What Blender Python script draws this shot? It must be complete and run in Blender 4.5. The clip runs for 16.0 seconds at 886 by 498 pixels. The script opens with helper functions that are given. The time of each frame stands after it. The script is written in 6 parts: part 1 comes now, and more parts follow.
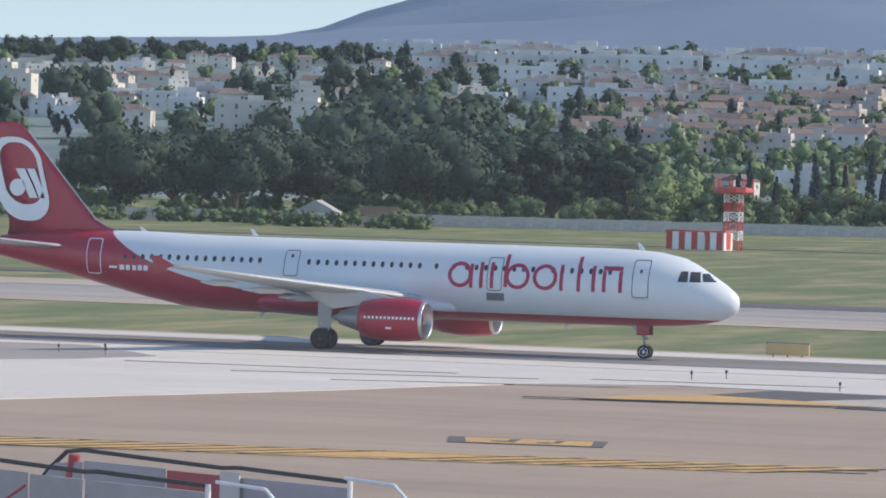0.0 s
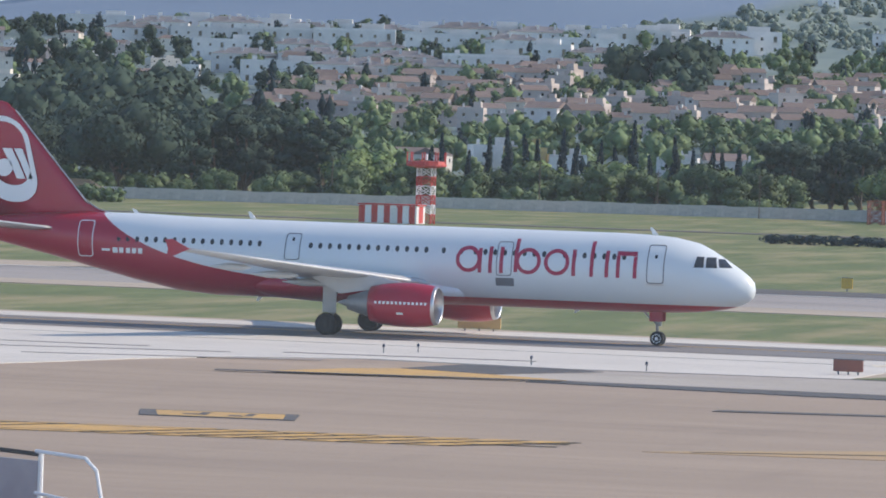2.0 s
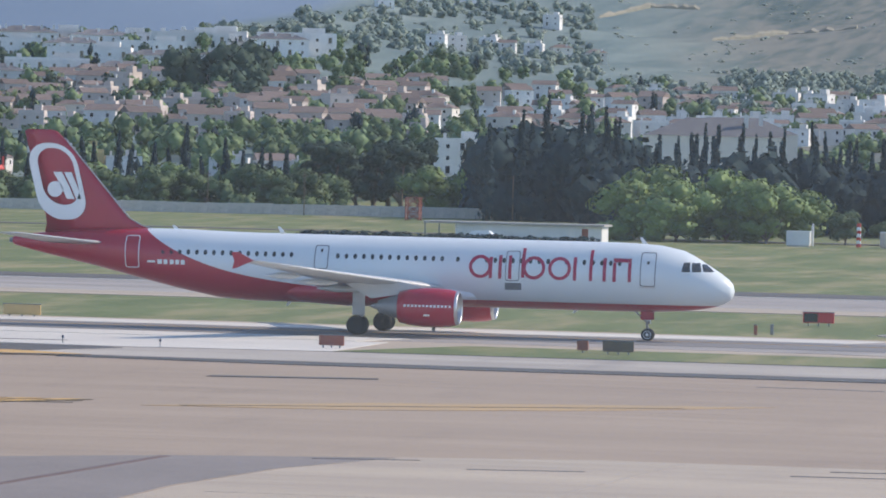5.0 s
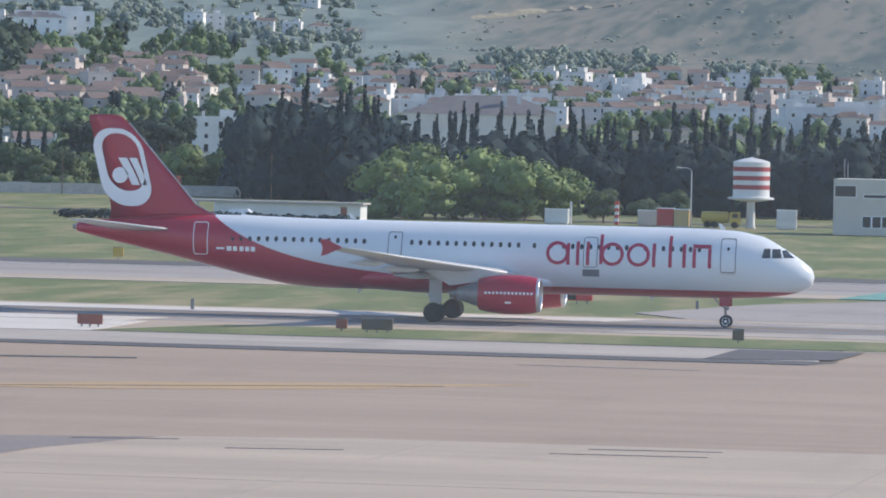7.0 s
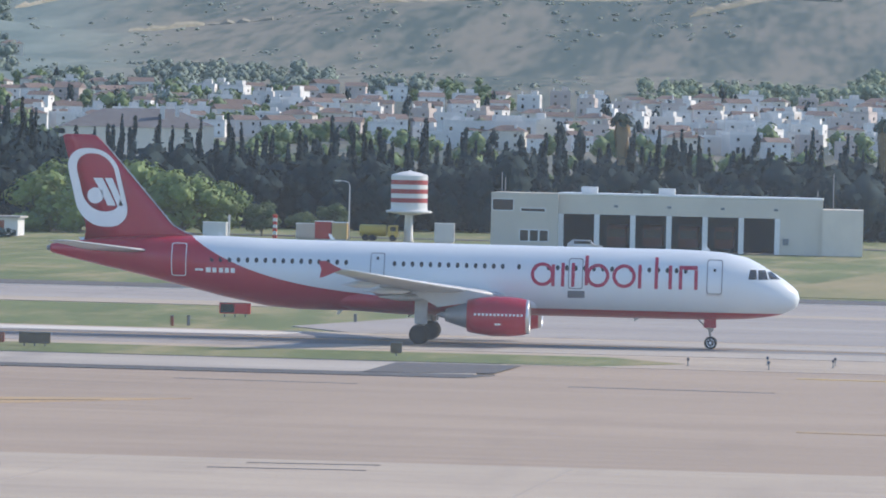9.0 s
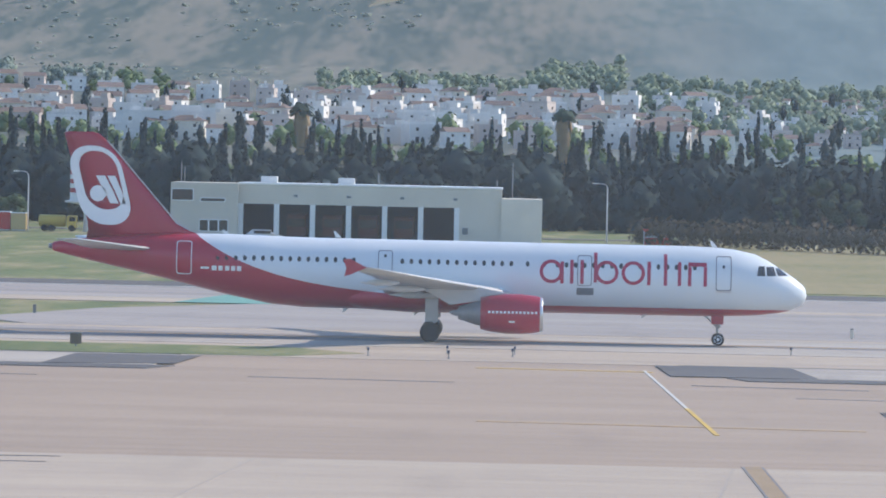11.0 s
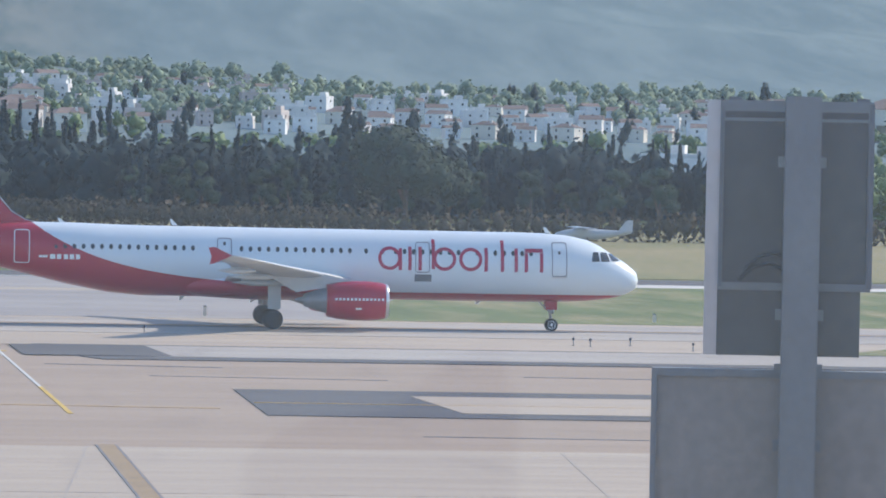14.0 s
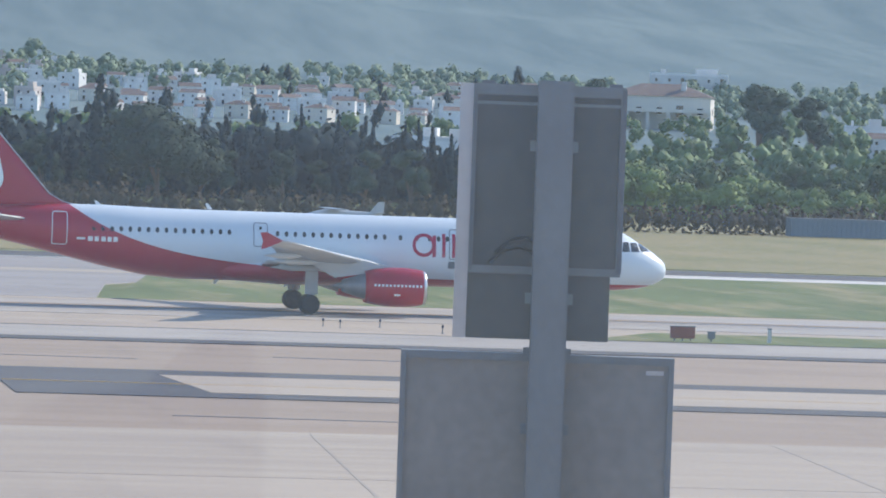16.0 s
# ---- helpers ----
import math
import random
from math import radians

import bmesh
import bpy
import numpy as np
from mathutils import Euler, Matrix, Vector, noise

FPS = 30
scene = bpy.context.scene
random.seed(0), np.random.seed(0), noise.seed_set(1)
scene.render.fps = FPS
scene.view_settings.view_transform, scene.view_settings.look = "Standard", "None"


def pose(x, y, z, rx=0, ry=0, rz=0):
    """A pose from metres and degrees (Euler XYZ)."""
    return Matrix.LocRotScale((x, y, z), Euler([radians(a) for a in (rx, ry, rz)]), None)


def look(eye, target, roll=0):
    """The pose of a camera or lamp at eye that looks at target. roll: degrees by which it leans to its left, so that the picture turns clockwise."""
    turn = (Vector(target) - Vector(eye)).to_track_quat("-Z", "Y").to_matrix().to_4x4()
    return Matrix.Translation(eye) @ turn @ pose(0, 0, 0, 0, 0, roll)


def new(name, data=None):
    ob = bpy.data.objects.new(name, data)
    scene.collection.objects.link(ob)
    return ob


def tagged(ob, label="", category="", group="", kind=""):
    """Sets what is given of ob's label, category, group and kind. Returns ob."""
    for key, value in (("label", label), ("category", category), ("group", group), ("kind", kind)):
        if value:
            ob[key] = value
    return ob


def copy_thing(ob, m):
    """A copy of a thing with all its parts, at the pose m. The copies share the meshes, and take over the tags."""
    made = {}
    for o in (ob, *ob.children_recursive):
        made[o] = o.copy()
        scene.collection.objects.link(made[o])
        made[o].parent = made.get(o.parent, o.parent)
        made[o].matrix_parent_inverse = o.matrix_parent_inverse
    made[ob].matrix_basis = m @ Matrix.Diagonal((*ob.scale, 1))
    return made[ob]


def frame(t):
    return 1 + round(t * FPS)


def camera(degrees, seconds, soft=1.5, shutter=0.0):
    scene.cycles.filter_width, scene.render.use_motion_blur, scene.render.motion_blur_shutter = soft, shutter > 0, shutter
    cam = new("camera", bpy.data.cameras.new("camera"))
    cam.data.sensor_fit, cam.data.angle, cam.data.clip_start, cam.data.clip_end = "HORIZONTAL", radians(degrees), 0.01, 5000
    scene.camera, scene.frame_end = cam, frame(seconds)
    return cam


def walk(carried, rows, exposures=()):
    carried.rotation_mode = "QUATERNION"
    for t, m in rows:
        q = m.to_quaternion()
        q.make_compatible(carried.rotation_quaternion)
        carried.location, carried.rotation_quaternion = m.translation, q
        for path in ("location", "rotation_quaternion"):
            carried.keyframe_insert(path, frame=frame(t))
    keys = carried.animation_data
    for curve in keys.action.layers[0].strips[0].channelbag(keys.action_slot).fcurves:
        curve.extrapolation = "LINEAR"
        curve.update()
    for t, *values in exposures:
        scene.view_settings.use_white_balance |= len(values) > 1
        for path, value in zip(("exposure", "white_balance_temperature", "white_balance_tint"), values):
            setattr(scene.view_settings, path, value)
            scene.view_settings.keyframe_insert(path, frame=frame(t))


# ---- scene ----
# Camera: one long lens at an upper terminal window; it pans with the taxiing airliner and steps back once.
EYE = Vector((0.0, 0.0, 11.0))
STEP_WAY = Vector((-0.309, 0.951, -0.0174))
PATH = [
    (0.0, -19.59, -0.982, 1.51, 43), (0.5, -18.66, -0.946, 1.583, 43), (1.0, -18.072, -0.945, 1.46, 43),
    (1.5, -17.174, -1.029, 1.436, 43), (2.0, -16.119, -1.186, 1.797, 43), (2.1, -15.892, -1.212, 1.818, 43),
    (2.2, -15.664, -1.238, 1.839, 43), (2.3, -15.437, -1.263, 1.861, 41.075), (2.4, -15.209, -1.289, 1.882, 37.225),
    (2.5, -14.982, -1.315, 1.903, 33.375), (2.6, -14.91, -1.292, 1.884, 29.525), (2.7, -14.838, -1.268, 1.865, 25.675),
    (2.8, -14.767, -1.245, 1.847, 21.825), (2.9, -14.695, -1.221, 1.828, 17.975),
    (3.0, -14.623, -1.198, 1.809, 14.125), (3.1, -14.551, -1.202, 1.778, 10.275), (3.2, -14.479, -1.205, 1.746, 6.425),
    (3.3, -14.408, -1.209, 1.715, 2.575), (3.4, -14.336, -1.212, 1.683, 0), (3.5, -14.264, -1.216, 1.652, 0),
    (4.0, -13.139, -1.148, 1.31, 0), (4.5, -12.15, -1.113, 1.419, 0), (4.7, -11.803, -1.089, 1.405, 0),
    (6.8, -8.704, -1.258, 1.107, 0), (7.0, -8.553, -1.274, 1.27, 0), (7.5, -7.632, -1.001, 1.306, 0),
    (8.0, -6.508, -0.902, 1.262, 0), (8.5, -5.609, -0.891, 1.169, 0), (9.0, -4.707, -1.039, 1.341, 0),
    (9.2, -4.293, -1.114, 1.36, 0), (11.3, -0.561, -1.081, 1.31, 0), (11.5, -0.183, -1.105, 1.365, 0),
    (12.0, 0.861, -1.108, 1.413, 0), (12.5, 1.986, -1.106, 1.695, 0), (13.0, 3.202, -1.13, 1.643, 0),
    (13.5, 5.414, -1.172, 1.264, 0), (14.0, 6.189, -1.178, 1.12, 0), (14.5, 6.846, -1.18, 1.208, 0),
    (15.0, 7.483, -1.063, 1.567, 0), (15.5, 8.28, -1.259, 2.208, 0), (16.0, 8.999, -1.319, 2.031, 0),
]


def view(yaw, pitch, roll, ahead):
    a, b = radians(yaw), radians(pitch)
    way = Vector((math.sin(a) * math.cos(b), math.cos(a) * math.cos(b), math.sin(b)))
    eye = EYE + STEP_WAY * ahead
    return look(eye, eye + way * 100, roll)


cam = camera(9.957, 16.0, soft=1.8)
walk(cam, [(t, view(*row)) for t, *row in PATH], exposures=[(0.0, 0.45, 6500, 12), (4.5, 0.52, 6370, 12.5), (7.0, 0.52, 6320, 12.5), (9.0, 0.60, 6240, 12), (12.5, 0.67, 6180, 11.5), (16.0, 0.66, 6050, 9)])

# ---- light: hazy autumn sky, sun behind the scene to the right ----
SUN_AZ, SUN_EL = 62.0, 33.0
world = bpy.data.worlds.new("world")
scene.world = world
world.use_nodes = True
wn = world.node_tree
sky = wn.nodes.new("ShaderNodeTexSky")
sky.sky_type = "NISHITA"
sky.sun_disc = False
sky.sun_elevation = radians(SUN_EL)
sky.sun_rotation = radians(SUN_AZ)
sky.air_density, sky.dust_density, sky.ozone_density = 0.85, 0.15, 2.5
wn.nodes["Background"].inputs["Strength"].default_value = 0.15
wn.links.new(sky.outputs["Color"], wn.nodes["Background"].inputs["Color"])
sun_data = bpy.data.lights.new("sun", "SUN")
sun_data.energy, sun_data.angle, sun_data.color = 3.3, radians(0.6), (1.0, 0.87, 0.70)
sun = new("sun", sun_data)
sa, se = radians(SUN_AZ), radians(SUN_EL)
sun.matrix_world = look(Vector((math.sin(sa) * math.cos(se), math.cos(sa) * math.cos(se), math.sin(se))) * 400, (0, 0, 0))



def sky_backdrop():
    """Plain pale blue sky low in the west, far behind the hills."""
    m = bpy.data.materials.new("pale_blue_sky")
    m.use_nodes = True
    n, ln = m.node_tree.nodes, m.node_tree.links.new
    n.remove(n["Principled BSDF"])
    em, geo, sep, rng, ramp = n.new("ShaderNodeEmission"), n.new("ShaderNodeNewGeometry"), n.new("ShaderNodeSeparateXYZ"), n.new("ShaderNodeMapRange"), n.new("ShaderNodeValToRGB")
    rng.inputs["From Min"].default_value, rng.inputs["From Max"].default_value = 60, 290
    ramp.color_ramp.elements[0].color, ramp.color_ramp.elements[1].color = (0.46, 0.575, 0.62, 1), (0.36, 0.50, 0.59, 1)
    ln(geo.outputs["Position"], sep.inputs[0]), ln(sep.outputs["Z"], rng.inputs["Value"]), ln(rng.outputs["Result"], ramp.inputs["Fac"])
    ln(ramp.outputs["Color"], em.inputs["Color"]), ln(em.outputs[0], n["Material Output"].inputs["Surface"])
    bm = bmesh.new()
    low, high = [], []
    for k in range(23):
        a = radians(-50 + 2 * k)
        low.append(bm.verts.new((4950 * math.sin(a), 4950 * math.cos(a), -60)))
        high.append(bm.verts.new((4950 * math.sin(a), 4950 * math.cos(a), 900)))
    for k in range(22):
        bm.faces.new((low[k], low[k + 1], high[k + 1], high[k]))
    me = bpy.data.meshes.new("backdrop")
    bm.to_mesh(me)
    me.materials.append(m)
    tagged(new("backdrop", me), "plain pale blue sky far behind the hills", "backdrop", kind="structure")


sky_backdrop()


# ---- materials ----
def mat(name, a, b=None, scale=1.0, rough=0.8, metal=0.0, bump=0.0, fine=None, space="Object", stretch=(1, 1, 1), jitter=0.0, spec=0.3, island=0.0, spread=0.14):
    """Two colours mixed by broad and fine noise, in metres; jitter: brightness change from object to object."""
    m = bpy.data.materials.new(name)
    m.use_nodes = True
    nt = m.node_tree
    n, ln = nt.nodes, nt.links.new
    p = n["Principled BSDF"]
    p.inputs["Roughness"].default_value, p.inputs["Metallic"].default_value = rough, metal
    p.inputs["Specular IOR Level"].default_value = spec
    b = b or tuple(c * 0.82 for c in a)
    tc = n.new("ShaderNodeTexCoord")
    geo = n.new("ShaderNodeNewGeometry")
    mp = n.new("ShaderNodeMapping")
    mp.inputs["Scale"].default_value = stretch
    ln(geo.outputs["Position"] if space == "World" else tc.outputs["Object"], mp.inputs["Vector"])
    big, small = n.new("ShaderNodeTexNoise"), n.new("ShaderNodeTexNoise")
    big.inputs["Scale"].default_value, big.inputs["Detail"].default_value = scale, 6
    small.inputs["Scale"].default_value, small.inputs["Detail"].default_value = fine or scale * 9, 3
    ln(mp.outputs["Vector"], big.inputs["Vector"]), ln(mp.outputs["Vector"], small.inputs["Vector"])
    mixf = n.new("ShaderNodeMath")
    mixf.operation = "MULTIPLY_ADD"
    mixf.inputs[1].default_value = 0.45
    half = n.new("ShaderNodeMath")
    half.operation = "MULTIPLY"
    half.inputs[1].default_value = 0.6
    ln(big.outputs["Fac"], half.inputs[0])
    ln(small.outputs["Fac"], mixf.inputs[0]), ln(half.outputs[0], mixf.inputs[2])
    ramp = n.new("ShaderNodeValToRGB")
    ramp.color_ramp.elements[0].position, ramp.color_ramp.elements[1].position = 0.5 - spread, 0.54 + spread
    ramp.color_ramp.elements[0].color, ramp.color_ramp.elements[1].color = (*b, 1), (*a, 1)
    ln(mixf.outputs[0], ramp.inputs["Fac"])
    out = ramp.outputs["Color"]
    if jitter:
        oi = n.new("ShaderNodeObjectInfo")
        hsv = n.new("ShaderNodeHueSaturation")
        r1 = n.new("ShaderNodeMapRange")
        r1.inputs["To Min"].default_value, r1.inputs["To Max"].default_value = 1 - jitter, 1 + jitter
        ln(oi.outputs["Random"], r1.inputs["Value"]), ln(r1.outputs["Result"], hsv.inputs["Value"]), ln(out, hsv.inputs["Color"])
        out = hsv.outputs["Color"]
    if island:
        hs2, r2 = n.new("ShaderNodeHueSaturation"), n.new("ShaderNodeMapRange")
        r2.inputs["To Min"].default_value, r2.inputs["To Max"].default_value = 1 - island, 1 + island
        ln(geo.outputs["Random Per Island"], r2.inputs["Value"]), ln(r2.outputs["Result"], hs2.inputs["Value"]), ln(out, hs2.inputs["Color"])
        out = hs2.outputs["Color"]
    ln(out, p.inputs["Base Color"])
    if bump:
        bp = n.new("ShaderNodeBump")
        bp.inputs["Strength"].default_value, bp.inputs["Distance"].default_value = bump, 0.05
        ln(small.outputs["Fac"], bp.inputs["Height"]), ln(bp.outputs["Normal"], p.inputs["Normal"])
    return m


def livery():
    """White paint over a red belly whose edge sweeps up to the fin."""
    m = mat("fuselage_paint", (0.70, 0.735, 0.74), (0.65, 0.69, 0.70), 0.5, rough=0.28, spec=0.5)
    nt = m.node_tree
    n, ln = nt.nodes, nt.links.new
    p = n["Principled BSDF"]
    white = p.inputs["Base Color"].links[0].from_socket
    tc, sep = n.new("ShaderNodeTexCoord"), n.new("ShaderNodeSeparateXYZ")
    ln(tc.outputs["Object"], sep.inputs[0])

    def op(kind, a, b=None):
        q = n.new("ShaderNodeMath")
        q.operation = kind
        for k, v in enumerate((a, b)):
            if v is None:
                continue
            if isinstance(v, (int, float)):
                q.inputs[k].default_value = v
            else:
                ln(v, q.inputs[k])
        return q.outputs[0]

    u = op("MAXIMUM", op("SUBTRACT", 6.0, sep.outputs["X"]), 0.0)
    edge = op("ADD", op("ADD", op("MULTIPLY", u, 0.055), 2.2), op("MULTIPLY", op("POWER", u, 5.0), 8.3e-7))
    red = op("GREATER_THAN", edge, sep.outputs["Z"])
    mix = n.new("ShaderNodeMix")
    mix.data_type = "RGBA"
    mix.inputs[7].default_value = (0.375, 0.005, 0.033, 1)
    ln(red, mix.inputs[0]), ln(white, mix.inputs[6]), ln(mix.outputs[2], p.inputs["Base Color"])
    return m


def airfield_grass():
    """Green grass broken by long straw-coloured dry patches."""
    m = mat("grass", (0.175, 0.205, 0.09), (0.11, 0.138, 0.06), 0.10, space="World", stretch=(1.6, 0.4, 1), bump=0.4, fine=0.9, rough=0.95, spec=0.1)
    n, ln = m.node_tree.nodes, m.node_tree.links.new
    p = n["Principled BSDF"]
    green = p.inputs["Base Color"].links[0].from_socket
    geo, mp, tex, ramp, mix = n.new("ShaderNodeNewGeometry"), n.new("ShaderNodeMapping"), n.new("ShaderNodeTexNoise"), n.new("ShaderNodeValToRGB"), n.new("ShaderNodeMix")
    mp.inputs["Scale"].default_value = (0.16, 0.035, 1)
    tex.inputs["Scale"].default_value, tex.inputs["Detail"].default_value, tex.inputs["Roughness"].default_value = 1.0, 7, 0.65
    ramp.color_ramp.elements[0].position, ramp.color_ramp.elements[1].position = 0.46, 0.66
    mix.data_type = "RGBA"
    mix.inputs[7].default_value = (0.30, 0.262, 0.145, 1)
    ln(geo.outputs["Position"], mp.inputs["Vector"]), ln(mp.outputs["Vector"], tex.inputs["Vector"]), ln(tex.outputs["Fac"], ramp.inputs["Fac"])
    ln(ramp.outputs["Color"], mix.inputs[0]), ln(green, mix.inputs[6]), ln(mix.outputs[2], p.inputs["Base Color"])
    return m


def worn_paving(name, a, b, stain, scale=0.06, stretch=(0.12, 1.0, 1)):
    """Sun-bleached paving with long rubber and water streaks and scattered stains."""
    m = mat(name, a, b, scale, space="World", stretch=stretch, bump=0.1, fine=0.7, rough=0.9)
    n, ln = m.node_tree.nodes, m.node_tree.links.new
    p = n["Principled BSDF"]
    out = p.inputs["Base Color"].links[0].from_socket
    geo = n.new("ShaderNodeNewGeometry")
    for way, det, lo, hi, colour, amount in (((0.022, 0.13, 1), 5, 0.50, 0.78, stain, 0.42), ((0.22, 0.045, 1), 6, 0.58, 0.80, stain, 0.5), ((0.02, 0.10, 3), 4, 0.54, 0.78, tuple(min(0.8, c * 1.18) for c in a), 0.5)):
        mp, tex, ramp, mix = n.new("ShaderNodeMapping"), n.new("ShaderNodeTexNoise"), n.new("ShaderNodeMapRange"), n.new("ShaderNodeMix")
        mp.inputs["Scale"].default_value = way
        mp.inputs["Location"].default_value = (way[2] * 7.3, det * 3.1, 0)
        tex.inputs["Scale"].default_value, tex.inputs["Detail"].default_value = 1.0, det
        ramp.inputs["From Min"].default_value, ramp.inputs["From Max"].default_value, ramp.inputs["To Max"].default_value = lo, hi, amount
        mix.data_type = "RGBA"
        mix.inputs[7].default_value = (*colour, 1)
        ln(geo.outputs["Position"], mp.inputs["Vector"]), ln(mp.outputs["Vector"], tex.inputs["Vector"]), ln(tex.outputs["Fac"], ramp.inputs["Value"])
        ln(ramp.outputs["Result"], mix.inputs[0]), ln(out, mix.inputs[6])
        out = mix.outputs[2]
    ln(out, p.inputs["Base Color"])
    return m


def open_slope():
    """Dry tan slope under patchy green scrub, greener to the west and thickly wooded to the east; distance haze is
    mixed into the colours.
    """
    m = mat("hill_scrub", (0.225, 0.225, 0.195), (0.11, 0.145, 0.14), 0.020, space="World", stretch=(1, 0.10, 1), fine=0.15, rough=1.0, spec=0.0, spread=0.06)
    n, ln = m.node_tree.nodes, m.node_tree.links.new
    p = n["Principled BSDF"]
    dry = p.inputs["Base Color"].links[0].from_socket
    geo, sep, div = n.new("ShaderNodeNewGeometry"), n.new("ShaderNodeSeparateXYZ"), n.new("ShaderNodeMath")
    div.operation = "DIVIDE"
    ln(geo.outputs["Position"], sep.inputs[0]), ln(sep.outputs["X"], div.inputs[0]), ln(sep.outputs["Y"], div.inputs[1])
    tex = n.new("ShaderNodeTexNoise")
    tex.inputs["Scale"].default_value, tex.inputs["Detail"].default_value, tex.inputs["Roughness"].default_value = 0.045, 7, 0.6
    flat_map = n.new("ShaderNodeMapping")
    flat_map.inputs["Scale"].default_value = (1, 0.11, 1)
    ln(geo.outputs["Position"], flat_map.inputs["Vector"]), ln(flat_map.outputs["Vector"], tex.inputs["Vector"])
    out = dry
    for lo, hi, a, b in ((-0.135, -0.165, (0.23, 0.28, 0.26), (0.15, 0.20, 0.20)), (0.0, 0.05, (0.205, 0.26, 0.26), (0.16, 0.215, 0.225))):
        rng, ramp, mix = n.new("ShaderNodeMapRange"), n.new("ShaderNodeValToRGB"), n.new("ShaderNodeMix")
        rng.inputs["From Min"].default_value, rng.inputs["From Max"].default_value = lo, hi
        ramp.color_ramp.elements[0].position, ramp.color_ramp.elements[1].position = 0.40, 0.62
        ramp.color_ramp.elements[0].color, ramp.color_ramp.elements[1].color = (*b, 1), (*a, 1)
        mix.data_type = "RGBA"
        ln(div.outputs[0], rng.inputs["Value"]), ln(tex.outputs["Fac"], ramp.inputs["Fac"])
        ln(rng.outputs["Result"], mix.inputs[0]), ln(out, mix.inputs[6]), ln(ramp.outputs["Color"], mix.inputs[7])
        out = mix.outputs[2]

    def op(kind, a, b):
        q = n.new("ShaderNodeMath")
        q.operation = kind
        for k, v in enumerate((a, b)):
            if isinstance(v, (int, float)):
                q.inputs[k].default_value = v
            else:
                ln(v, q.inputs[k])
        return q.outputs[0]

    # the far ridge behind the green slope, its distance haze painted as blue-grey
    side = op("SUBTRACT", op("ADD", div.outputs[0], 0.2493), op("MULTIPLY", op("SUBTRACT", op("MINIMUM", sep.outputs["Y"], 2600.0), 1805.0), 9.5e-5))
    hazy_ridge, far, ramp, mix = n.new("ShaderNodeMapRange"), n.new("ShaderNodeMapRange"), n.new("ShaderNodeValToRGB"), n.new("ShaderNodeMix")
    hazy_ridge.inputs["From Min"].default_value, hazy_ridge.inputs["From Max"].default_value = 0.004, -0.004
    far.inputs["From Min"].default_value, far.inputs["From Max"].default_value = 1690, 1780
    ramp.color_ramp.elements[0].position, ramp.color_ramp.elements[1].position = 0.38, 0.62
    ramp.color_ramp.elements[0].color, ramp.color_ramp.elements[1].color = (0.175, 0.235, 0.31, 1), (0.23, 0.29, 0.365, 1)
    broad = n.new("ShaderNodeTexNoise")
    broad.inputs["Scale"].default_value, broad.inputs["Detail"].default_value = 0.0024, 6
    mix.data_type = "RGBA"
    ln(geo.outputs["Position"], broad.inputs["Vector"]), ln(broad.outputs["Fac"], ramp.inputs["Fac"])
    ln(side, hazy_ridge.inputs["Value"]), ln(sep.outputs["Y"], far.inputs["Value"])
    ln(op("MULTIPLY", hazy_ridge.outputs["Result"], far.outputs["Result"]), mix.inputs[0]), ln(out, mix.inputs[6]), ln(ramp.outputs["Color"], mix.inputs[7])
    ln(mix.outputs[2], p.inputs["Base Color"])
    return m


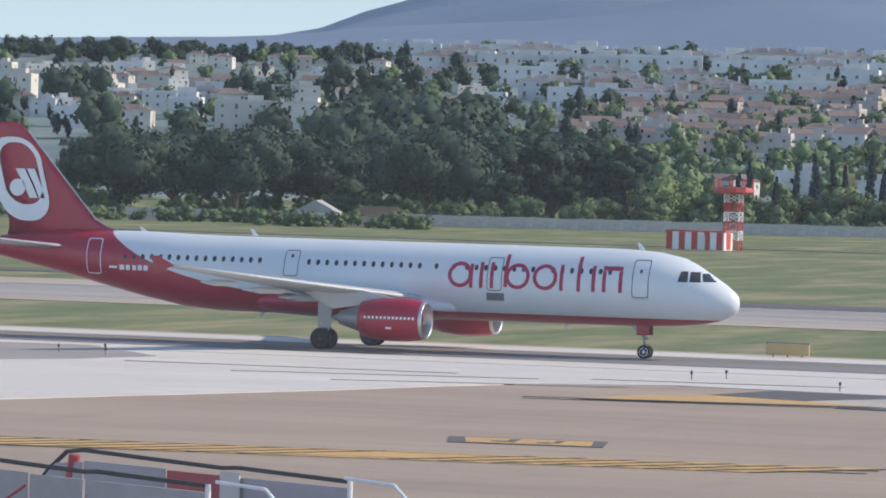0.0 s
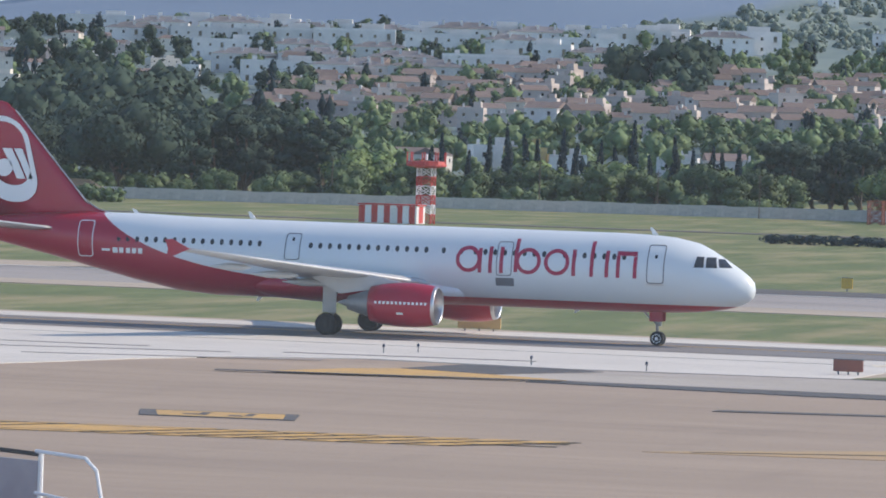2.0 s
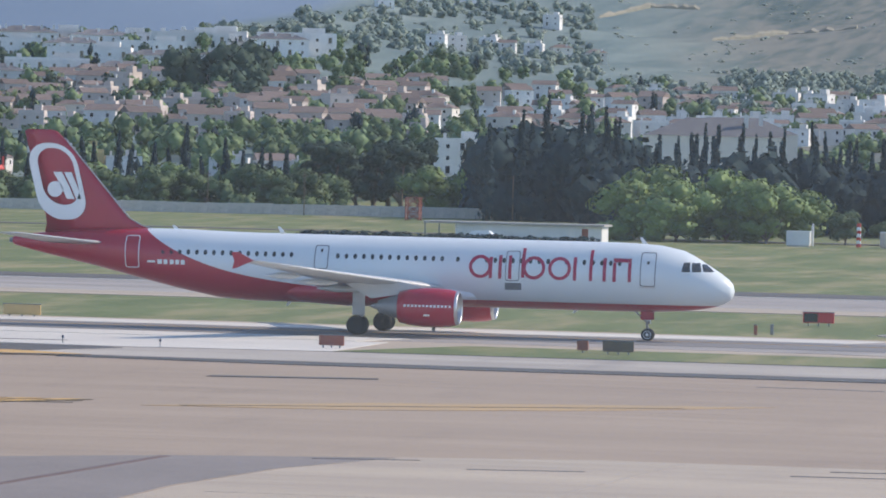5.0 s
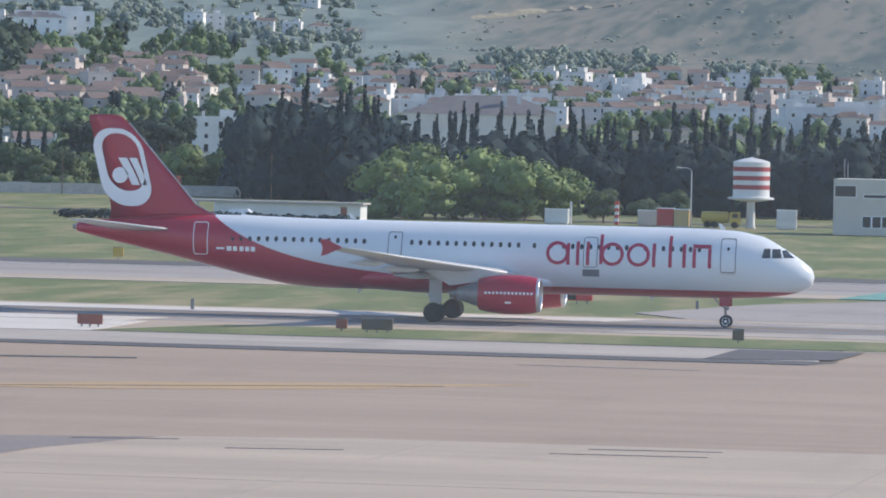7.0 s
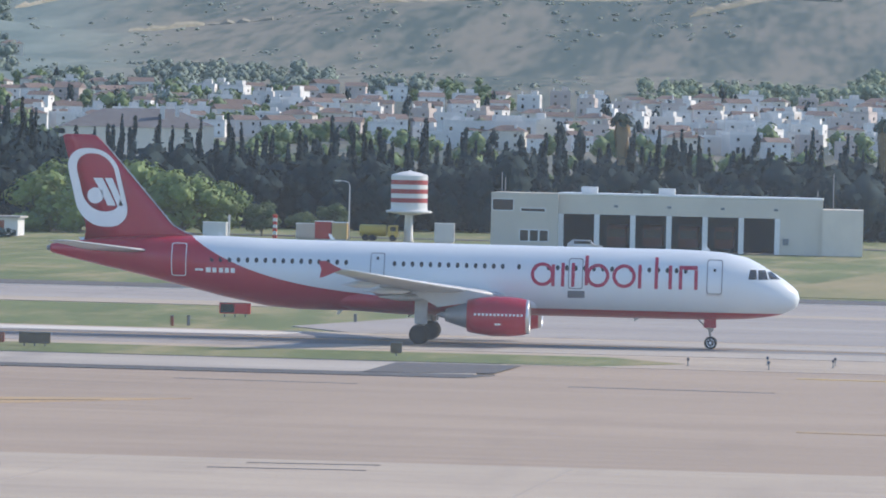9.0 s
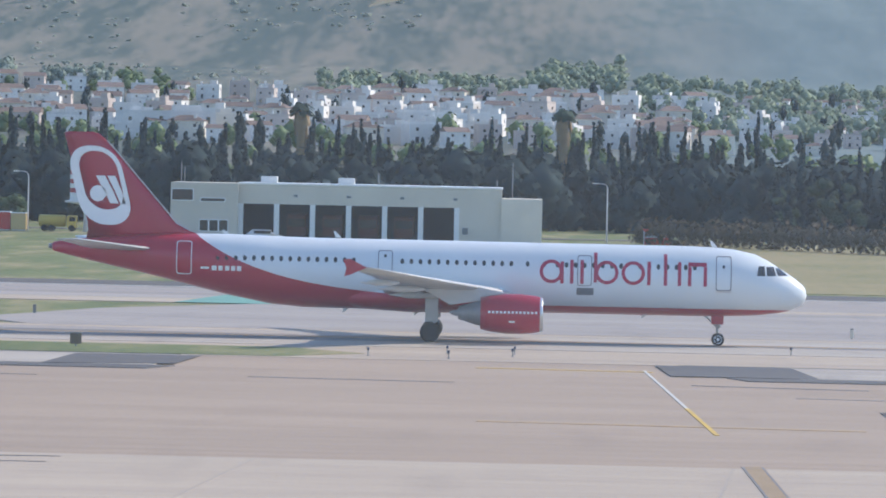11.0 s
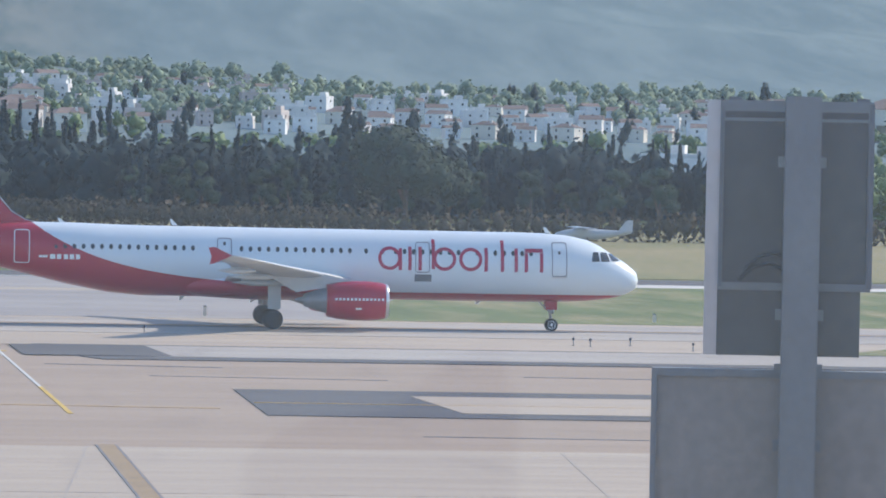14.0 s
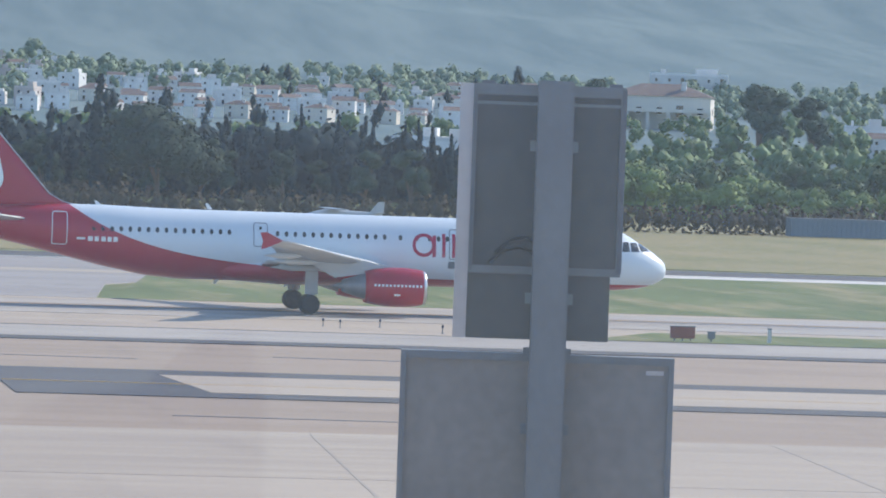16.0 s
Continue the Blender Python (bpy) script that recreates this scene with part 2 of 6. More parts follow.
M = dict(
    grass=airfield_grass(),
    dry=mat("dry_grass", (0.33, 0.27, 0.15), (0.19, 0.19, 0.09), 0.05, space="World", stretch=(1, 0.4, 1), bump=0.4, fine=0.8, rough=0.95, spec=0.1),
    apron=worn_paving("apron_asphalt", (0.385, 0.295, 0.215), (0.30, 0.23, 0.17), (0.235, 0.18, 0.14)),
    concrete=worn_paving("concrete", (0.46, 0.378, 0.288), (0.36, 0.295, 0.228), (0.27, 0.225, 0.18)),
    pale=mat("pale_concrete", (0.64, 0.60, 0.535), (0.52, 0.485, 0.435), 0.10, space="World", stretch=(0.3, 1.2, 1), fine=0.8, rough=0.9),
    wear=mat("worn_asphalt", (0.225, 0.205, 0.195), (0.165, 0.152, 0.145), 0.08, space="World", stretch=(0.06, 1.4, 1), rough=0.85),
    taxi=worn_paving("taxiway_asphalt", (0.36, 0.325, 0.295), (0.27, 0.245, 0.225), (0.17, 0.155, 0.145), 0.07, (0.12, 1.2, 1)),
    dark=mat("dark_asphalt", (0.115, 0.108, 0.105), (0.085, 0.08, 0.08), 0.15, space="World", stretch=(0.3, 1, 1), rough=0.9),
    runway=mat("runway_asphalt", (0.115, 0.105, 0.10), (0.075, 0.07, 0.07), 0.05, space="World", stretch=(0.1, 1, 1), rough=0.85),
    yellow=mat("yellow_marking", (0.66, 0.44, 0.07), (0.48, 0.32, 0.09), 0.8, space="World", rough=0.8),
    orange=mat("worn_orange_marking", (0.60, 0.36, 0.10), (0.44, 0.285, 0.125), 0.5, space="World", rough=0.85),
    faded=mat("faded_orange_marking", (0.50, 0.325, 0.14), (0.36, 0.265, 0.17), 0.35, space="World", stretch=(0.3, 1, 1), fine=2.0, rough=0.85),
    whiteline=mat("white_marking", (0.62, 0.60, 0.55), (0.46, 0.44, 0.40), 0.8, space="World", rough=0.8),
    teal=mat("teal_surface", (0.16, 0.36, 0.30), (0.12, 0.28, 0.24), 0.3, space="World"),
    # hill colours include painted distance haze
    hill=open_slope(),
    wall=mat("weathered_concrete_wall", (0.62, 0.575, 0.51), (0.40, 0.37, 0.335), 0.3, rough=0.9),
    fuse=livery(),
    red=mat("red_paint", (0.38, 0.005, 0.034), (0.34, 0.005, 0.029), 0.4, rough=0.3, spec=0.5),
    title=mat("crimson_lettering", (0.40, 0.02, 0.075), (0.36, 0.018, 0.065), 1.0, rough=0.4),
    white=mat("white_paint", (0.80, 0.80, 0.79), (0.74, 0.74, 0.73), 0.4, rough=0.35, spec=0.5),
    wing=mat("wing_grey", (0.50, 0.51, 0.51), (0.41, 0.42, 0.43), 0.5, rough=0.35, spec=0.5),
    metal=mat("bare_metal", (0.62, 0.61, 0.60), (0.50, 0.50, 0.50), 1.0, rough=0.3, metal=0.9),
    core=mat("engine_core_metal", (0.30, 0.31, 0.33), (0.20, 0.21, 0.23), 1.0, rough=0.45, metal=0.5),
    tyre=mat("tyre_rubber", (0.028, 0.028, 0.03), (0.02, 0.02, 0.021), 4.0, rough=0.85),
    glass=mat("dark_window", (0.03, 0.034, 0.04), (0.022, 0.025, 0.03), 1.0, rough=0.08, spec=0.6),
    seam=mat("door_seam_grey", (0.16, 0.17, 0.19), (0.13, 0.14, 0.15), 1.0),
    grey=mat("grey_steel", (0.20, 0.215, 0.225), (0.165, 0.175, 0.185), 1.2, rough=0.6, spec=0.4),
    greyback=mat("sign_back_grey", (0.275, 0.255, 0.235), (0.21, 0.195, 0.18), 0.9, rough=0.65),
    boarddark=mat("dark_board_grey", (0.105, 0.108, 0.102), (0.07, 0.073, 0.07), 0.9, rough=0.6),
    redsteel=mat("red_steel", (0.55, 0.07, 0.06), (0.45, 0.06, 0.05), 0.8, rough=0.6),
    cream=mat("cream_render", (0.66, 0.61, 0.52), (0.56, 0.52, 0.45), 0.25, rough=0.9, jitter=0.12),
    render_=mat("white_render", (0.74, 0.72, 0.68), (0.58, 0.565, 0.54), 0.2, rough=0.9, jitter=0.12),
    pink=mat("pink_render", (0.54, 0.465, 0.42), (0.43, 0.375, 0.34), 0.2, rough=0.9, jitter=0.15),
    ochre=mat("ochre_render", (0.62, 0.45, 0.20), (0.55, 0.40, 0.19), 0.2, rough=0.9, jitter=0.1),
    tile=mat("terracotta_tiles", (0.23, 0.175, 0.15), (0.16, 0.125, 0.11), 0.6, rough=0.9, jitter=0.2),
    slate=mat("grey_brown_tiles", (0.20, 0.195, 0.20), (0.14, 0.135, 0.14), 0.6, rough=0.9, jitter=0.2),
    roofgrey=mat("flat_roof", (0.42, 0.40, 0.37), (0.33, 0.31, 0.29), 0.4, rough=0.9),
    leaf=mat("leaf_green", (0.13, 0.18, 0.075), (0.065, 0.105, 0.055), 0.35, rough=0.7, jitter=0.28, spec=0.2, island=0.10),
    lime=mat("leaf_lime", (0.215, 0.295, 0.10), (0.12, 0.175, 0.065), 0.4, rough=0.7, jitter=0.15, spec=0.2, island=0.10),
    pine=mat("pine_green", (0.066, 0.10, 0.068), (0.034, 0.058, 0.044), 0.35, rough=0.8, jitter=0.22, spec=0.15, island=0.10),
    cypress=mat("cypress_green", (0.030, 0.053, 0.058), (0.016, 0.031, 0.036), 0.5, rough=0.85, jitter=0.25, spec=0.1, island=0.10),
    dryfrond=mat("dry_fronds", (0.34, 0.25, 0.14), (0.24, 0.17, 0.10), 1.0, rough=0.9),
    bark=mat("bark", (0.16, 0.125, 0.09), (0.11, 0.085, 0.065), 2.0, rough=0.95),
    # greens of the far slopes, paled in colour for haze and shaded sides
    scrub=mat("hazed_scrub_green", (0.31, 0.34, 0.28), (0.22, 0.26, 0.23), 0.012, space="World", fine=0.06, rough=0.9, spec=0.05, island=0.1),
    slopewood=mat("hazed_slope_wood_green", (0.25, 0.30, 0.24), (0.17, 0.215, 0.195), 0.02, space="World", fine=0.1, rough=0.9, spec=0.05, island=0.1),
    grove=mat("hazed_olive_green", (0.27, 0.325, 0.215), (0.17, 0.22, 0.17), 0.02, space="World", fine=0.1, rough=0.9, spec=0.05, island=0.1),
    strip=worn_paving("weathered_strip_concrete", (0.44, 0.39, 0.33), (0.33, 0.295, 0.255), (0.20, 0.178, 0.16), 0.10, (0.3, 1.2, 1)),
    earth=mat("tan_earth", (0.31, 0.29, 0.235), (0.21, 0.21, 0.17), 0.03, space="World", rough=1.0, spec=0.0),
    hedge=mat("hedge_brown_green", (0.125, 0.10, 0.07), (0.06, 0.058, 0.045), 0.25, space="World", rough=0.95, spec=0.1),
    signred=mat("sign_red", (0.60, 0.05, 0.05), (0.55, 0.045, 0.045), 1.0, rough=0.5),
    tin=mat("sheet_metal_white", (0.70, 0.70, 0.68), (0.60, 0.60, 0.58), 0.6, rough=0.5),
    # near black: painted shade of the bays, also the dark main wheel rims
    interior=mat("bay_shade_and_rim_black", (0.05, 0.05, 0.055), (0.035, 0.035, 0.04), 0.5, rough=0.8),
    truckyellow=mat("yellow_vehicle_paint", (0.55, 0.40, 0.08), (0.5, 0.36, 0.08), 0.6, rough=0.4),
    brickbox=mat("rusty_red_box", (0.33, 0.12, 0.085), (0.22, 0.085, 0.065), 1.5, rough=0.8),
    dullred=mat("dull_red_vehicle", (0.12, 0.035, 0.03), (0.09, 0.028, 0.025), 1.0, rough=0.5),
    stairred=mat("crimson_stair_paint", (0.42, 0.025, 0.045), (0.33, 0.02, 0.035), 0.8, rough=0.45),
    towerred=mat("weathered_red_paint", (0.36, 0.06, 0.065), (0.27, 0.05, 0.055), 0.8, rough=0.7),
    silver=mat("brushed_aluminium", (0.55, 0.55, 0.56), (0.46, 0.46, 0.47), 1.0, rough=0.4, metal=0.7),
    tintglass=mat("tinted_canopy_panel", (0.37, 0.335, 0.35), (0.29, 0.26, 0.28), 0.4, rough=0.25, spec=0.6),
)


def dusty_haze_glass():
    """Clear pane with a thin film of dust, thicker in smears; its blue tint and eastward build-up stand in for haze."""
    m = bpy.data.materials.new("dusty_haze_glass")
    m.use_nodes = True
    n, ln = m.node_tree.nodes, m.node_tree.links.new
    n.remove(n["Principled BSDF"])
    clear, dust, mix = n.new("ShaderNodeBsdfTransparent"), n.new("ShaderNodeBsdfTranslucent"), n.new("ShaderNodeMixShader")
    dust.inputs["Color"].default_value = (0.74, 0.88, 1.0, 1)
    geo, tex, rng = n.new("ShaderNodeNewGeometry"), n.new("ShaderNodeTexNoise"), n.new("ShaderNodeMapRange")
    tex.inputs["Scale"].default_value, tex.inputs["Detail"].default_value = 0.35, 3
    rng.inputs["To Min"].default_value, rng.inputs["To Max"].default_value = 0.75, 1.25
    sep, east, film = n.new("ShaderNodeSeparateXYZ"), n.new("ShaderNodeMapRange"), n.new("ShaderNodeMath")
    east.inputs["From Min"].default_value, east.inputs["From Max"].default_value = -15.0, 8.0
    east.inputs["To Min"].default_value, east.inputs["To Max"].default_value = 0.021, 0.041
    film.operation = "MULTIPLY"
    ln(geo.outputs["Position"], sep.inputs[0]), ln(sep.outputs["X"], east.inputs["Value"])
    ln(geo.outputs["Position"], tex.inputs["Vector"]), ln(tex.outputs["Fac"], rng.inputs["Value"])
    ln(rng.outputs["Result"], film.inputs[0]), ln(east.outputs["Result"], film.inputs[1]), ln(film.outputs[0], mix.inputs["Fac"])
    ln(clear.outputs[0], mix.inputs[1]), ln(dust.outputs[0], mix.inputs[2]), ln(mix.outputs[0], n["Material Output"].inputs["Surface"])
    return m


M["pane"] = dusty_haze_glass()


# ---- mesh helpers ----
def mesh_of(name, bm, material, smooth=False):
    me = bpy.data.meshes.new(name)
    bmesh.ops.recalc_face_normals(bm, faces=bm.faces[:])
    bm.to_mesh(me)
    bm.free()
    for mm in (material if isinstance(material, (list, tuple)) else [material]):
        me.materials.append(mm)
    if smooth:
        me.polygons.foreach_set("use_smooth", [True] * len(me.polygons))
    return me


def thing(name, label, category, m=None, group="", kind=""):
    return_ob = new(name)
    return_ob.matrix_basis = m or Matrix()
    return tagged(return_ob, label, category, group, kind)


def part(name, bm, material, parent, label="", smooth=False, m=None):
    me = bm if isinstance(bm, bpy.types.Mesh) else mesh_of(name, bm, material, smooth)
    ob = new(name, me)
    ob.parent = parent
    if m:
        ob.matrix_basis = m
    return tagged(ob, label)


def solo(name, bm, material, label, category, m=None, group="", kind="", smooth=False):
    ob = new(name, mesh_of(name, bm, material, smooth))
    if m:
        ob.matrix_basis = m
    return tagged(ob, label, category, group, kind)


def box(bm, x0, x1, y0, y1, z0, z1, mi=0, bevel=0.0):
    v = [bm.verts.new((x, y, z)) for x in (x0, x1) for y in (y0, y1) for z in (z0, z1)]
    fs = [bm.faces.new([v[i] for i in q]) for q in ((0, 1, 3, 2), (4, 6, 7, 5), (0, 4, 5, 1), (2, 3, 7, 6), (0, 2, 6, 4), (1, 5, 7, 3))]
    for f in fs:
        f.material_index = mi
    if bevel:
        bmesh.ops.bevel(bm, geom=list({e for f in fs for e in f.edges}), offset=bevel, segments=2, affect="EDGES")
    return bm


def boxed(*a, **k):
    return box(bmesh.new(), *a, **k)


def loft(bm, rings, cap=True, mi=0):
    """Joins rings of points, each with the same count."""
    rows = [[bm.verts.new(p) for p in r] for r in rings]
    for a, b in zip(rows, rows[1:]):
        for i in range(len(a)):
            j = (i + 1) % len(a)
            bm.faces.new((a[i], a[j], b[j], b[i])).material_index = mi
    if cap:
        bm.faces.new(rows[0]).material_index = mi
        bm.faces.new(rows[-1]).material_index = mi
    return bm


def turned(bm, profile, axis="Z", n=24, at=(0, 0, 0), mi=0, cap=True):
    """A body of revolution from (along, radius) pairs."""
    rings = []
    for a, r in profile:
        ring = []
        for k in range(n):
            c, s = math.cos(2 * math.pi * k / n) * r, math.sin(2 * math.pi * k / n) * r
            ring.append(Vector(at) + Vector({"Z": (c, s, a), "X": (a, c, s), "Y": (c, a, s)}[axis]))
        rings.append(ring)
    return loft(bm, rings, cap, mi)


def tube(bm, a, b, r0, r1=None, n=8, mi=0):
    a, b = Vector(a), Vector(b)
    q = (b - a).to_track_quat("Z", "Y")
    r1 = r0 if r1 is None else r1
    rings = [[c + q @ Vector((math.cos(2 * math.pi * k / n) * r, math.sin(2 * math.pi * k / n) * r, 0)) for k in range(n)] for c, r in ((a, r0), (b, r1))]
    return loft(bm, rings, True, mi)


def bent(bm, pts, r, n=6, mi=0):
    for a, b in zip(pts, pts[1:]):
        tube(bm, a, b, r, r, n, mi)
    return bm


def slab(pts, z, thick=0.3):
    """A flat paved piece with its top at z."""
    bm = bmesh.new()
    loft(bm, [[(x, y, z - thick) for x, y in pts], [(x, y, z) for x, y in pts]])
    return bm


def quad(x0, x1, y0, y1):
    return [(x0, y0), (x1, y0), (x1, y1), (x0, y1)]


# ---- ground: one sheet, flat over the airfield, rising to the town and the hills ----
def smooth(a, b, x):
    t = min(1.0, max(0.0, (x - a) / (b - a)))
    return t * t * (3 - 2 * t)


def lerp_table(tab, x):
    if x <= tab[0][0]:
        return tab[0][1]
    for (a, p), (b, q) in zip(tab, tab[1:]):
        if x <= b:
            return p + (q - p) * (x - a) / (b - a)
    return tab[-1][1]


RIDGE = [(-30, 1.05), (-25, 1.05), (-21.2, 1.30), (-20.5, 1.62), (-19.9, 1.82), (-18, 2.5), (-15, 3.2), (-10, 3.4), (0, 3.4), (30, 3.4)]
TOWN_TOP = [(-30, 1.0), (-21, 1.12), (-17, 1.16), (-12.5, 1.2), (-11, 0.95), (-8, 0.70), (-3, 0.72), (0, 0.72), (6, 0.58), (14, 0.60)]
FAR_R, TOWN_R, FOOT_R = 4300.0, 1750.0, 900.0


def ground_z(x, y):
    r, az = math.hypot(x, y), math.degrees(math.atan2(x, y))
    if r < FOOT_R or y < 0:
        return 0.0
    top, ridge = lerp_table(TOWN_TOP, az), lerp_table(RIDGE, az)
    if r < TOWN_R:
        k = (r - FOOT_R) / (TOWN_R - FOOT_R)
        e = -0.7003 + (top - 0.03 + 0.7003) * (k ** 0.80)
        return max(0.0, 11 + r * math.tan(radians(e))) * smooth(FOOT_R, FOOT_R + 60, r)
    k = (r - TOWN_R) / (FAR_R - TOWN_R)
    e = top - 0.03 + (ridge - top + 0.03) * k ** 0.8
    bumps = noise.noise(Vector((x / 420, y / 420, 0))) * 26 + noise.noise(Vector((x / 150, y / 150, 3))) * 8
    return 11 + r * math.tan(radians(e)) + bumps * smooth(0.0, 0.2, k) * (1 - smooth(0.8, 1.0, k))


def polar(az, r, dz=0.0):
    x, y = r * math.sin(radians(az)), r * math.cos(radians(az))
    return Vector((x, y, ground_z(x, y) + dz))


def make_ground():
    bm = bmesh.new()
    radii = [15, 120, 300, 600, 880] + [900 + 28 * i for i in range(32)] + [1800 + 62 * i for i in range(41)] + [4500, 4700]
    azs = [-180 + 10 * i for i in range(15)] + [-32 + 0.5 * i for i in range(109)] + [32 + 10 * i for i in range(15)]
    azs = [a for a in azs if a < 178]
    rows = []
    for r in radii:
        row = []
        for a in azs:
            x, y = r * math.sin(radians(a)), r * math.cos(radians(a))
            z = ground_z(x, y) if r <= 4300 else (ground_z(x * 4300 / r, y * 4300 / r) - (r - 4300) * 0.4)
            if abs(a) > 32:
                z = 0.0
            row.append(bm.verts.new((x, y, z - 0.05)))
        rows.append(row)
    for i, (a, b) in enumerate(zip(rows, rows[1:])):
        for j in range(len(azs)):
            k = (j + 1) % len(azs)
            f = bm.faces.new((a[j], a[k], b[k], b[j]))
            f.material_index = 1 if radii[i] >= 940 else 0
            f.smooth = True
    bm.faces.new(rows[0])
    ob = solo("ground", bm, [M["grass"], M["hill"]], "airfield grass running out to scrub-covered hills, distance haze in their colour", "ground", kind="structure")
    return ob


make_ground()


def pave(name, pts, z, material, label, category="pavement"):
    return solo(name, slab(pts, z), material, label, category, kind="structure")


pave("far_dry_grass", [(-10, 424), (400, 424), (400, 690), (20, 690)], 0.0, M["dry"], "sun-dried pale brown grass beside the runway", "ground")
pave("apron", [(-260, -40), (260, -40), (260, 269.8), (-260, 269.8)], -0.006, M["apron"], "brownish worn asphalt apron with tyre streaks", "apron")
pave("near_concrete", [(-37.9, 20), (200, 20), (200, 181.5), (-30, 181), (-36.9, 178.6), (-39.4, 170), (-40.5, 160), (-40.5, 147)], 0.02, M["concrete"], "pale grey concrete stand with faint joints", "apron")
pave("near_asphalt_wedge", [(-80, 20), (-38.1, 20), (-40.7, 147), (-40.7, 160), (-39.6, 170), (-37.1, 178.4), (-44.6, 175.4), (-57, 166), (-80, 150)], 0.02, mat("grey_brown_asphalt", (0.24, 0.205, 0.185), (0.20, 0.17, 0.155), 0.1, space="World", rough=0.9), "darker grey brown asphalt wedge", "apron")
pave("pale_apron", [(-260, 195), (-112, 205), (-104.5, 221), (-100.4, 231.9), (-96.9, 241.5), (-93.1, 251.9), (-91.0, 259.8), (-88.4, 266), (-82.9, 269.8), (-72, 268.4), (-60, 270.4), (-60, 285.5), (-260, 285.5)], 0.03, M["pale"], "bleached pale concrete beside the taxiway", "apron")
pave("shoulder_strip", [(-74, 257.6), (-69, 256), (-19.4, 256), (-18.6, 269), (-60, 269), (-71.8, 267)], 0.05, M["strip"], "pale concrete shoulder strip with dark edges", "taxiway")
pave("shoulder_edge", [(-71, 254.2), (-58, 252.4), (-19.5, 252.4), (-18.3, 255.9), (-71, 255.9)], 0.04, M["dark"], "dark asphalt edge band", "taxiway")
pave("shoulder_back_edge", [(-72.5, 266.9), (-60, 269), (-19, 269), (-19, 270.2), (-60, 270.2), (-72.5, 267.9)], 0.04, M["dark"], "thin dark asphalt edge band", "taxiway")
pave("shoulder_strip_east", [(13.2, 256), (240, 256), (240, 269), (12.6, 269)], 0.05, M["strip"], "pale concrete shoulder strip with dark edges", "taxiway")
pave("shoulder_edge_east", [(10.5, 252.6), (240, 252.4), (240, 255.9), (9.5, 255.9)], 0.04, M["dark"], "dark asphalt edge band", "taxiway")
pave("shoulder_back_edge_east", [(7.5, 269.1), (240, 269), (240, 270.2), (7.5, 270.2)], 0.04, M["dark"], "thin dark asphalt edge band", "taxiway")
pave("taxiway_shoulder", [(-260, 270), (260, 270), (260, 313), (-260, 313)], 0.006, M["concrete"], "pale worn taxiway shoulder", "taxiway")
pave("taxiway", [(-260, 288), (260, 288), (260, 309), (-260, 309)], 0.02, M["taxi"], "grey asphalt taxiway streaked with rubber", "taxiway")
pave("taxiway_pale_reach", [(-34, 287.4), (260, 287.4), (260, 309.4), (-22, 309.4)], 0.028, M["strip"], "pale weathered stretch of the taxiway", "taxiway")
pave("taxiway_wear_band", [(-260, 293), (-30, 293), (10, 297.8), (260, 297.8), (260, 301.2), (10, 301.2), (-30, 304), (-260, 304)], 0.035, M["wear"], "dark rubber-stained middle of the taxiway", "taxiway")
pave("taxiway_back_shoulder", [(-260, 304.3), (-36, 304.3), (-34, 309.8), (-260, 309.8)], 0.045, M["pale"], "bleached pale shoulder behind the taxiway", "taxiway")
pave("taxiway_front_shoulder", [(-260, 285.7), (-62, 285.7), (-60, 291.5), (-260, 291.5)], 0.045, M["pale"], "bleached pale shoulder before the taxiway", "taxiway")
pave("connector", [(-31, 312), (-36, 322), (-30, 345), (-18, 366), (42, 366), (31, 340), (28, 313)], 0.014, M["taxi"], "asphalt connecting taxiway between grass islands", "taxiway")
pave("runway_edge", [(-300, 362), (280, 362), (280, 372), (-300, 372)], 0.0, M["concrete"], "pale runway shoulder", "runway")
pave("runway", [(-300, 372), (300, 372), (300, 404), (-300, 404)], 0.0, M["taxi"], "worn pale grey runway", "runway")
pave("runway_back_edge", [(-300, 404), (-150, 404), (-140, 418), (-300, 418)], 0.0, M["concrete"], "pale runway shoulder", "runway")
pave("runway_dark_lane", [(-149.8, 404), (39.9, 404), (39.9, 418), (-139.8, 418)], 0.0, M["runway"], "dark asphalt far lane of the runway", "runway")
pave("perimeter_track", [(-330, 446), (-172, 438), (-172, 445), (-330, 455)], 0.0, M["runway"], "narrow dark asphalt track in the grass", "road")
pave("runway_pale_edge", [(44, 396), (300, 396), (300, 404.6), (46, 404.6)], 0.020, M["pale"], "pale concrete edge of the runway", "runway")
pave("runway_far_lane", [(40, 404.6), (300, 404.6), (300, 420), (40, 420)], 0.020, M["runway"], "dark asphalt far lane of the runway", "runway")
pave("runway_front_grass", [(29, 313), (260, 313), (300, 396), (44, 396), (36, 362)], 0.025, M["grass"], "green grass between taxiway and runway", "ground")
pave("grass_island", [(-60, 271), (-55, 283.5), (-14, 283.5), (-9.5, 277), (-14, 271)], 0.03, M["grass"], "patchy grass island beside the taxiway", "ground")
pave("grass_island_far", [(51, 271), (57, 283), (200, 283), (200, 271)], 0.03, M["grass"], "patchy grass island beside the taxiway", "ground")
pave("teal_marking", [(-26, 362), (-22, 396), (-14, 396), (-16, 362)], 0.03, M["teal"], "teal green painted surface", "pavement")
pave("service_road", [(-300, 672), (300, 672), (300, 680), (-300, 680)], 0.0, M["runway"], "narrow asphalt service road", "road")


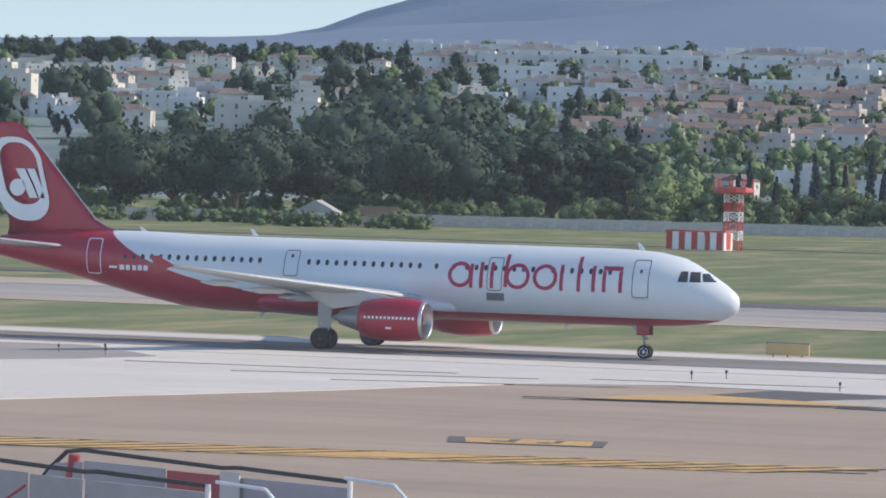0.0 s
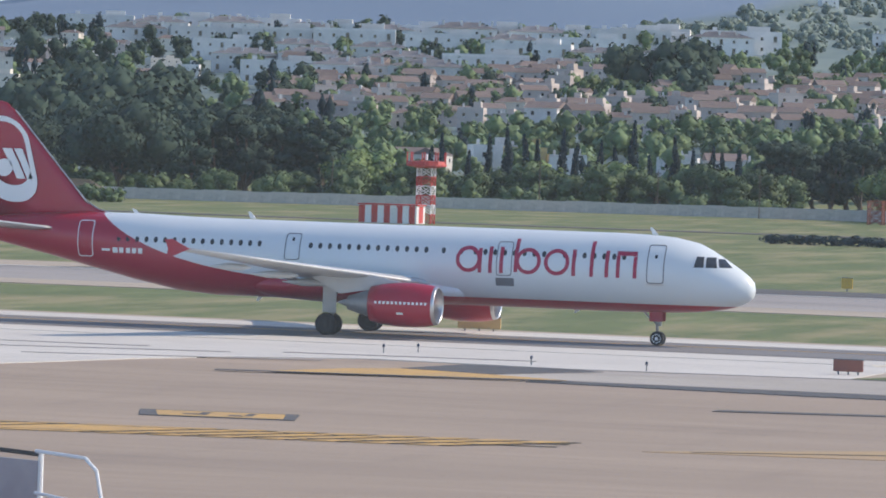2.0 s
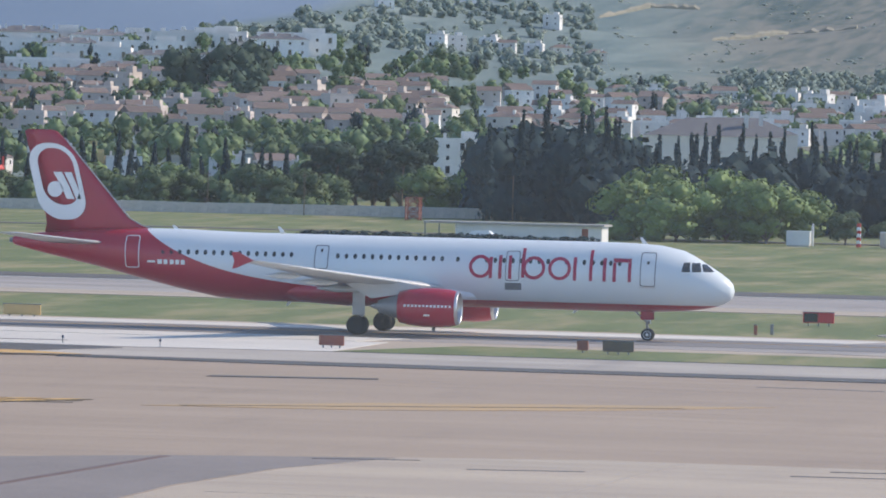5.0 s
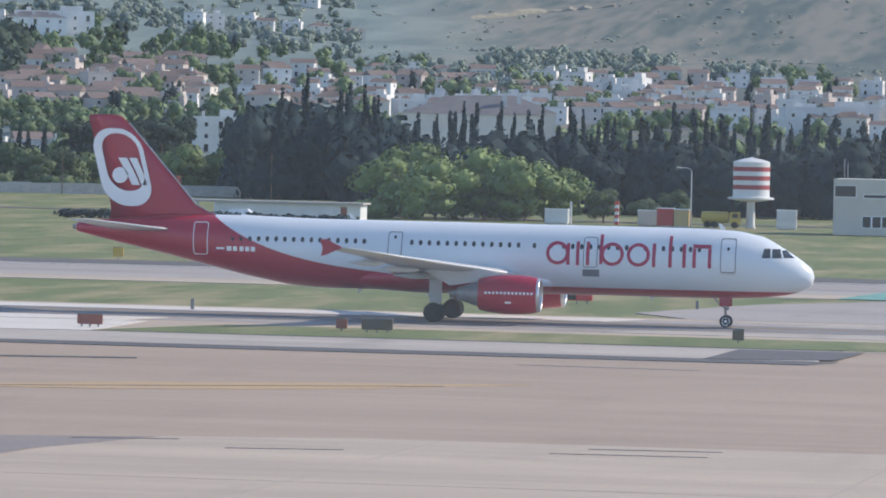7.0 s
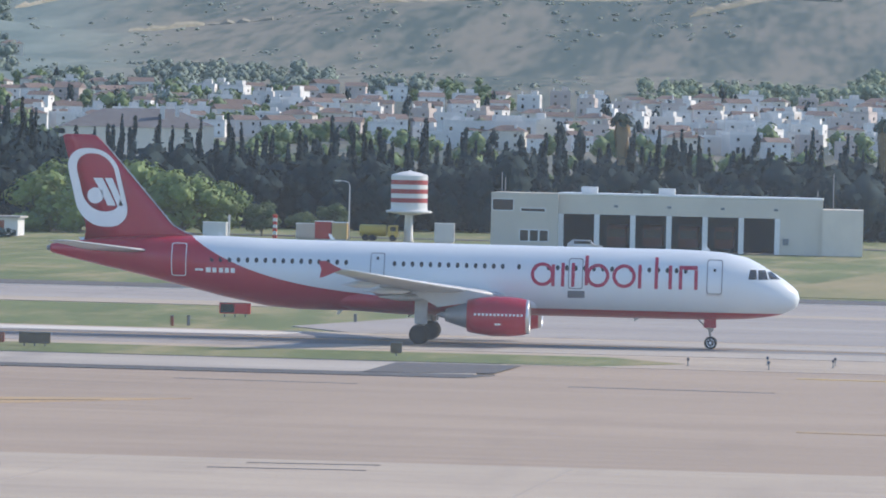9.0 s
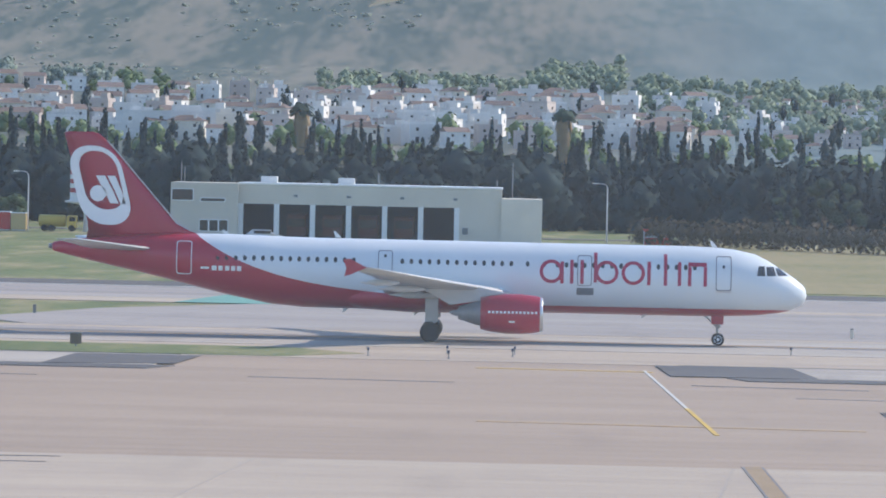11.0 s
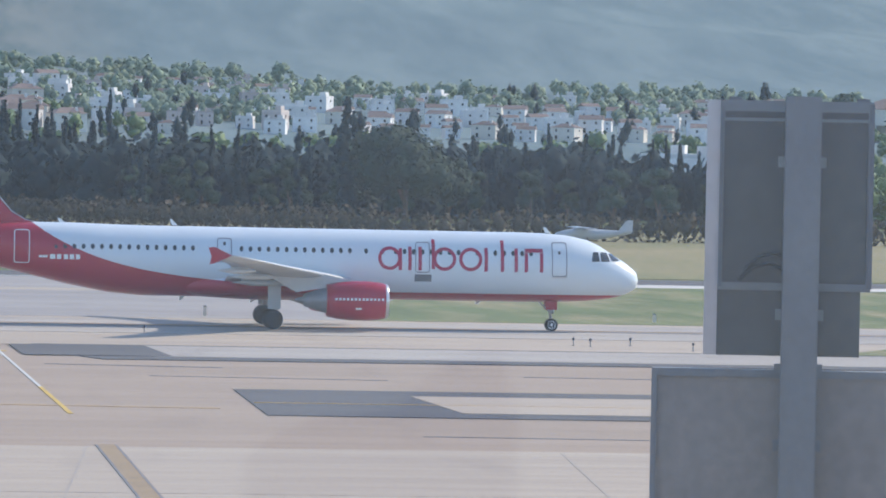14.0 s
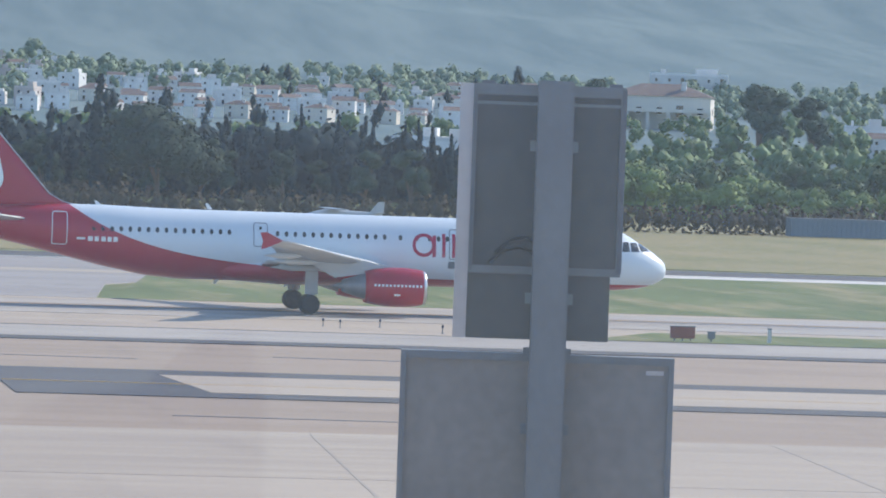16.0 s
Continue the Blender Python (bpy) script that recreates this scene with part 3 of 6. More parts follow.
# ---- terminal behind the camera, and an added glass screen that veils the view ----
def terminal():
    ob = thing("terminal_wall", "plain pale terminal front", "building", kind="structure")
    part("wall", boxed(-150, 150, -32, -8, 0, 17), M["concrete"], ob)
    part("roof_edge", boxed(-151, 151, -33, -7, 17, 17.8), M["tin"], ob)
    # added screen: its dusty film also imitates distance haze
    win = thing("window_1", "tall glass screen in a steel frame, added as a dust and haze veil", "window", kind="structure")
    pane = part("pane", boxed(-30, 20, 44.0, 44.012, 5.6, 14.4), M["pane"], win, "clear glass with a bluish film for dust and haze")
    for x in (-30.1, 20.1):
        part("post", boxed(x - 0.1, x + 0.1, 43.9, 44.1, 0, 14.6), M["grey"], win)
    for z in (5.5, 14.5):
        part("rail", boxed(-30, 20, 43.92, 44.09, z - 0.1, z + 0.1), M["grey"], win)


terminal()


# ---- the airliner: x forward from the main gear, camera side at -y, z up from the ground ----
SPINE = [  # station, middle height, half width, half height
    (22.07, 3.08, 0.02, 0.02), (21.95, 3.10, 0.38, 0.43), (21.75, 3.12, 0.60, 0.63), (21.3, 3.18, 0.91, 0.92), (20.9, 3.24, 1.10, 1.12),
    (20.4, 3.34, 1.28, 1.33), (19.7, 3.51, 1.48, 1.59), (19.0, 3.64, 1.65, 1.80), (17.7, 3.74, 1.86, 1.97), (16.5, 3.77, 1.95, 2.03), (15.0, 3.78, 1.975, 2.06),
    (-7.5, 3.80, 1.975, 2.06), (-9.5, 3.90, 1.95, 2.00), (-12.0, 4.17, 1.80, 1.80), (-14.5, 4.45, 1.52, 1.50), (-17.0, 4.70, 1.16, 1.16),
    (-19.5, 4.87, 0.76, 0.80), (-21.3, 4.97, 0.46, 0.50), (-22.4, 5.02, 0.26, 0.28), (-22.54, 5.03, 0.12, 0.13)]


def spine(x):
    for (a, *p), (b, *q) in zip(SPINE, SPINE[1:]):
        if b <= x <= a:
            t = (a - x) / (a - b)
            return [u + (v - u) * t for u, v in zip(p, q)]
    return SPINE[-1][1:]


def skin(x, z, out=0.0, side=-1):
    """The point of the fuselage's side at station x and height z."""
    zc, w, h = spine(x)
    k = max(-0.99, min(0.99, (z - zc) / h))
    c = math.sqrt(1 - k * k)
    return Vector((x, side * (w * c + out * c), z + out * k))


def skin_strip(bm, outer, inner, out=0.012, side=-1):
    """A closed band between two loops of (x, z) on the fuselage side."""
    n = len(outer)
    o = [bm.verts.new(skin(*p, out, side)) for p in outer]
    i = [bm.verts.new(skin(*p, out, side)) for p in inner]
    for k in range(n):
        j = (k + 1) % n
        bm.faces.new((o[k], o[j], i[j], i[k]))


def skin_fill(bm, x0, x1, z0, z1, out=0.012, side=-1, slant=0.0, nx=2, nz=4):
    g = [[bm.verts.new(skin(x0 + (x1 - x0) * i / nx + slant * j / nz, z0 + (z1 - z0) * j / nz, out, side)) for j in range(nz + 1)] for i in range(nx + 1)]
    for i in range(nx):
        for j in range(nz):
            bm.faces.new((g[i][j], g[i + 1][j], g[i + 1][j + 1], g[i][j + 1]))


def round_loop(cx, cz, w, h, r, n=5):
    pts = []
    for sx, sz, a0 in ((1, 1, 0), (-1, 1, 90), (-1, -1, 180), (1, -1, 270)):
        for k in range(n):
            a = radians(a0 + 90 * k / (n - 1))
            pts.append((cx + sx * (w / 2 - r) + r * math.cos(a), cz + sz * (h / 2 - r) + r * math.sin(a)))
    full = []
    for (ax, az), (bx, bz) in zip(pts, pts[1:] + pts[:1]):
        full += [(ax + (bx - ax) * k / 6, az + (bz - az) * k / 6) for k in range(6)]
    return full


def ring_loop(cx, cz, r, n=28, squash=1.0):
    return [(cx + r * math.cos(2 * math.pi * k / n), cz + squash * r * math.sin(2 * math.pi * k / n)) for k in range(n)]


def foil(bm, sections, mi=0):
    """An aerofoil surface through sections (leading point, chord, thickness, upright)."""
    prof = [(0, 0), (0.02, 0.35), (0.10, 0.75), (0.30, 1.0), (0.60, 0.7), (1.0, 0.04), (0.60, -0.45), (0.30, -0.75), (0.10, -0.6), (0.02, -0.3)]
    rings = []
    for (x, y, z), chord, thick, up in sections:
        ring = []
        for a, t in prof:
            d = t * thick / 2
            ring.append((x - a * chord, y + d, z) if up else (x - a * chord, y, z + d))
        rings.append(ring)
    return loft(bm, rings, True, mi)


def wheel(parent, name, y, r, w, at, label=""):
    wb = bmesh.new()
    turned(wb, [(-w / 2, r * 0.62), (-w / 2, r * 0.86), (-w * 0.36, r * 0.97), (-w * 0.15, r), (w * 0.15, r), (w * 0.36, r * 0.97), (w / 2, r * 0.86), (w / 2, r * 0.62)], "Y", 28)
    ob = part(name, wb, M["tyre"], parent, label, True, pose(at[0], at[1] + y, at[2]))
    hb = bmesh.new()
    turned(hb, [(-w * 0.50, r * 0.04), (-w * 0.54, r * 0.16), (-w * 0.47, r * 0.28), (-w * 0.50, r * 0.56), (-w * 0.52, r * 0.64), (w * 0.52, r * 0.64), (w * 0.50, r * 0.56), (w * 0.47, r * 0.28), (w * 0.54, r * 0.16), (w * 0.50, r * 0.04)], "Y", 24)
    for k in range(6):
        a = 2 * math.pi * k / 6
        tube(hb, (math.cos(a) * r * 0.44, -w * 0.53, math.sin(a) * r * 0.44), (math.cos(a) * r * 0.44, w * 0.53, math.sin(a) * r * 0.44), r * 0.06, n=6)
    part("rim", hb, M["white"] if r < 0.5 else M["interior"], ob, "painted wheel rim")
    return ob


def airliner():
    jet = thing("airliner", "white airliner with red belly, fin and engines, taxiing", "airplane")
    bm = bmesh.new()
    rings = []
    stations = sorted({s[0] for s in SPINE} | {15 - 1.5 * i for i in range(15)}, reverse=True)
    for x in stations:
        zc, w, h = spine(x)
        rings.append([(x, w * math.cos(2 * math.pi * k / 48), zc + h * math.sin(2 * math.pi * k / 48)) for k in range(48)])
    loft(bm, rings)
    # belly fairing at the wing root
    fuselage = part("fuselage", bm, M["fuse"], jet, "white fuselage over a red belly", True)
    fb = bmesh.new()
    loft(fb, [[(x, w * math.cos(2 * math.pi * k / 24), 2.45 + hh * math.sin(2 * math.pi * k / 24)) for k in range(24)] for x, w, hh in
              ((7.6, 0.5, 0.25), (6.4, 1.7, 0.62), (4.5, 2.12, 0.83), (-1.5, 2.15, 0.86), (-4.0, 1.9, 0.72), (-6.0, 0.9, 0.42), (-6.8, 0.3, 0.2))])
    part("belly_fairing", fb, M["fuse"], jet, "", True)

    # passenger windows
    win = bmesh.new()
    c = bmesh.ops.create_circle(win, cap_ends=True, radius=1.0, segments=12)
    for v in c["verts"]:
        v.co = Vector((v.co.x * 0.115, 0.0, v.co.y * 0.175))
    ext = bmesh.ops.extrude_face_region(win, geom=win.faces[:])
    bmesh.ops.translate(win, vec=(0, 0.03, 0), verts=[g for g in ext["geom"] if isinstance(g, bmesh.types.BMVert)])
    win_mesh = mesh_of("window", win, M["glass"])
    zw = 4.62
    k = -k_gap(zw)
    xs = [-12.6 + 0.533 * i for i in range(16)] + [-1.75 + 0.533 * i for i in range(13)] + [5.6, 6.13 + 0.45] + [7.35 + 0.533 * i for i in range(8)] + [12.2 + 0.533 * i for i in range(7)]
    for side in (-1, 1):
        for x in xs:
            p = skin(x, zw, 0.004, side)
            part("window", win_mesh, None, fuselage, m=Matrix.Translation(p) @ pose(0, 0, 0, side * -k, 0, 0 if side < 0 else 180))

    # doors: seam outlines, small panes
    for x, z, w, h, big in ((17.1, 4.30, 0.92, 2.02, 1), (8.95, 4.30, 0.86, 1.80, 0), (-2.75, 4.52, 0.86, 1.42, 1), (-14.6, 4.55, 0.92, 1.95, 1)):
        for side in (-1, 1):
            db = bmesh.new()
            skin_strip(db, round_loop(x, z, w, h, 0.16), round_loop(x, z, w - 0.10, h - 0.10, 0.12), 0.012, side)
            onred = x < -10
            door = part("door_outline", db, M["white"] if onred else M["seam"], fuselage, "pale door outline on red paint" if onred else "dark door seam")
            if big and not onred:
                pb = bmesh.new()
                skin_fill(pb, x - 0.07, x + 0.07, z + 0.30, z + 0.48, 0.014, side)
                part("door_window", pb, M["glass"], door, "small dark door window")
    sill = bmesh.new()
    skin_fill(sill, 16.6, 17.6, 3.20, 3.27, 0.02)
    part("door_sill", sill, M["metal"], fuselage)
    vent = bmesh.new()
    skin_fill(vent, 8.5, 9.5, 2.88, 3.30, 0.014)
    part("belly_hatch", vent, M["seam"], fuselage, "grey panel below the titles")

    # cockpit panes
    for side in (-1, 1):
        for low, top, z0, z1 in (((19.06, 19.56), (19.16, 19.52), 4.20, 4.76), ((19.66, 20.22), (19.62, 20.06), 4.20, 4.74), ((20.32, 20.92), (20.16, 20.40), 4.22, 4.66)):
            cb = bmesh.new()
            grid = [[cb.verts.new(skin(low[0] + (low[1] - low[0]) * i / 3 + ((top[0] - low[0]) * (1 - i / 3) + (top[1] - low[1]) * i / 3) * j / 4, z0 + (z1 - z0) * j / 4, 0.014, side)) for j in range(5)] for i in range(4)]
            for i in range(3):
                for j in range(4):
                    cb.faces.new((grid[i][j], grid[i + 1][j], grid[i + 1][j + 1], grid[i][j + 1]))
            part("cockpit_pane", cb, M["glass"], fuselage, "dark cockpit window pane")
    # titles as plain rings and bars in the airline's red
    R = 0.69
    zt = 4.22

    def sign_ring(cx, open_gap=0):
        b = bmesh.new()
        n = 30
        outer, inner = ring_loop(cx, zt, R, n), ring_loop(cx, zt, R - 0.20, n)
        o = [b.verts.new(skin(*p, 0.016)) for p in outer]
        i = [b.verts.new(skin(*p, 0.016)) for p in inner]
        for q in range(n - open_gap):
            j = (q + 1) % n
            b.faces.new((o[q], o[j], i[j], i[q]))
        part("title_ring", b, M["title"], fuselage, "crimson painted ring of the titles")

    def sign_bar(x, z0, z1, w=0.20):
        b = bmesh.new()
        skin_fill(b, x - w / 2, x + w / 2, z0, z1, 0.018, nz=8)
        part("title_bar", b, M["title"], fuselage, "crimson painted bar of the titles")

    lo, hi = zt - R, zt + R
    sign_ring(7.00), sign_bar(7.63, lo, hi - 0.1)
    sign_bar(8.20, lo, hi)
    sign_bar(8.80, lo, hi)
    sign_bar(9.59, lo + 0.1, hi + 0.45), sign_ring(10.25)
    sign_ring(11.80)
    sign_bar(12.72, lo, hi)
    sign_bar(13.69, lo, hi + 0.45)
    sign_bar(14.51, lo, hi)
    sign_bar(15.11, lo, hi - 0.25), sign_bar(16.02, lo, hi - 0.25), sign_bar(15.56, hi - 0.23, hi, 1.08)
    # registration as plain bars with a small flag
    for x0, x1, z0, z1 in ((-13.60, -13.10, 3.92, 4.05), (-12.95, -12.65, 3.84, 4.12), (-12.55, -12.30, 3.84, 4.12), (-12.15, -11.90, 3.84, 4.12), (-11.80, -11.55, 3.84, 4.12), (-11.45, -11.20, 3.84, 4.12)):
        rb = bmesh.new()
        skin_fill(rb, x0, x1, z0, z1, 0.014)
        part("registration_bar", rb, M["white"], fuselage, "small white painted bar")

    # fin with rudder seam and badge
    fb = bmesh.new()
    foil(fb, [((-12.6, 0, 5.55), 7.9, 0.20, True), ((-14.3, 0, 6.05), 6.1, 0.34, True), ((-15.2, 0, 6.5), 5.25, 0.42, True), ((-19.4, 0, 11.3), 2.4, 0.25, True), ((-19.85, 0, 11.72), 2.07, 0.18, True), ((-20.2, 0, 11.82), 1.5, 0.06, True)])
    fin = part("fin", fb, M["red"], jet, "tall red tail fin", True)
    le = bmesh.new()
    for (a, b) in (((-13.2, 5.80), (-14.45, 6.12)), ((-14.45, 6.12), (-15.2, 6.55)), ((-15.2, 6.55), (-19.4, 11.34))):
        tube(le, (a[0] + 0.03, 0, a[1]), (b[0] + 0.03, 0, b[1]), 0.035, n=6)
    part("fin_leading_edge", le, M["silver"], fin, "bare metal leading edge")

    def badge(loop_o, loop_i=None, y=-0.235):
        b = bmesh.new()
        if loop_i:
            o = [b.verts.new((px, y, pz)) for px, pz in loop_o]
            i = [b.verts.new((px, y, pz)) for px, pz in loop_i]
            for q in range(len(o)):
                j = (q + 1) % len(o)
                b.faces.new((o[q], o[j], i[j], i[q]))
        else:
            b.faces.new([b.verts.new((px, y, pz)) for px, pz in loop_o])
        geom = bmesh.ops.extrude_face_region(b, geom=b.faces[:])
        bmesh.ops.translate(b, vec=(0, 0.02, 0), verts=[v for v in geom["geom"] if isinstance(v, bmesh.types.BMVert)])
        return b

    def slanted(loop, cx, cz, k):
        return [(px - k * (pz - cz), pz) for px, pz in loop]

    cx, cz = -19.72, 8.68
    for y in (-0.235, 0.215):
        o, i = slanted(round_loop(cx, cz, 3.05, 4.65, 1.35, 8), cx, cz, 0.25), slanted(round_loop(cx + 0.12, cz + 0.30, 2.25, 3.45, 1.05, 8), cx, cz, 0.25)
        part("badge_ring", badge(o, i, y), M["white"], fin, "white rounded ring on the fin")
        part("badge_dot", badge(ring_loop(-19.85, 8.2, 0.48, 20), None, y), M["white"], fin, "white disc on the fin")
        for top, low in (((-20.0, -19.45), (-19.1, -18.62)), ((-19.32, -18.85), (-18.52, -18.18))):
            part("badge_stroke", badge([(low[0], 7.62), (low[1], 7.62), ((low[1] + top[1]) / 2 + 0.05, 8.4), (top[1], 9.25), (top[0], 9.25), ((low[0] + top[0]) / 2 + 0.05, 8.4)], None, y), M["white"], fin, "slanted white stroke on the fin")

    # tailplane
    for side in (-1, 1):
        tb = bmesh.new()
        foil(tb, [((-15.9, side * 0.5, 4.95), 4.2, 0.36, False), ((-17.1, side * 1.6, 5.08), 3.5, 0.30, False), ((-20.1, side * 6.0, 5.56), 1.65, 0.15, False), ((-20.5, side * 6.22, 5.58), 1.2, 0.05, False)])
        part("tailplane", tb, M["wing"], jet, "pale grey swept tailplane", True)
    cone = bmesh.new()
    turned(cone, [(-22.50, 0.17), (-22.72, 0.14), (-22.72, 0.09), (-22.55, 0.09)], "X", 16, (0, 0, 5.03))
    part("tail_exhaust", cone, M["core"], jet, "dark exhaust at the tail tip", True)

    # wings
    for side in (-1, 1):
        wb = bmesh.new()
        foil(wb, [((5.4, side * 1.2, 2.75), 7.6, 0.85, False), ((4.75, side * 1.95, 2.85), 6.9, 0.80, False), ((2.55, side * 6.4, 3.35), 4.75, 0.52, False),
                  ((-0.3, side * 12.0, 3.95), 2.9, 0.30, False), ((-2.95, side * 16.9, 4.52), 1.55, 0.16, False)])
        wing = part("wing", wb, M["wing"], jet, "grey swept wing", True)
        nb = bmesh.new()
        y = side * 17.0
        loft(nb, [[(-3.3, y - 0.03, 4.55), (-4.25, y - 0.03, 5.02), (-4.62, y - 0.03, 4.98), (-4.45, y - 0.03, 4.5), (-4.55, y - 0.03, 4.05), (-4.3, y - 0.03, 4.1)],
                  [(-3.3, y + 0.03, 4.55), (-4.25, y + 0.03, 5.02), (-4.62, y + 0.03, 4.98), (-4.45, y + 0.03, 4.5), (-4.55, y + 0.03, 4.05), (-4.3, y + 0.03, 4.1)]])
        part("wingtip_fence", nb, M["red"], wing, "red wingtip fence")
        for yy, x0, zz, ln in ((4.6, 0.6, 2.72, 3.0), (8.6, -0.2, 3.18, 2.7), (12.2, -1.6, 3.60, 2.2)):
            tr = bmesh.new()
            turned(tr, [(x0, 0.03), (x0 - 0.5, 0.17), (x0 - ln * 0.6, 0.20), (x0 - ln, 0.03)], "X", 10, (0, side * yy, zz))
            part("flap_track_fairing", tr, M["wing"], wing, "", True)
        fl = bmesh.new()
        foil(fl, [((-1.75, side * 2.2, 2.72), 1.0, 0.18, False), ((-1.95, side * 6.3, 3.15), 0.9, 0.14, False)])
        part("flap", fl, M["wing"], wing, "", True)

    # engines
    for side in (-1, 1):
        at = (0, side * 5.75, 1.80)
        nb = bmesh.new()
        turned(nb, [(6.40, 1.00), (6.0, 1.09), (5.3, 1.15), (4.4, 1.15), (3.5, 1.05), (2.95, 0.93), (2.95, 0.86), (3.6, 0.90), (5.0, 0.85), (6.0, 0.86)], "X", 40, at, cap=False)
        nac = part("engine_nacelle", nb, M["red"], jet, "red engine nacelle", True)
        lb = bmesh.new()
        turned(lb, [(6.38, 1.005), (6.52, 0.97), (6.57, 0.92), (6.50, 0.87), (5.98, 0.865)], "X", 40, at, cap=False)
        part("intake_lip", lb, M["metal"], nac, "bright metal intake lip", True)
        cb = bmesh.new()
        turned(cb, [(4.2, 0.80), (3.2, 0.80), (2.6, 0.66), (2.0, 0.47), (1.65, 0.36), (1.65, 0.30), (1.9, 0.24), (1.4, 0.16), (1.1, 0.03)], "X", 28, at)
        part("exhaust_core", cb, M["core"], nac, "dark metal exhaust core", True)
        fb = bmesh.new()
        for k in range(18):
            a = 2 * math.pi * k / 18
            d = Vector((0, math.cos(a), math.sin(a)))
            t = Vector((0, -math.sin(a), math.cos(a)))
            o = Vector(at) + Vector((5.75, 0, 0))
            fb.faces.new([fb.verts.new(q) for q in (o + d * 0.2 - t * 0.05, o + d * 0.86 - t * 0.12 + Vector((0.10, 0, 0)), o + d * 0.86 + t * 0.12 - Vector((0.10, 0, 0)), o + d * 0.2 + t * 0.05)])
        turned(fb, [(5.6, 0.28), (5.9, 0.22), (6.15, 0.03)], "X", 16, at)
        turned(fb, [(5.4, 0.86), (5.35, 0.85)], "X", 24, at)
        part("fan", fb, M["core"], nac, "dark fan blades")
        pb = bmesh.new()
        loft(pb, [[(5.0, at[1] - 0.13, 2.85), (5.0, at[1] + 0.13, 2.85), (1.2, at[1] + 0.13, 2.25), (1.2, at[1] - 0.13, 2.25)],
                  [(2.6, at[1] - 0.13, 3.35), (2.6, at[1] + 0.13, 3.35), (-0.4, at[1] + 0.13, 3.1), (-0.4, at[1] - 0.13, 3.1)]])
        part("pylon", pb, M["wing"], nac, "grey engine pylon")
        # small white lettering, too small to tell apart, and a maker's plate
        for x0, x1, a0, a1, in [(3.40 + 0.225 * i, 3.40 + 0.225 * i + 0.13, 2, 9) for i in range(13)] + [(4.6, 4.95, -25, -19)]:
            tb = bmesh.new()
            g = []
            for ang in (a0, (a0 + a1) / 2, a1):
                rr = 1.165
                g.append([tb.verts.new((x, at[1] + side * rr * math.cos(radians(ang)), at[2] + rr * math.sin(radians(ang)))) for x in (x0, x1)])
            for p_, q_ in zip(g, g[1:]):
                tb.faces.new((p_[0], p_[1], q_[1], q_[0]))
            part("lettering_bar", tb, M["white"], nac, "small white bar of lettering")

    # landing gear
    for side in (-1, 1):
        leg = bmesh.new()
        tube(leg, (0.05, side * 3.80, 0.58), (0.15, side * 3.55, 2.9), 0.13, 0.17, 12)
        tube(leg, (0, side * 3.2, 0.58), (0, side * 4.4, 0.58), 0.09, n=10)
        tube(leg, (0.1, side * 3.72, 1.4), (0.1, side * 2.3, 2.7), 0.07, n=8)
        tube(leg, (0.2, side * 3.85, 0.8), (0.35, side * 3.8, 1.5), 0.045, n=6)
        part("main_gear_leg", leg, M["silver"], jet, "pale metal landing gear leg", True)
        dr = bmesh.new()
        box(dr, -0.30, 0.46, side * 4.02 - 0.03, side * 4.02 + 0.03, 1.18, 2.6)
        bmesh.ops.bevel(dr, geom=dr.edges[:], offset=0.02, segments=1, affect="EDGES")
        part("gear_door", dr, M["wing"], jet, "pale grey landing gear door")
    wheels = [(wheel(jet, "main_wheel", y, 0.585, 0.43, (0, side * 3.80, 0.585)), 0.585) for side in (-1, 1) for y in (-0.46, 0.46)]
    leg = bmesh.new()
    tube(leg, (16.9, 0, 0.38), (16.75, 0, 2.1), 0.075, 0.10, 12)
    tube(leg, (16.9, -0.3, 0.38), (16.9, 0.3, 0.38), 0.05, n=8)
    tube(leg, (16.85, 0, 1.1), (15.9, 0, 1.95), 0.05, n=8)
    box(leg, 16.82, 17.05, -0.16, 0.16, 1.05, 1.35)
    part("nose_gear_leg", leg, M["silver"], jet, "slim metal nose gear leg", True)
    for sy in (-1, 1):
        dr = boxed(16.5, 17.2, sy * 0.36 - 0.02, sy * 0.36 + 0.02, 1.28, 1.95)
        part("nose_gear_door", dr, M["red"], jet, "red nose gear door")
    lamp = bmesh.new()
    turned(lamp, [(16.98, 0.10), (17.05, 0.10), (17.06, 0.05)], "X", 12, (0, 0, 1.5))
    part("taxi_light", lamp, M["silver"], jet, "round taxi light")
    wheels += [(wheel(jet, "nose_wheel", y, 0.38, 0.21, (16.9, 0, 0.38)), 0.38) for y in (-0.22, 0.22)]

    # aerials and drains
    for x, z, s in ((16.6, 5.82, 1), (-5.6, 5.90, 1), (-12.2, 5.95, 0.7), (12.6, 1.80, -0.7), (-5.0, 1.82, -0.9), (-0.8, 1.65, -0.6)):
        ab = bmesh.new()
        loft(ab, [[(x + 0.16, -0.02, z), (x + 0.16, 0.02, z), (x - 0.16, 0.02, z), (x - 0.16, -0.02, z)],
                  [(x - 0.16, -0.01, z + 0.36 * s), (x - 0.16, 0.01, z + 0.36 * s), (x - 0.30, 0.01, z + 0.36 * s), (x - 0.30, -0.01, z + 0.36 * s)]])
        part("aerial", ab, M["white"], fuselage, "small blade aerial")
    return jet, wheels


def k_gap(zw):
    zc, w, h = spine(0)
    return math.degrees(math.asin((zw - zc) / h)) * 0.9


jet, jet_wheels = airliner()


# ---- painted marks and patches on the paving ----
def mark(name, pts, material, label, z=0.06):
    return solo(name, slab(pts, z, 0.02), material, label, "marking", kind="structure")


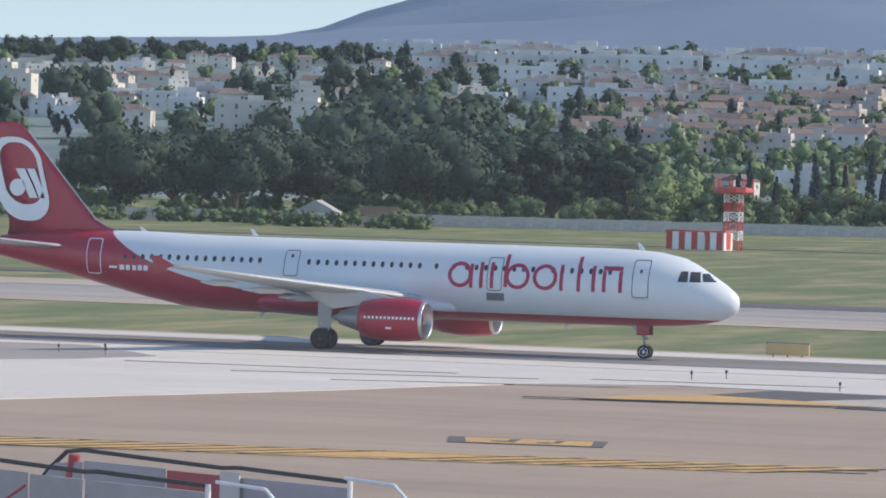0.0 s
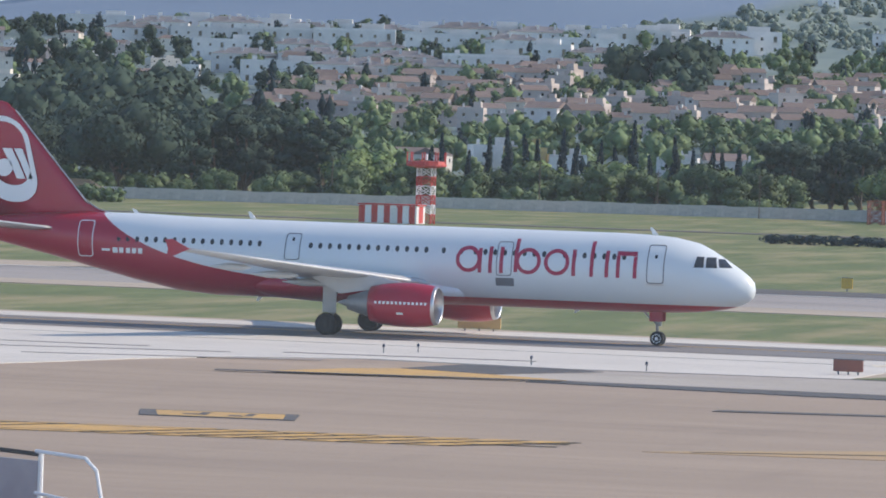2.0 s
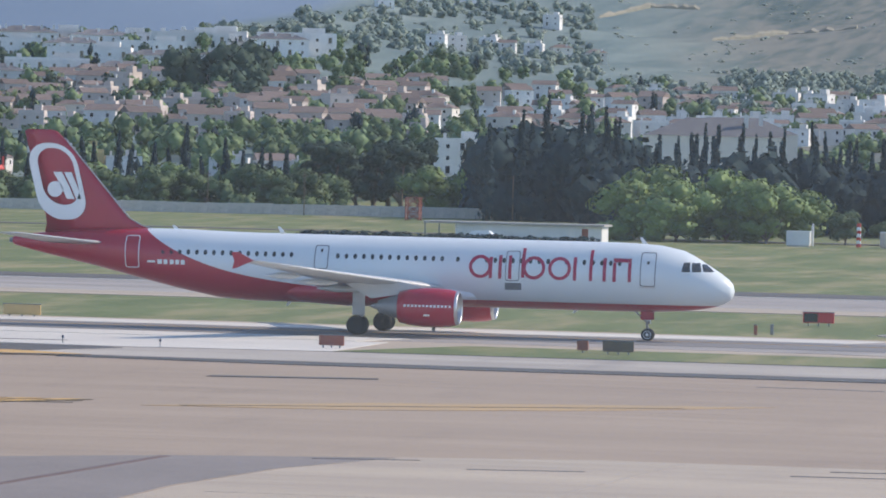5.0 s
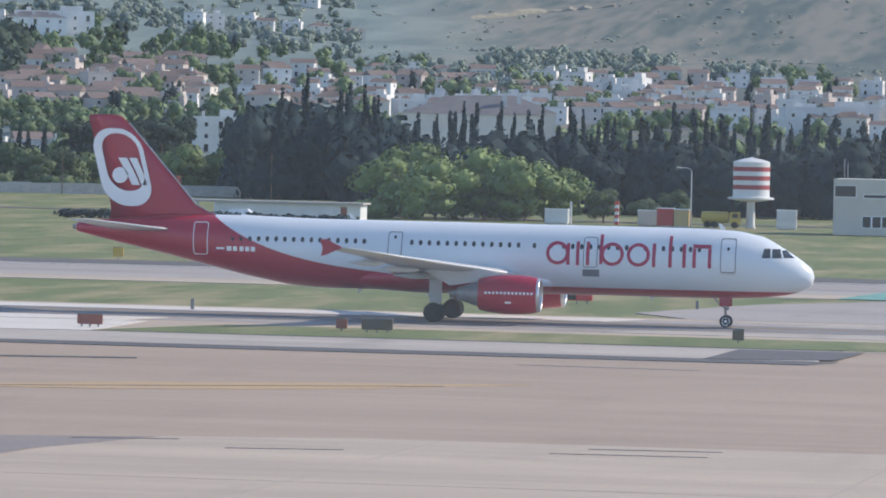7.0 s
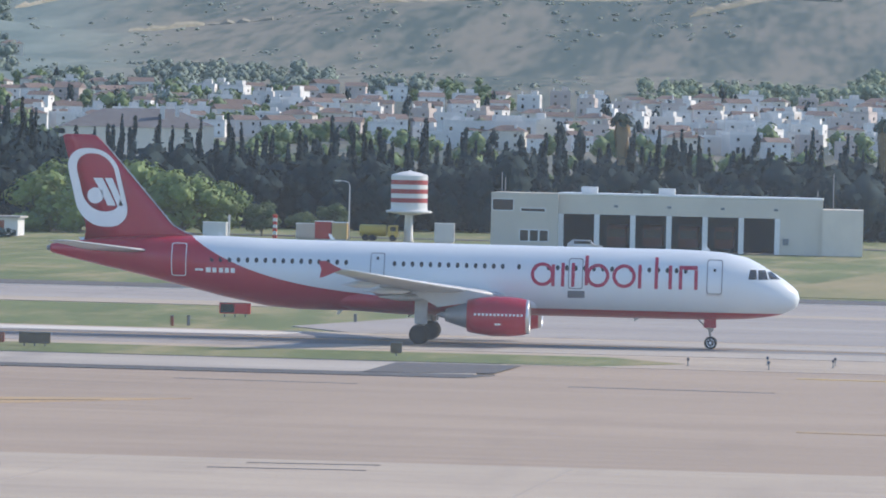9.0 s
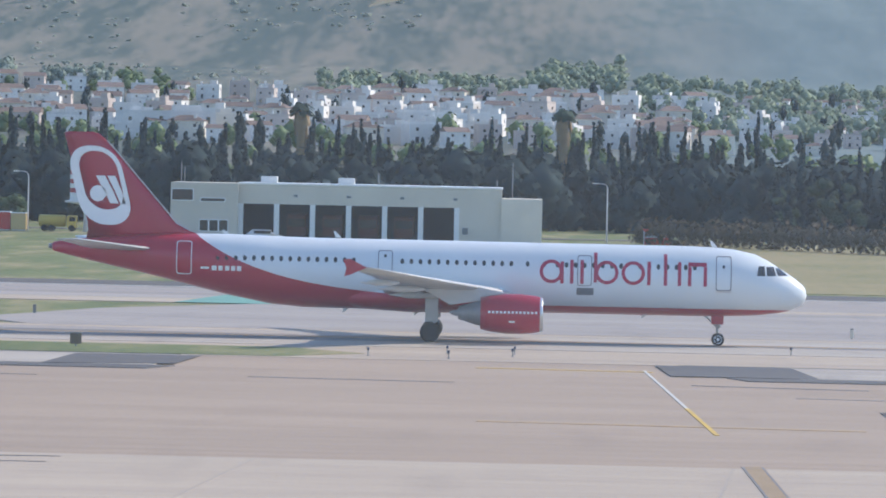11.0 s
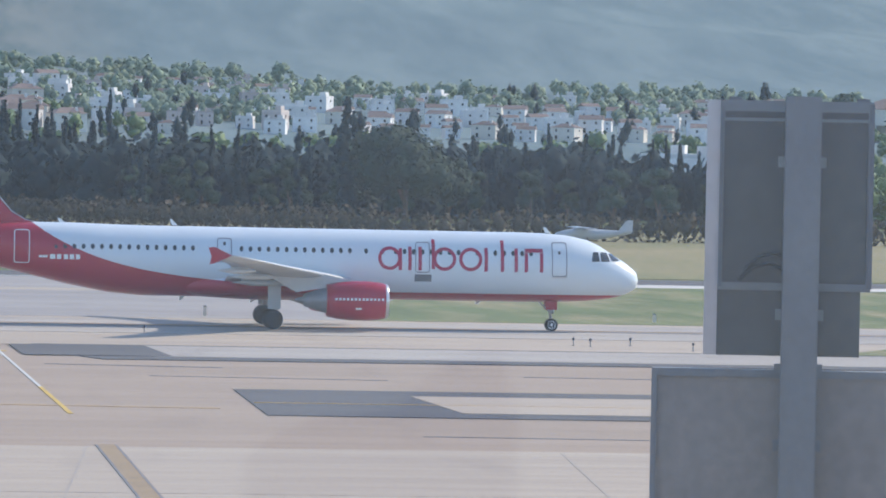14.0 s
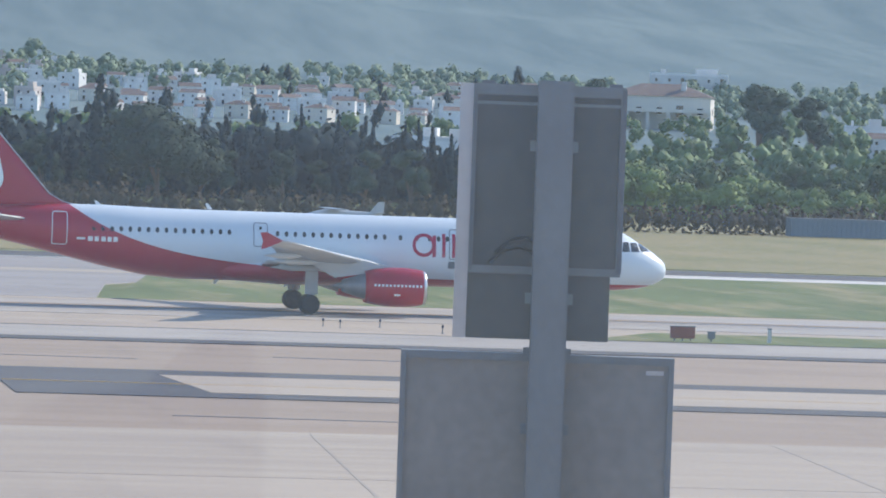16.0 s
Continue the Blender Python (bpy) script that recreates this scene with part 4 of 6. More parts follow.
def stripe(name, a, b, w, material, label, z=0.06):
    a, b = Vector((*a, 0)), Vector((*b, 0))
    n = Vector((-(b - a).y, (b - a).x, 0)).normalized() * w / 2
    return mark(name, [tuple((p)[:2]) for p in (a - n, b - n, b + n, a + n)], material, label, z)


# dark patches on the paving, one with a paler middle
mark("dark_patch", [(15.1, 203), (150, 198), (150, 224), (15.1, 224)], M["dark"], "dark patch on the paving", 0.03)
mark("bleached_patch", [(23.3, 206), (150, 203), (150, 219.4), (22.5, 219.4)], M["concrete"], "paler concrete inside a dark patch", 0.045)
mark("dark_patch_back", [(6.7, 256.2), (14.2, 256.2), (13.4, 268.8), (6.2, 269)], M["dark"], "dark patch on the paving", 0.055)
mark("dark_patch_middle", [(-25, 255.5), (-18.5, 257.5), (-17.8, 268), (-24.4, 268)], M["dark"], "dark patch on the paving", 0.07)
mark("dark_patch_west", [(-78.7, 260.8), (-73.9, 258.8), (-70.5, 265.8), (-72.7, 267.4), (-77.6, 267.4)], M["dark"], "dark patch on the paving", 0.07)
mark("edge_wedge", [(-82.5, 252.6), (-69.7, 256.2), (-73.9, 258.8), (-78.7, 260.8), (-80.5, 258.6)], M["orange"], "worn yellow wedge at the strip end", 0.064)
stripe("wedge_border", (-84.5, 252.0), (-69.7, 255.4), 0.7, M["dark"], "dark border of the yellow wedge", 0.078)
mark("dark_streak", [(-58.6, 236.6), (-50.7, 239), (-50.9, 240), (-58.6, 237.8)], M["dark"], "dark tar streak", 0.03)
mark("dark_island_patch", [(-134, 281), (-126, 288), (-121, 288.5), (-113.1, 278.5), (-114.5, 272), (-117, 268), (-126, 262), (-140, 268)], M["taxi"], "grey asphalt patch with blue lights", 0.058)
for i, (x0, y0, x1, y1) in enumerate(((-112, 272, -95, 273), (-97, 261, -84, 266), (-104, 266, -90, 270.5), (-88, 272.5, -76, 274.5))):
    stripe("taxi_guide_line", (x0, y0), (x1, y1), 0.5, M["taxi"], "worn dark guide line", 0.055)
JOINT = mat("concrete_joint", (0.39, 0.335, 0.27), (0.33, 0.28, 0.225), 0.4, space="World")
for k in range(3):
    y = 118 + 19.7 * k
    stripe("concrete_joint", (-39, y), (120, y), 0.10, JOINT, "thin joint in the concrete", 0.028)
for k in range(8):
    x = -31 + 17 * k
    stripe("concrete_joint", (x - 6, 25), (x + 4, 180.5), 0.10, JOINT, "thin joint in the concrete", 0.028)
for (a, b) in (((-22.5, 175.5), (-17.0, 176.0)), ((-21.5, 178.6), (-16.8, 179.2)), ((-39.7, 176.2), (-36, 177.2)), ((-33.5, 173), (-29.5, 174))):
    stripe("tar_seam", a, b, 0.28, M["dark"], "dark sealed seam", 0.034)
stripe("expansion_joint", (-48.2, 120), (-44.7, 174.7), 0.36, mat("brown_joint", (0.16, 0.10, 0.09), (0.12, 0.08, 0.07), 1.0, space="World"), "brown expansion joint", 0.036)
for (a, b, w) in (((7.5, 247), (16, 245.5), 0.5), ((12, 236), (23, 234.6), 0.35), ((-14, 246), (-4, 245), 0.4), ((20, 190), (29, 189.4), 0.35), ((-33, 244), (-24, 243.2), 0.35), ((30, 240), (44, 238.6), 0.45)):
    stripe("tar_seam", a, b, w, M["wear"], "thin dark rubber trace", 0.012 if a[1] > 182 else 0.034)
# hatched orange lead line
def stand_line_y(x):
    return 205.2 + 0.165 * (x + 83.6)


for k in range(18):
    x0 = -92 + 1.75 * k
    ya, yb = stand_line_y(x0), stand_line_y(x0 + 3.4)
    worn = 7 < k < 10
    mark("hatched_line", [(x0, ya - 2.5), (x0 + (1.6 if worn else 0.95), ya - 2.25), (x0 + (5.0 if worn else 4.35), yb + 2.6), (x0 + 3.4, yb + 2.4)], M["orange"], "worn orange hatch of the stand line", 0.030)
    if not worn:
        mark("hatch_gap", [(x0 + 1.15, ya - 2.2), (x0 + 1.4, ya - 2.2), (x0 + 4.8, yb + 2.5), (x0 + 4.5, yb + 2.5)], M["hedge"], "brown gap between the hatches", 0.027)
for o in (-2.75, 2.75):
    stripe("line_border", (-92, stand_line_y(-92) + o), (-57.5, stand_line_y(-57.5) + o * 0.3), 0.18, M["hedge"], "dark brown border of the stand line", 0.033)
mark("stand_mark", [(-75.3, 216.2), (-69.6, 217.0), (-70.6, 220.8), (-76.6, 220.0)], M["dark"], "black border of a stand mark", 0.024)
mark("stand_mark_fill", [(-74.75, 216.65), (-70.15, 217.3), (-71.0, 220.3), (-75.85, 219.65)], M["orange"], "worn orange yellow fill of a stand mark", 0.032)
for x, w, y0, y1 in ((-74.0, 0.8, 217.5, 218.1), (-73.6, 0.35, 217.7, 219.3), (-72.3, 0.5, 217.6, 218.3), (-71.9, 0.3, 218.0, 219.6)):
    mark("stand_mark_stroke", [(x, y0), (x + w, y0 + 0.1), (x + w - 0.3, y1 + 0.1), (x - 0.3, y1)], M["dark"], "worn black stroke of a stand mark", 0.040)
mark("lead_in_line", [(-54.5, 208.6), (-45, 210.6), (-36.5, 216.0), (-29.5, 224.2), (-38, 220.8), (-46.2, 216.6)], M["faded"], "worn orange lead-in line", 0.014)
stripe("lead_in_wear", (-53, 209.4), (-33, 220.5), 0.5, M["hedge"], "thin brown rubber trace on the lead-in line", 0.018)
stripe("edge_line", (-3.2, 262.0), (5.9, 261.2), 0.42, M["yellow"], "thin yellow line", 0.014)
stripe("cross_line", (5.5, 262.8), (6.6, 224), 0.16, M["whiteline"], "thin white cross line", 0.016)
stripe("cross_line", (6.6, 224), (7.2, 202.7), 0.20, M["yellow"], "thin yellow cross line", 0.016)
stripe("faint_line", (-2.5, 209.6), (13.5, 208.1), 0.5, M["faded"], "faint yellow line", 0.014)
stripe("faint_line", (15.2, 212.5), (60, 211.5), 0.2, M["orange"], "faint yellow line", 0.05)
stripe("brown_stripe", (7.75, 182), (8.05, 150), 0.62, mat("brown_stripe", (0.35, 0.245, 0.13), (0.27, 0.19, 0.105), 0.6, space="World"), "dark brown painted stripe", 0.036)
for x in (7.40, 8.10):
    stripe("stripe_border", (x, 182), (x + 0.30, 150), 0.09, M["wear"], "dark border of the stripe", 0.040)
stripe("runway_line", (-300, 402.6), (300, 402.6), 0.9, M["whiteline"], "white runway edge line", 0.03)
stripe("centre_line", (-260, 300), (260, 300), 0.22, M["orange"], "worn yellow taxiway centre line", 0.05)


# ---- airfield signs, boxes and lights ----
def panel_sign(x, y, w, h, material, label, legs=2, inset=None):
    ob = thing("airfield_sign", label, "airfield sign", pose(x, y, 0.03, 0, 0, random.uniform(-6, 6)), "signs beside the taxiway")
    part("panel", boxed(-w / 2, w / 2, -0.11, 0.11, 0.14, h, bevel=0.03), material, ob)
    part("frame", boxed(-w / 2 - 0.03, w / 2 + 0.03, -0.08, 0.08, h - 0.02, h + 0.04), M["grey"], ob)
    for k in range(legs):
        lx = -w / 2 + w * (k + 0.5) / legs
        part("leg", boxed(lx - 0.04, lx + 0.04, -0.04, 0.04, -0.1, 0.16), M["grey"], ob)
    if inset:
        part("face", boxed(-w * 0.46, -w * 0.02, -0.135, -0.115, 0.2, h - 0.06), inset, ob, "black panel face")
    return ob


panel_sign(-88.7, 309.5, 2.4, 0.78, M["ochre"], "ochre yellow panel sign on the grass verge", 3)
panel_sign(-61.0, 275.0, 1.4, 0.70, M["brickbox"], "rusty red sign back on the grass island", 3)
panel_sign(-47.5, 278.6, 0.62, 0.70, M["brickbox"], "small orange red sign on the grass island", 1)
panel_sign(-45.4, 278.0, 1.75, 0.74, M["bark"], "dark grey sign back on the grass island", 3)
panel_sign(-25.3, 277.6, 0.62, 0.72, M["bark"], "small grey sign post box", 1)
panel_sign(-41.7, 338.0, 2.1, 0.85, M["signred"], "red and black runway holding sign", 3, M["glass"])
panel_sign(-91.2, 421.7, 0.85, 0.95, M["yellow"], "small yellow sign beside the runway", 1)
panel_sign(56.6, 272.6, 1.35, 0.78, M["brickbox"], "rusty red sign back on grass", 3)
panel_sign(58.3, 273.0, 0.4, 0.5, M["grey"], "small grey cabinet on grass", 1)


def marker_post(x, y, h, material, label):
    ob = thing("marker_post", label, "marker post", pose(x, y, 0.0), "marker posts beside the taxiway")
    part("post", boxed(-0.10, 0.10, -0.08, 0.08, 0, h, bevel=0.02), material, ob)
    part("cap", boxed(-0.115, 0.115, -0.10, 0.10, h, h + 0.06), M["grey"], ob)


for x, y, h, mm in ((-61.4, 305.6, 0.65, "grey"), (-43.0, 316.5, 0.6, "brickbox"), (-42.1, 317.5, 0.6, "grey"), (61.7, 273.6, 0.75, "whiteline"), (19.5, 317.0, 0.6, "cream"), (48.0, 318.0, 0.5, "cream"), (-33.0, 332, 0.5, "grey")):
    marker_post(x, y, h, M[mm], "short marker post on the taxiway verge")


def edge_light():
    ob = thing("edge_light", "small taxiway edge light on a thin stem", "edge light", pose(-75.2, 270.6, 0.0), "taxiway edge lights")
    b = bmesh.new()
    turned(b, [(0, 0.10), (0.03, 0.10), (0.05, 0.03), (0.30, 0.03)], n=8)
    part("stem", b, M["grey"], ob)
    b = bmesh.new()
    turned(b, [(0.30, 0.05), (0.36, 0.07), (0.44, 0.06), (0.48, 0.01)], n=10)
    part("lens", b, mat("blue_lens", (0.05, 0.06, 0.10), (0.04, 0.05, 0.08), 5, rough=0.2), ob, "blue glass lens")
    return ob


light_0 = edge_light()
for x, y in ((-69.4, 269.6), (-5.0, 279.3), (-1.3, 280.3), (14.3, 288), (37.6, 278.9), (38.4, 277.8), (43.5, 273.8), (40.9, 279.7), (-84.3, 276.8), (-83.2, 279.0), (-115.2, 276.9), (-4.8, 272.6), (-1.4, 277.2), (-9.2, 274.6), (-118.5, 278.5), (-117, 281)):
    copy_thing(light_0, pose(x, y, 0))


# ---- boundary wall, hedge ----
def boundary_wall():
    ob = thing("boundary_wall", "long pale concrete boundary wall, weathered", "wall", kind="structure")
    n, r = 66, 850.0
    span = (24.6 - 8.6) / n
    length = 2 * r * math.sin(radians(span / 2))
    panel = mesh_of("panel", boxed(0.12, length - 0.12, -0.10, 0.10, 0, 1.75), M["wall"])
    pier = mesh_of("pier", boxed(-0.12, 0.12, -0.16, 0.16, 0, 1.88), M["wall"])
    for k in range(n):
        az = -24.6 + span * k
        spot = pose(r * math.sin(radians(az)), r * math.cos(radians(az)), 0, 0, 0, -(az + span / 2))
        part("panel", panel, None, ob, m=spot @ Matrix.Diagonal((1, 1, 1 + random.uniform(-0.03, 0.05), 1)))
        part("pier", pier, None, ob, m=spot)


boundary_wall()


def foliage(name, clumps, per, size, material, seed, core=0.72, loose=0.55, most=9.0):
    """One mesh of leaf sprays lying over ellipsoid clumps (centre, radii), round an inner mass; shaded by the clump's roundness."""
    rnd = np.random.default_rng(seed)
    C, R = np.array([c for c, r in clumps], float)[:, None, :], np.array([r for c, r in clumps], float)[:, None, :]
    n = len(clumps)
    d = rnd.normal(size=(n, per, 3))
    d /= np.linalg.norm(d, axis=2, keepdims=True)
    phase = rnd.uniform(0, 6.28, (n, 1, 3))
    lump = 0.88 + 0.07 * np.sin(d * 5.3 + phase).sum(axis=2, keepdims=True) + rnd.uniform(-0.14, 0.12, (n, per, 1))
    P = C + d * R * lump
    N = d / R
    N /= np.linalg.norm(N, axis=2, keepdims=True)
    F = N + loose * rnd.normal(size=(n, per, 3)) * 0.6
    F /= np.linalg.norm(F, axis=2, keepdims=True)
    T = np.cross(F, rnd.normal(size=(n, per, 3)))
    T /= np.linalg.norm(T, axis=2, keepdims=True)
    B = np.cross(F, T)
    S = np.minimum(abs(size) * rnd.uniform(0.55, 1.3, (n, per, 1)) * (R[:, :, :1] if size < 0 else 1.0), most)
    quad_v = np.stack([P + S * (u * T + v * B) for u, v in ((-0.55, -0.28), (0.35, -0.45), (0.6, 0.3), (-0.3, 0.5))], axis=2).reshape(-1, 3)
    soft_n = N + 0.30 * rnd.normal(size=(n, per, 3))
    soft_n /= np.linalg.norm(soft_n, axis=2, keepdims=True)
    quad_n = np.repeat(soft_n.reshape(-1, 3), 4, axis=0)
    faces = (np.arange(n * per)[:, None] * 4 + np.arange(4)).tolist()
    octa = np.array(((1, 0, 0), (-1, 0, 0), (0, 1, 0), (0, -1, 0), (0, 0, 1), (0, 0, -1)), float)
    if core:
        core_v = (C + octa[None] * R * core * 1.1).reshape(-1, 3)
        base = n * per * 4
        for k in range(n):
            b = base + 6 * k
            faces += [(b + i, b + j, b + q) for i, j, q in ((0, 2, 4), (2, 1, 4), (1, 3, 4), (3, 0, 4), (2, 0, 5), (1, 2, 5), (3, 1, 5), (0, 3, 5))]
        quad_v, quad_n = np.concatenate((quad_v, core_v)), np.concatenate((quad_n, np.tile(octa, (n, 1))))
    me = bpy.data.meshes.new(name)
    me.from_pydata(quad_v.tolist(), [], faces)
    me.polygons.foreach_set("use_smooth", [True] * len(me.polygons))
    me.normals_split_custom_set_from_vertices(quad_n.tolist())
    me.materials.append(material)
    return me


def broad_tree(seed, h, w, leafmat, label, clumps=14, trunk_h=0.10, leaves=230, size=0.42):
    rnd = random.Random(seed)
    ob = thing("tree", label, "tree", pose(0, -200, -60))
    tb = bmesh.new()
    tube(tb, (0, 0, -0.6), (0.1, 0, h * trunk_h), h * 0.035, h * 0.024, 8)
    blobs = []
    for k in range(clumps):
        a, q = rnd.uniform(0, 6.28), math.sqrt(rnd.random())
        low = 0.25 if trunk_h > 0.14 else 0.05
        z = h * (trunk_h + 0.04 + (0.94 - trunk_h) * (low + (0.85 - low) * rnd.random()) * (1 - 0.35 * q))
        c = (math.cos(a) * q * w * 0.34, math.sin(a) * q * w * 0.34, z)
        s = w * rnd.uniform(0.16, 0.24)
        blobs.append((c, (s, s, s * rnd.uniform(0.65, 0.85))))
        if k < 6:
            tube(tb, (0.1, 0, h * trunk_h * 0.85), c, h * 0.016, h * 0.006, 5)
    part("trunk", tb, M["bark"], ob, "grey brown trunk and limbs")
    part("crown", foliage("crown", blobs, leaves, size, leafmat, seed), None, ob)
    return ob


def cypress_tree(seed, h, w, label):
    rnd = random.Random(seed)
    ob = thing("cypress", label, "cypress tree", pose(0, -200, -60))
    tb = bmesh.new()
    tube(tb, (0, 0, -0.6), (0, 0, h * 0.5), h * 0.012, h * 0.006, 6)
    part("trunk", tb, M["bark"], ob)
    blobs = []
    n = 9
    for k in range(n):
        u = (k + 0.5) / n
        r = w * 0.5 * (0.55 + 0.75 * u if u < 0.35 else 1.2 * (1 - u) ** 0.75 + 0.05) * rnd.uniform(0.8, 1.15)
        blobs.append(((rnd.uniform(-0.12, 0.12) * w, rnd.uniform(-0.12, 0.12) * w, h * (0.06 + 0.90 * u)), (r, r, h / n * 0.95)))
    part("crown", foliage("crown", blobs, 80, 0.45, M["cypress"], seed, 0.8), None, ob)
    return ob


def palm_tree():
    ob = thing("palm", "tall palm with a brown skirt of dry fronds", "palm tree", pose(0, -200, -60), "palms among the cypresses")
    tb = bmesh.new()
    tube(tb, (0, 0, -0.6), (0.2, 0, 17), 0.40, 0.26, 8)
    part("trunk", tb, M["bark"], ob)
    sb = bmesh.new()
    rnd = random.Random(5)
    for k in range(160):
        a, z = rnd.uniform(0, 6.28), rnd.uniform(11.5, 17)
        r = 0.32 + 0.75 * ((z - 11.5) / 5.5) ** 1.2
        p = Vector((math.cos(a) * r, math.sin(a) * r, z))
        o = Vector((-math.sin(a), math.cos(a), 0)) * 0.3
        sb.faces.new([sb.verts.new(q) for q in (p - o, p + o, p * 1.0 + o * 0.4 + Vector((math.cos(a) * 0.3, math.sin(a) * 0.3, -1.8)), p - o * 0.4 + Vector((math.cos(a) * 0.2, math.sin(a) * 0.2, -1.7)))])
    turned(sb, [(11.0, 0.3), (13, 0.42), (16.3, 0.8), (17.2, 0.4)], n=10)
    part("dry_skirt", sb, M["dryfrond"], ob, "dry brown fronds")
    fb = bmesh.new()
    for k in range(60):
        a, up = rnd.uniform(0, 6.28), rnd.uniform(-0.3, 1.3)
        d = Vector((math.cos(a), math.sin(a), 0))
        s = Vector((-math.sin(a), math.cos(a), 0)) * 0.22
        p0, p1, p2 = Vector((0.2, 0, 17)), Vector((0.2, 0, 17)) + d * 1.0 + Vector((0, 0, up)), Vector((0.2, 0, 17)) + d * 2.0 + Vector((0, 0, up - 0.7))
        v = [fb.verts.new(q) for q in (p0 - s * 0.3, p0 + s * 0.3, p1 + s * 2, p1 - s * 2, p2 + s, p2 - s)]
        fb.faces.new((v[0], v[1], v[2], v[3])), fb.faces.new((v[3], v[2], v[4], v[5]))
    part("fronds", fb, M["pine"], ob, "green palm fronds")
    return ob


def hedge(name, a, b, h, w, label, material, seed):
    rnd = random.Random(seed)
    a, b = Vector(a), Vector(b)
    n = int((b - a).length / 2.2)
    blobs = []
    for k in range(n):
        c = a + (b - a) * (k + 0.5) / n
        hh = h * rnd.uniform(0.85, 1.1)
        blobs.append(((c.x, c.y, hh * 0.45), (1.6, w / 2, hh * 0.55)))
    tagged(new(name, foliage(name, blobs, 130, 0.42, material, seed, 0.55)), label, "hedge", kind="stuff")


for seed_no, (p, q) in enumerate((((12, 652, 0), (56, 589, 0)), ((56, 589, 0), (127, 590, 0)), ((127, 590, 0), (215, 645, 0)))):
    hedge("hedge", p, q, 3.6, 3, "long brown green hedge along the perimeter", M["hedge"], 3 + seed_no)
hedge("low_hedge", (-140, 612, 0), (-103, 612, 0), 1.1, 2, "low dark hedge before the shed", M["cypress"], 5)

def scatter(protos, spots, group, lo=0.85, hi=1.15, dz=0.0):
    for i, (az, r) in enumerate(spots):
        s = random.uniform(lo, hi)
        o = copy_thing(random.choice(protos), Matrix())
        p = polar(az, r)
        o.matrix_basis = Matrix.Translation((p.x, p.y, p.z + dz)) @ pose(0, 0, 0, 0, 0, random.uniform(0, 360)) @ Matrix.Diagonal((s, s, s * random.uniform(0.92, 1.08), 1))
        o["group"] = group


random.seed(11)
BROAD = [broad_tree(s, 9, 9, M["leaf"], "leafy green broadleaf tree behind the wall") for s in (1, 2, 3)]
LIME = [broad_tree(s, 8.5, 10, M["lime"], "bright green bushy tree", 17, 0.04) for s in (4, 5)]
BIG = [broad_tree(s, 15.5, 20, M["pine"], "large dark spreading tree with a rounded crown", 20, 0.16, 420, 0.55) for s in (6, 7, 16)]
TALL = [broad_tree(s, 19, 9, M["pine"], "tall dark evergreen tree", 16, 0.10, 330, 0.48) for s in (8, 9)]
CYP = [cypress_tree(s, h, w, "slender dark green cypress") for s, h, w in ((10, 16, 3.2), (11, 14.5, 3.6), (12, 17.5, 3.0), (13, 13, 4.0))]
CYPS = [cypress_tree(s, h, w, "small dark green cypress") for s, h, w in ((14, 10, 2.2), (15, 11.5, 2.4))]
PALM = palm_tree()


def row(a0, a1, step, r, spread):
    out, a = [], a0
    while a < a1:
        out.append((a + random.uniform(-0.3, 0.3) * step, r + random.uniform(-spread, spread)))
        a += step
    return out


# airport fringe, west to east
scatter(BIG, [(-23.05, 872), (-21.75, 868), (-20.9, 884), (-20.2, 900), (-19.72, 866), (-21.3, 925), (-24.6, 935), (-22.4, 915)], "large trees at the boundary", 1.0, 1.12)
scatter(TALL, row(-19.3, -17.2, 0.20, 915, 18), "tall dark grove", 0.95, 1.12)
scatter(TALL, [(-18.85, 925), (-18.6, 930), (-18.4, 935), (-18.2, 928), (-18.0, 930)], "tall dark grove", 1.15, 1.22)
scatter(BROAD, row(-20.6, -17.4, 0.40, 862, 4), "bushy trees behind the wall", 0.5, 0.75)
scatter(BROAD, row(-17.2, -12.5, 0.33, 880, 10), "green trees behind the wall", 0.9, 1.1)
scatter(LIME, [(-17.2, 885), (-17.05, 890), (-15.2, 892), (-14.4, 890)], "lime green trees behind the wall", 1.0, 1.3)
scatter(CYPS, row(-16.4, -12.8, 0.20, 935, 8), "cypress row behind the wall", 0.85, 1.1)
scatter(TALL, row(-12.75, -11.45, 0.17, 905, 14), "dark trees beside the white house", 0.82, 1.02)
scatter(LIME, [(-11.45, 880), (-11.15, 885), (-10.9, 880)], "green trees before the white house", 1.0, 1.15)
scatter(CYP, row(-10.75, -9.3, 0.16, 842, 22), "dark cypress grove", 0.95, 1.15)
scatter(TALL, row(-10.6, -9.5, 0.3, 872, 8), "dark cypress grove", 0.75, 0.9)
scatter(CYP, row(-9.3, 2.6, 0.155, 775, 9), "cypress screen along the airfield", 0.74, 1.0)
scatter(CYP, row(-9.3, 2.6, 0.21, 797, 6), "cypress screen along the airfield", 0.80, 1.0)
scatter(CYP, row(2.6, 10.2, 0.16, 738, 9), "cypress screen along the airfield", 0.62, 0.84)
scatter(TALL, row(2.6, 10.2, 0.5, 730, 5), "dark trees in the cypress screen", 0.5, 0.68)
scatter(CYPS, row(-9.0, 10.0, 0.30, 755, 8), "low trees of the screen", 0.6, 0.9)
scatter(CYP, [(5.07, 720)], "tall single cypress", 1.16, 1.17)
scatter(BIG, [(5.75, 724)], "broad dark tree in the screen", 0.98, 1.0)
scatter(LIME, [(-9.15, 672), (-8.65, 668), (-8.1, 676), (-7.65, 670), (-7.25, 678), (-8.9, 690), (-7.9, 690)], "bright bushes near the fire station", 0.95, 1.3)
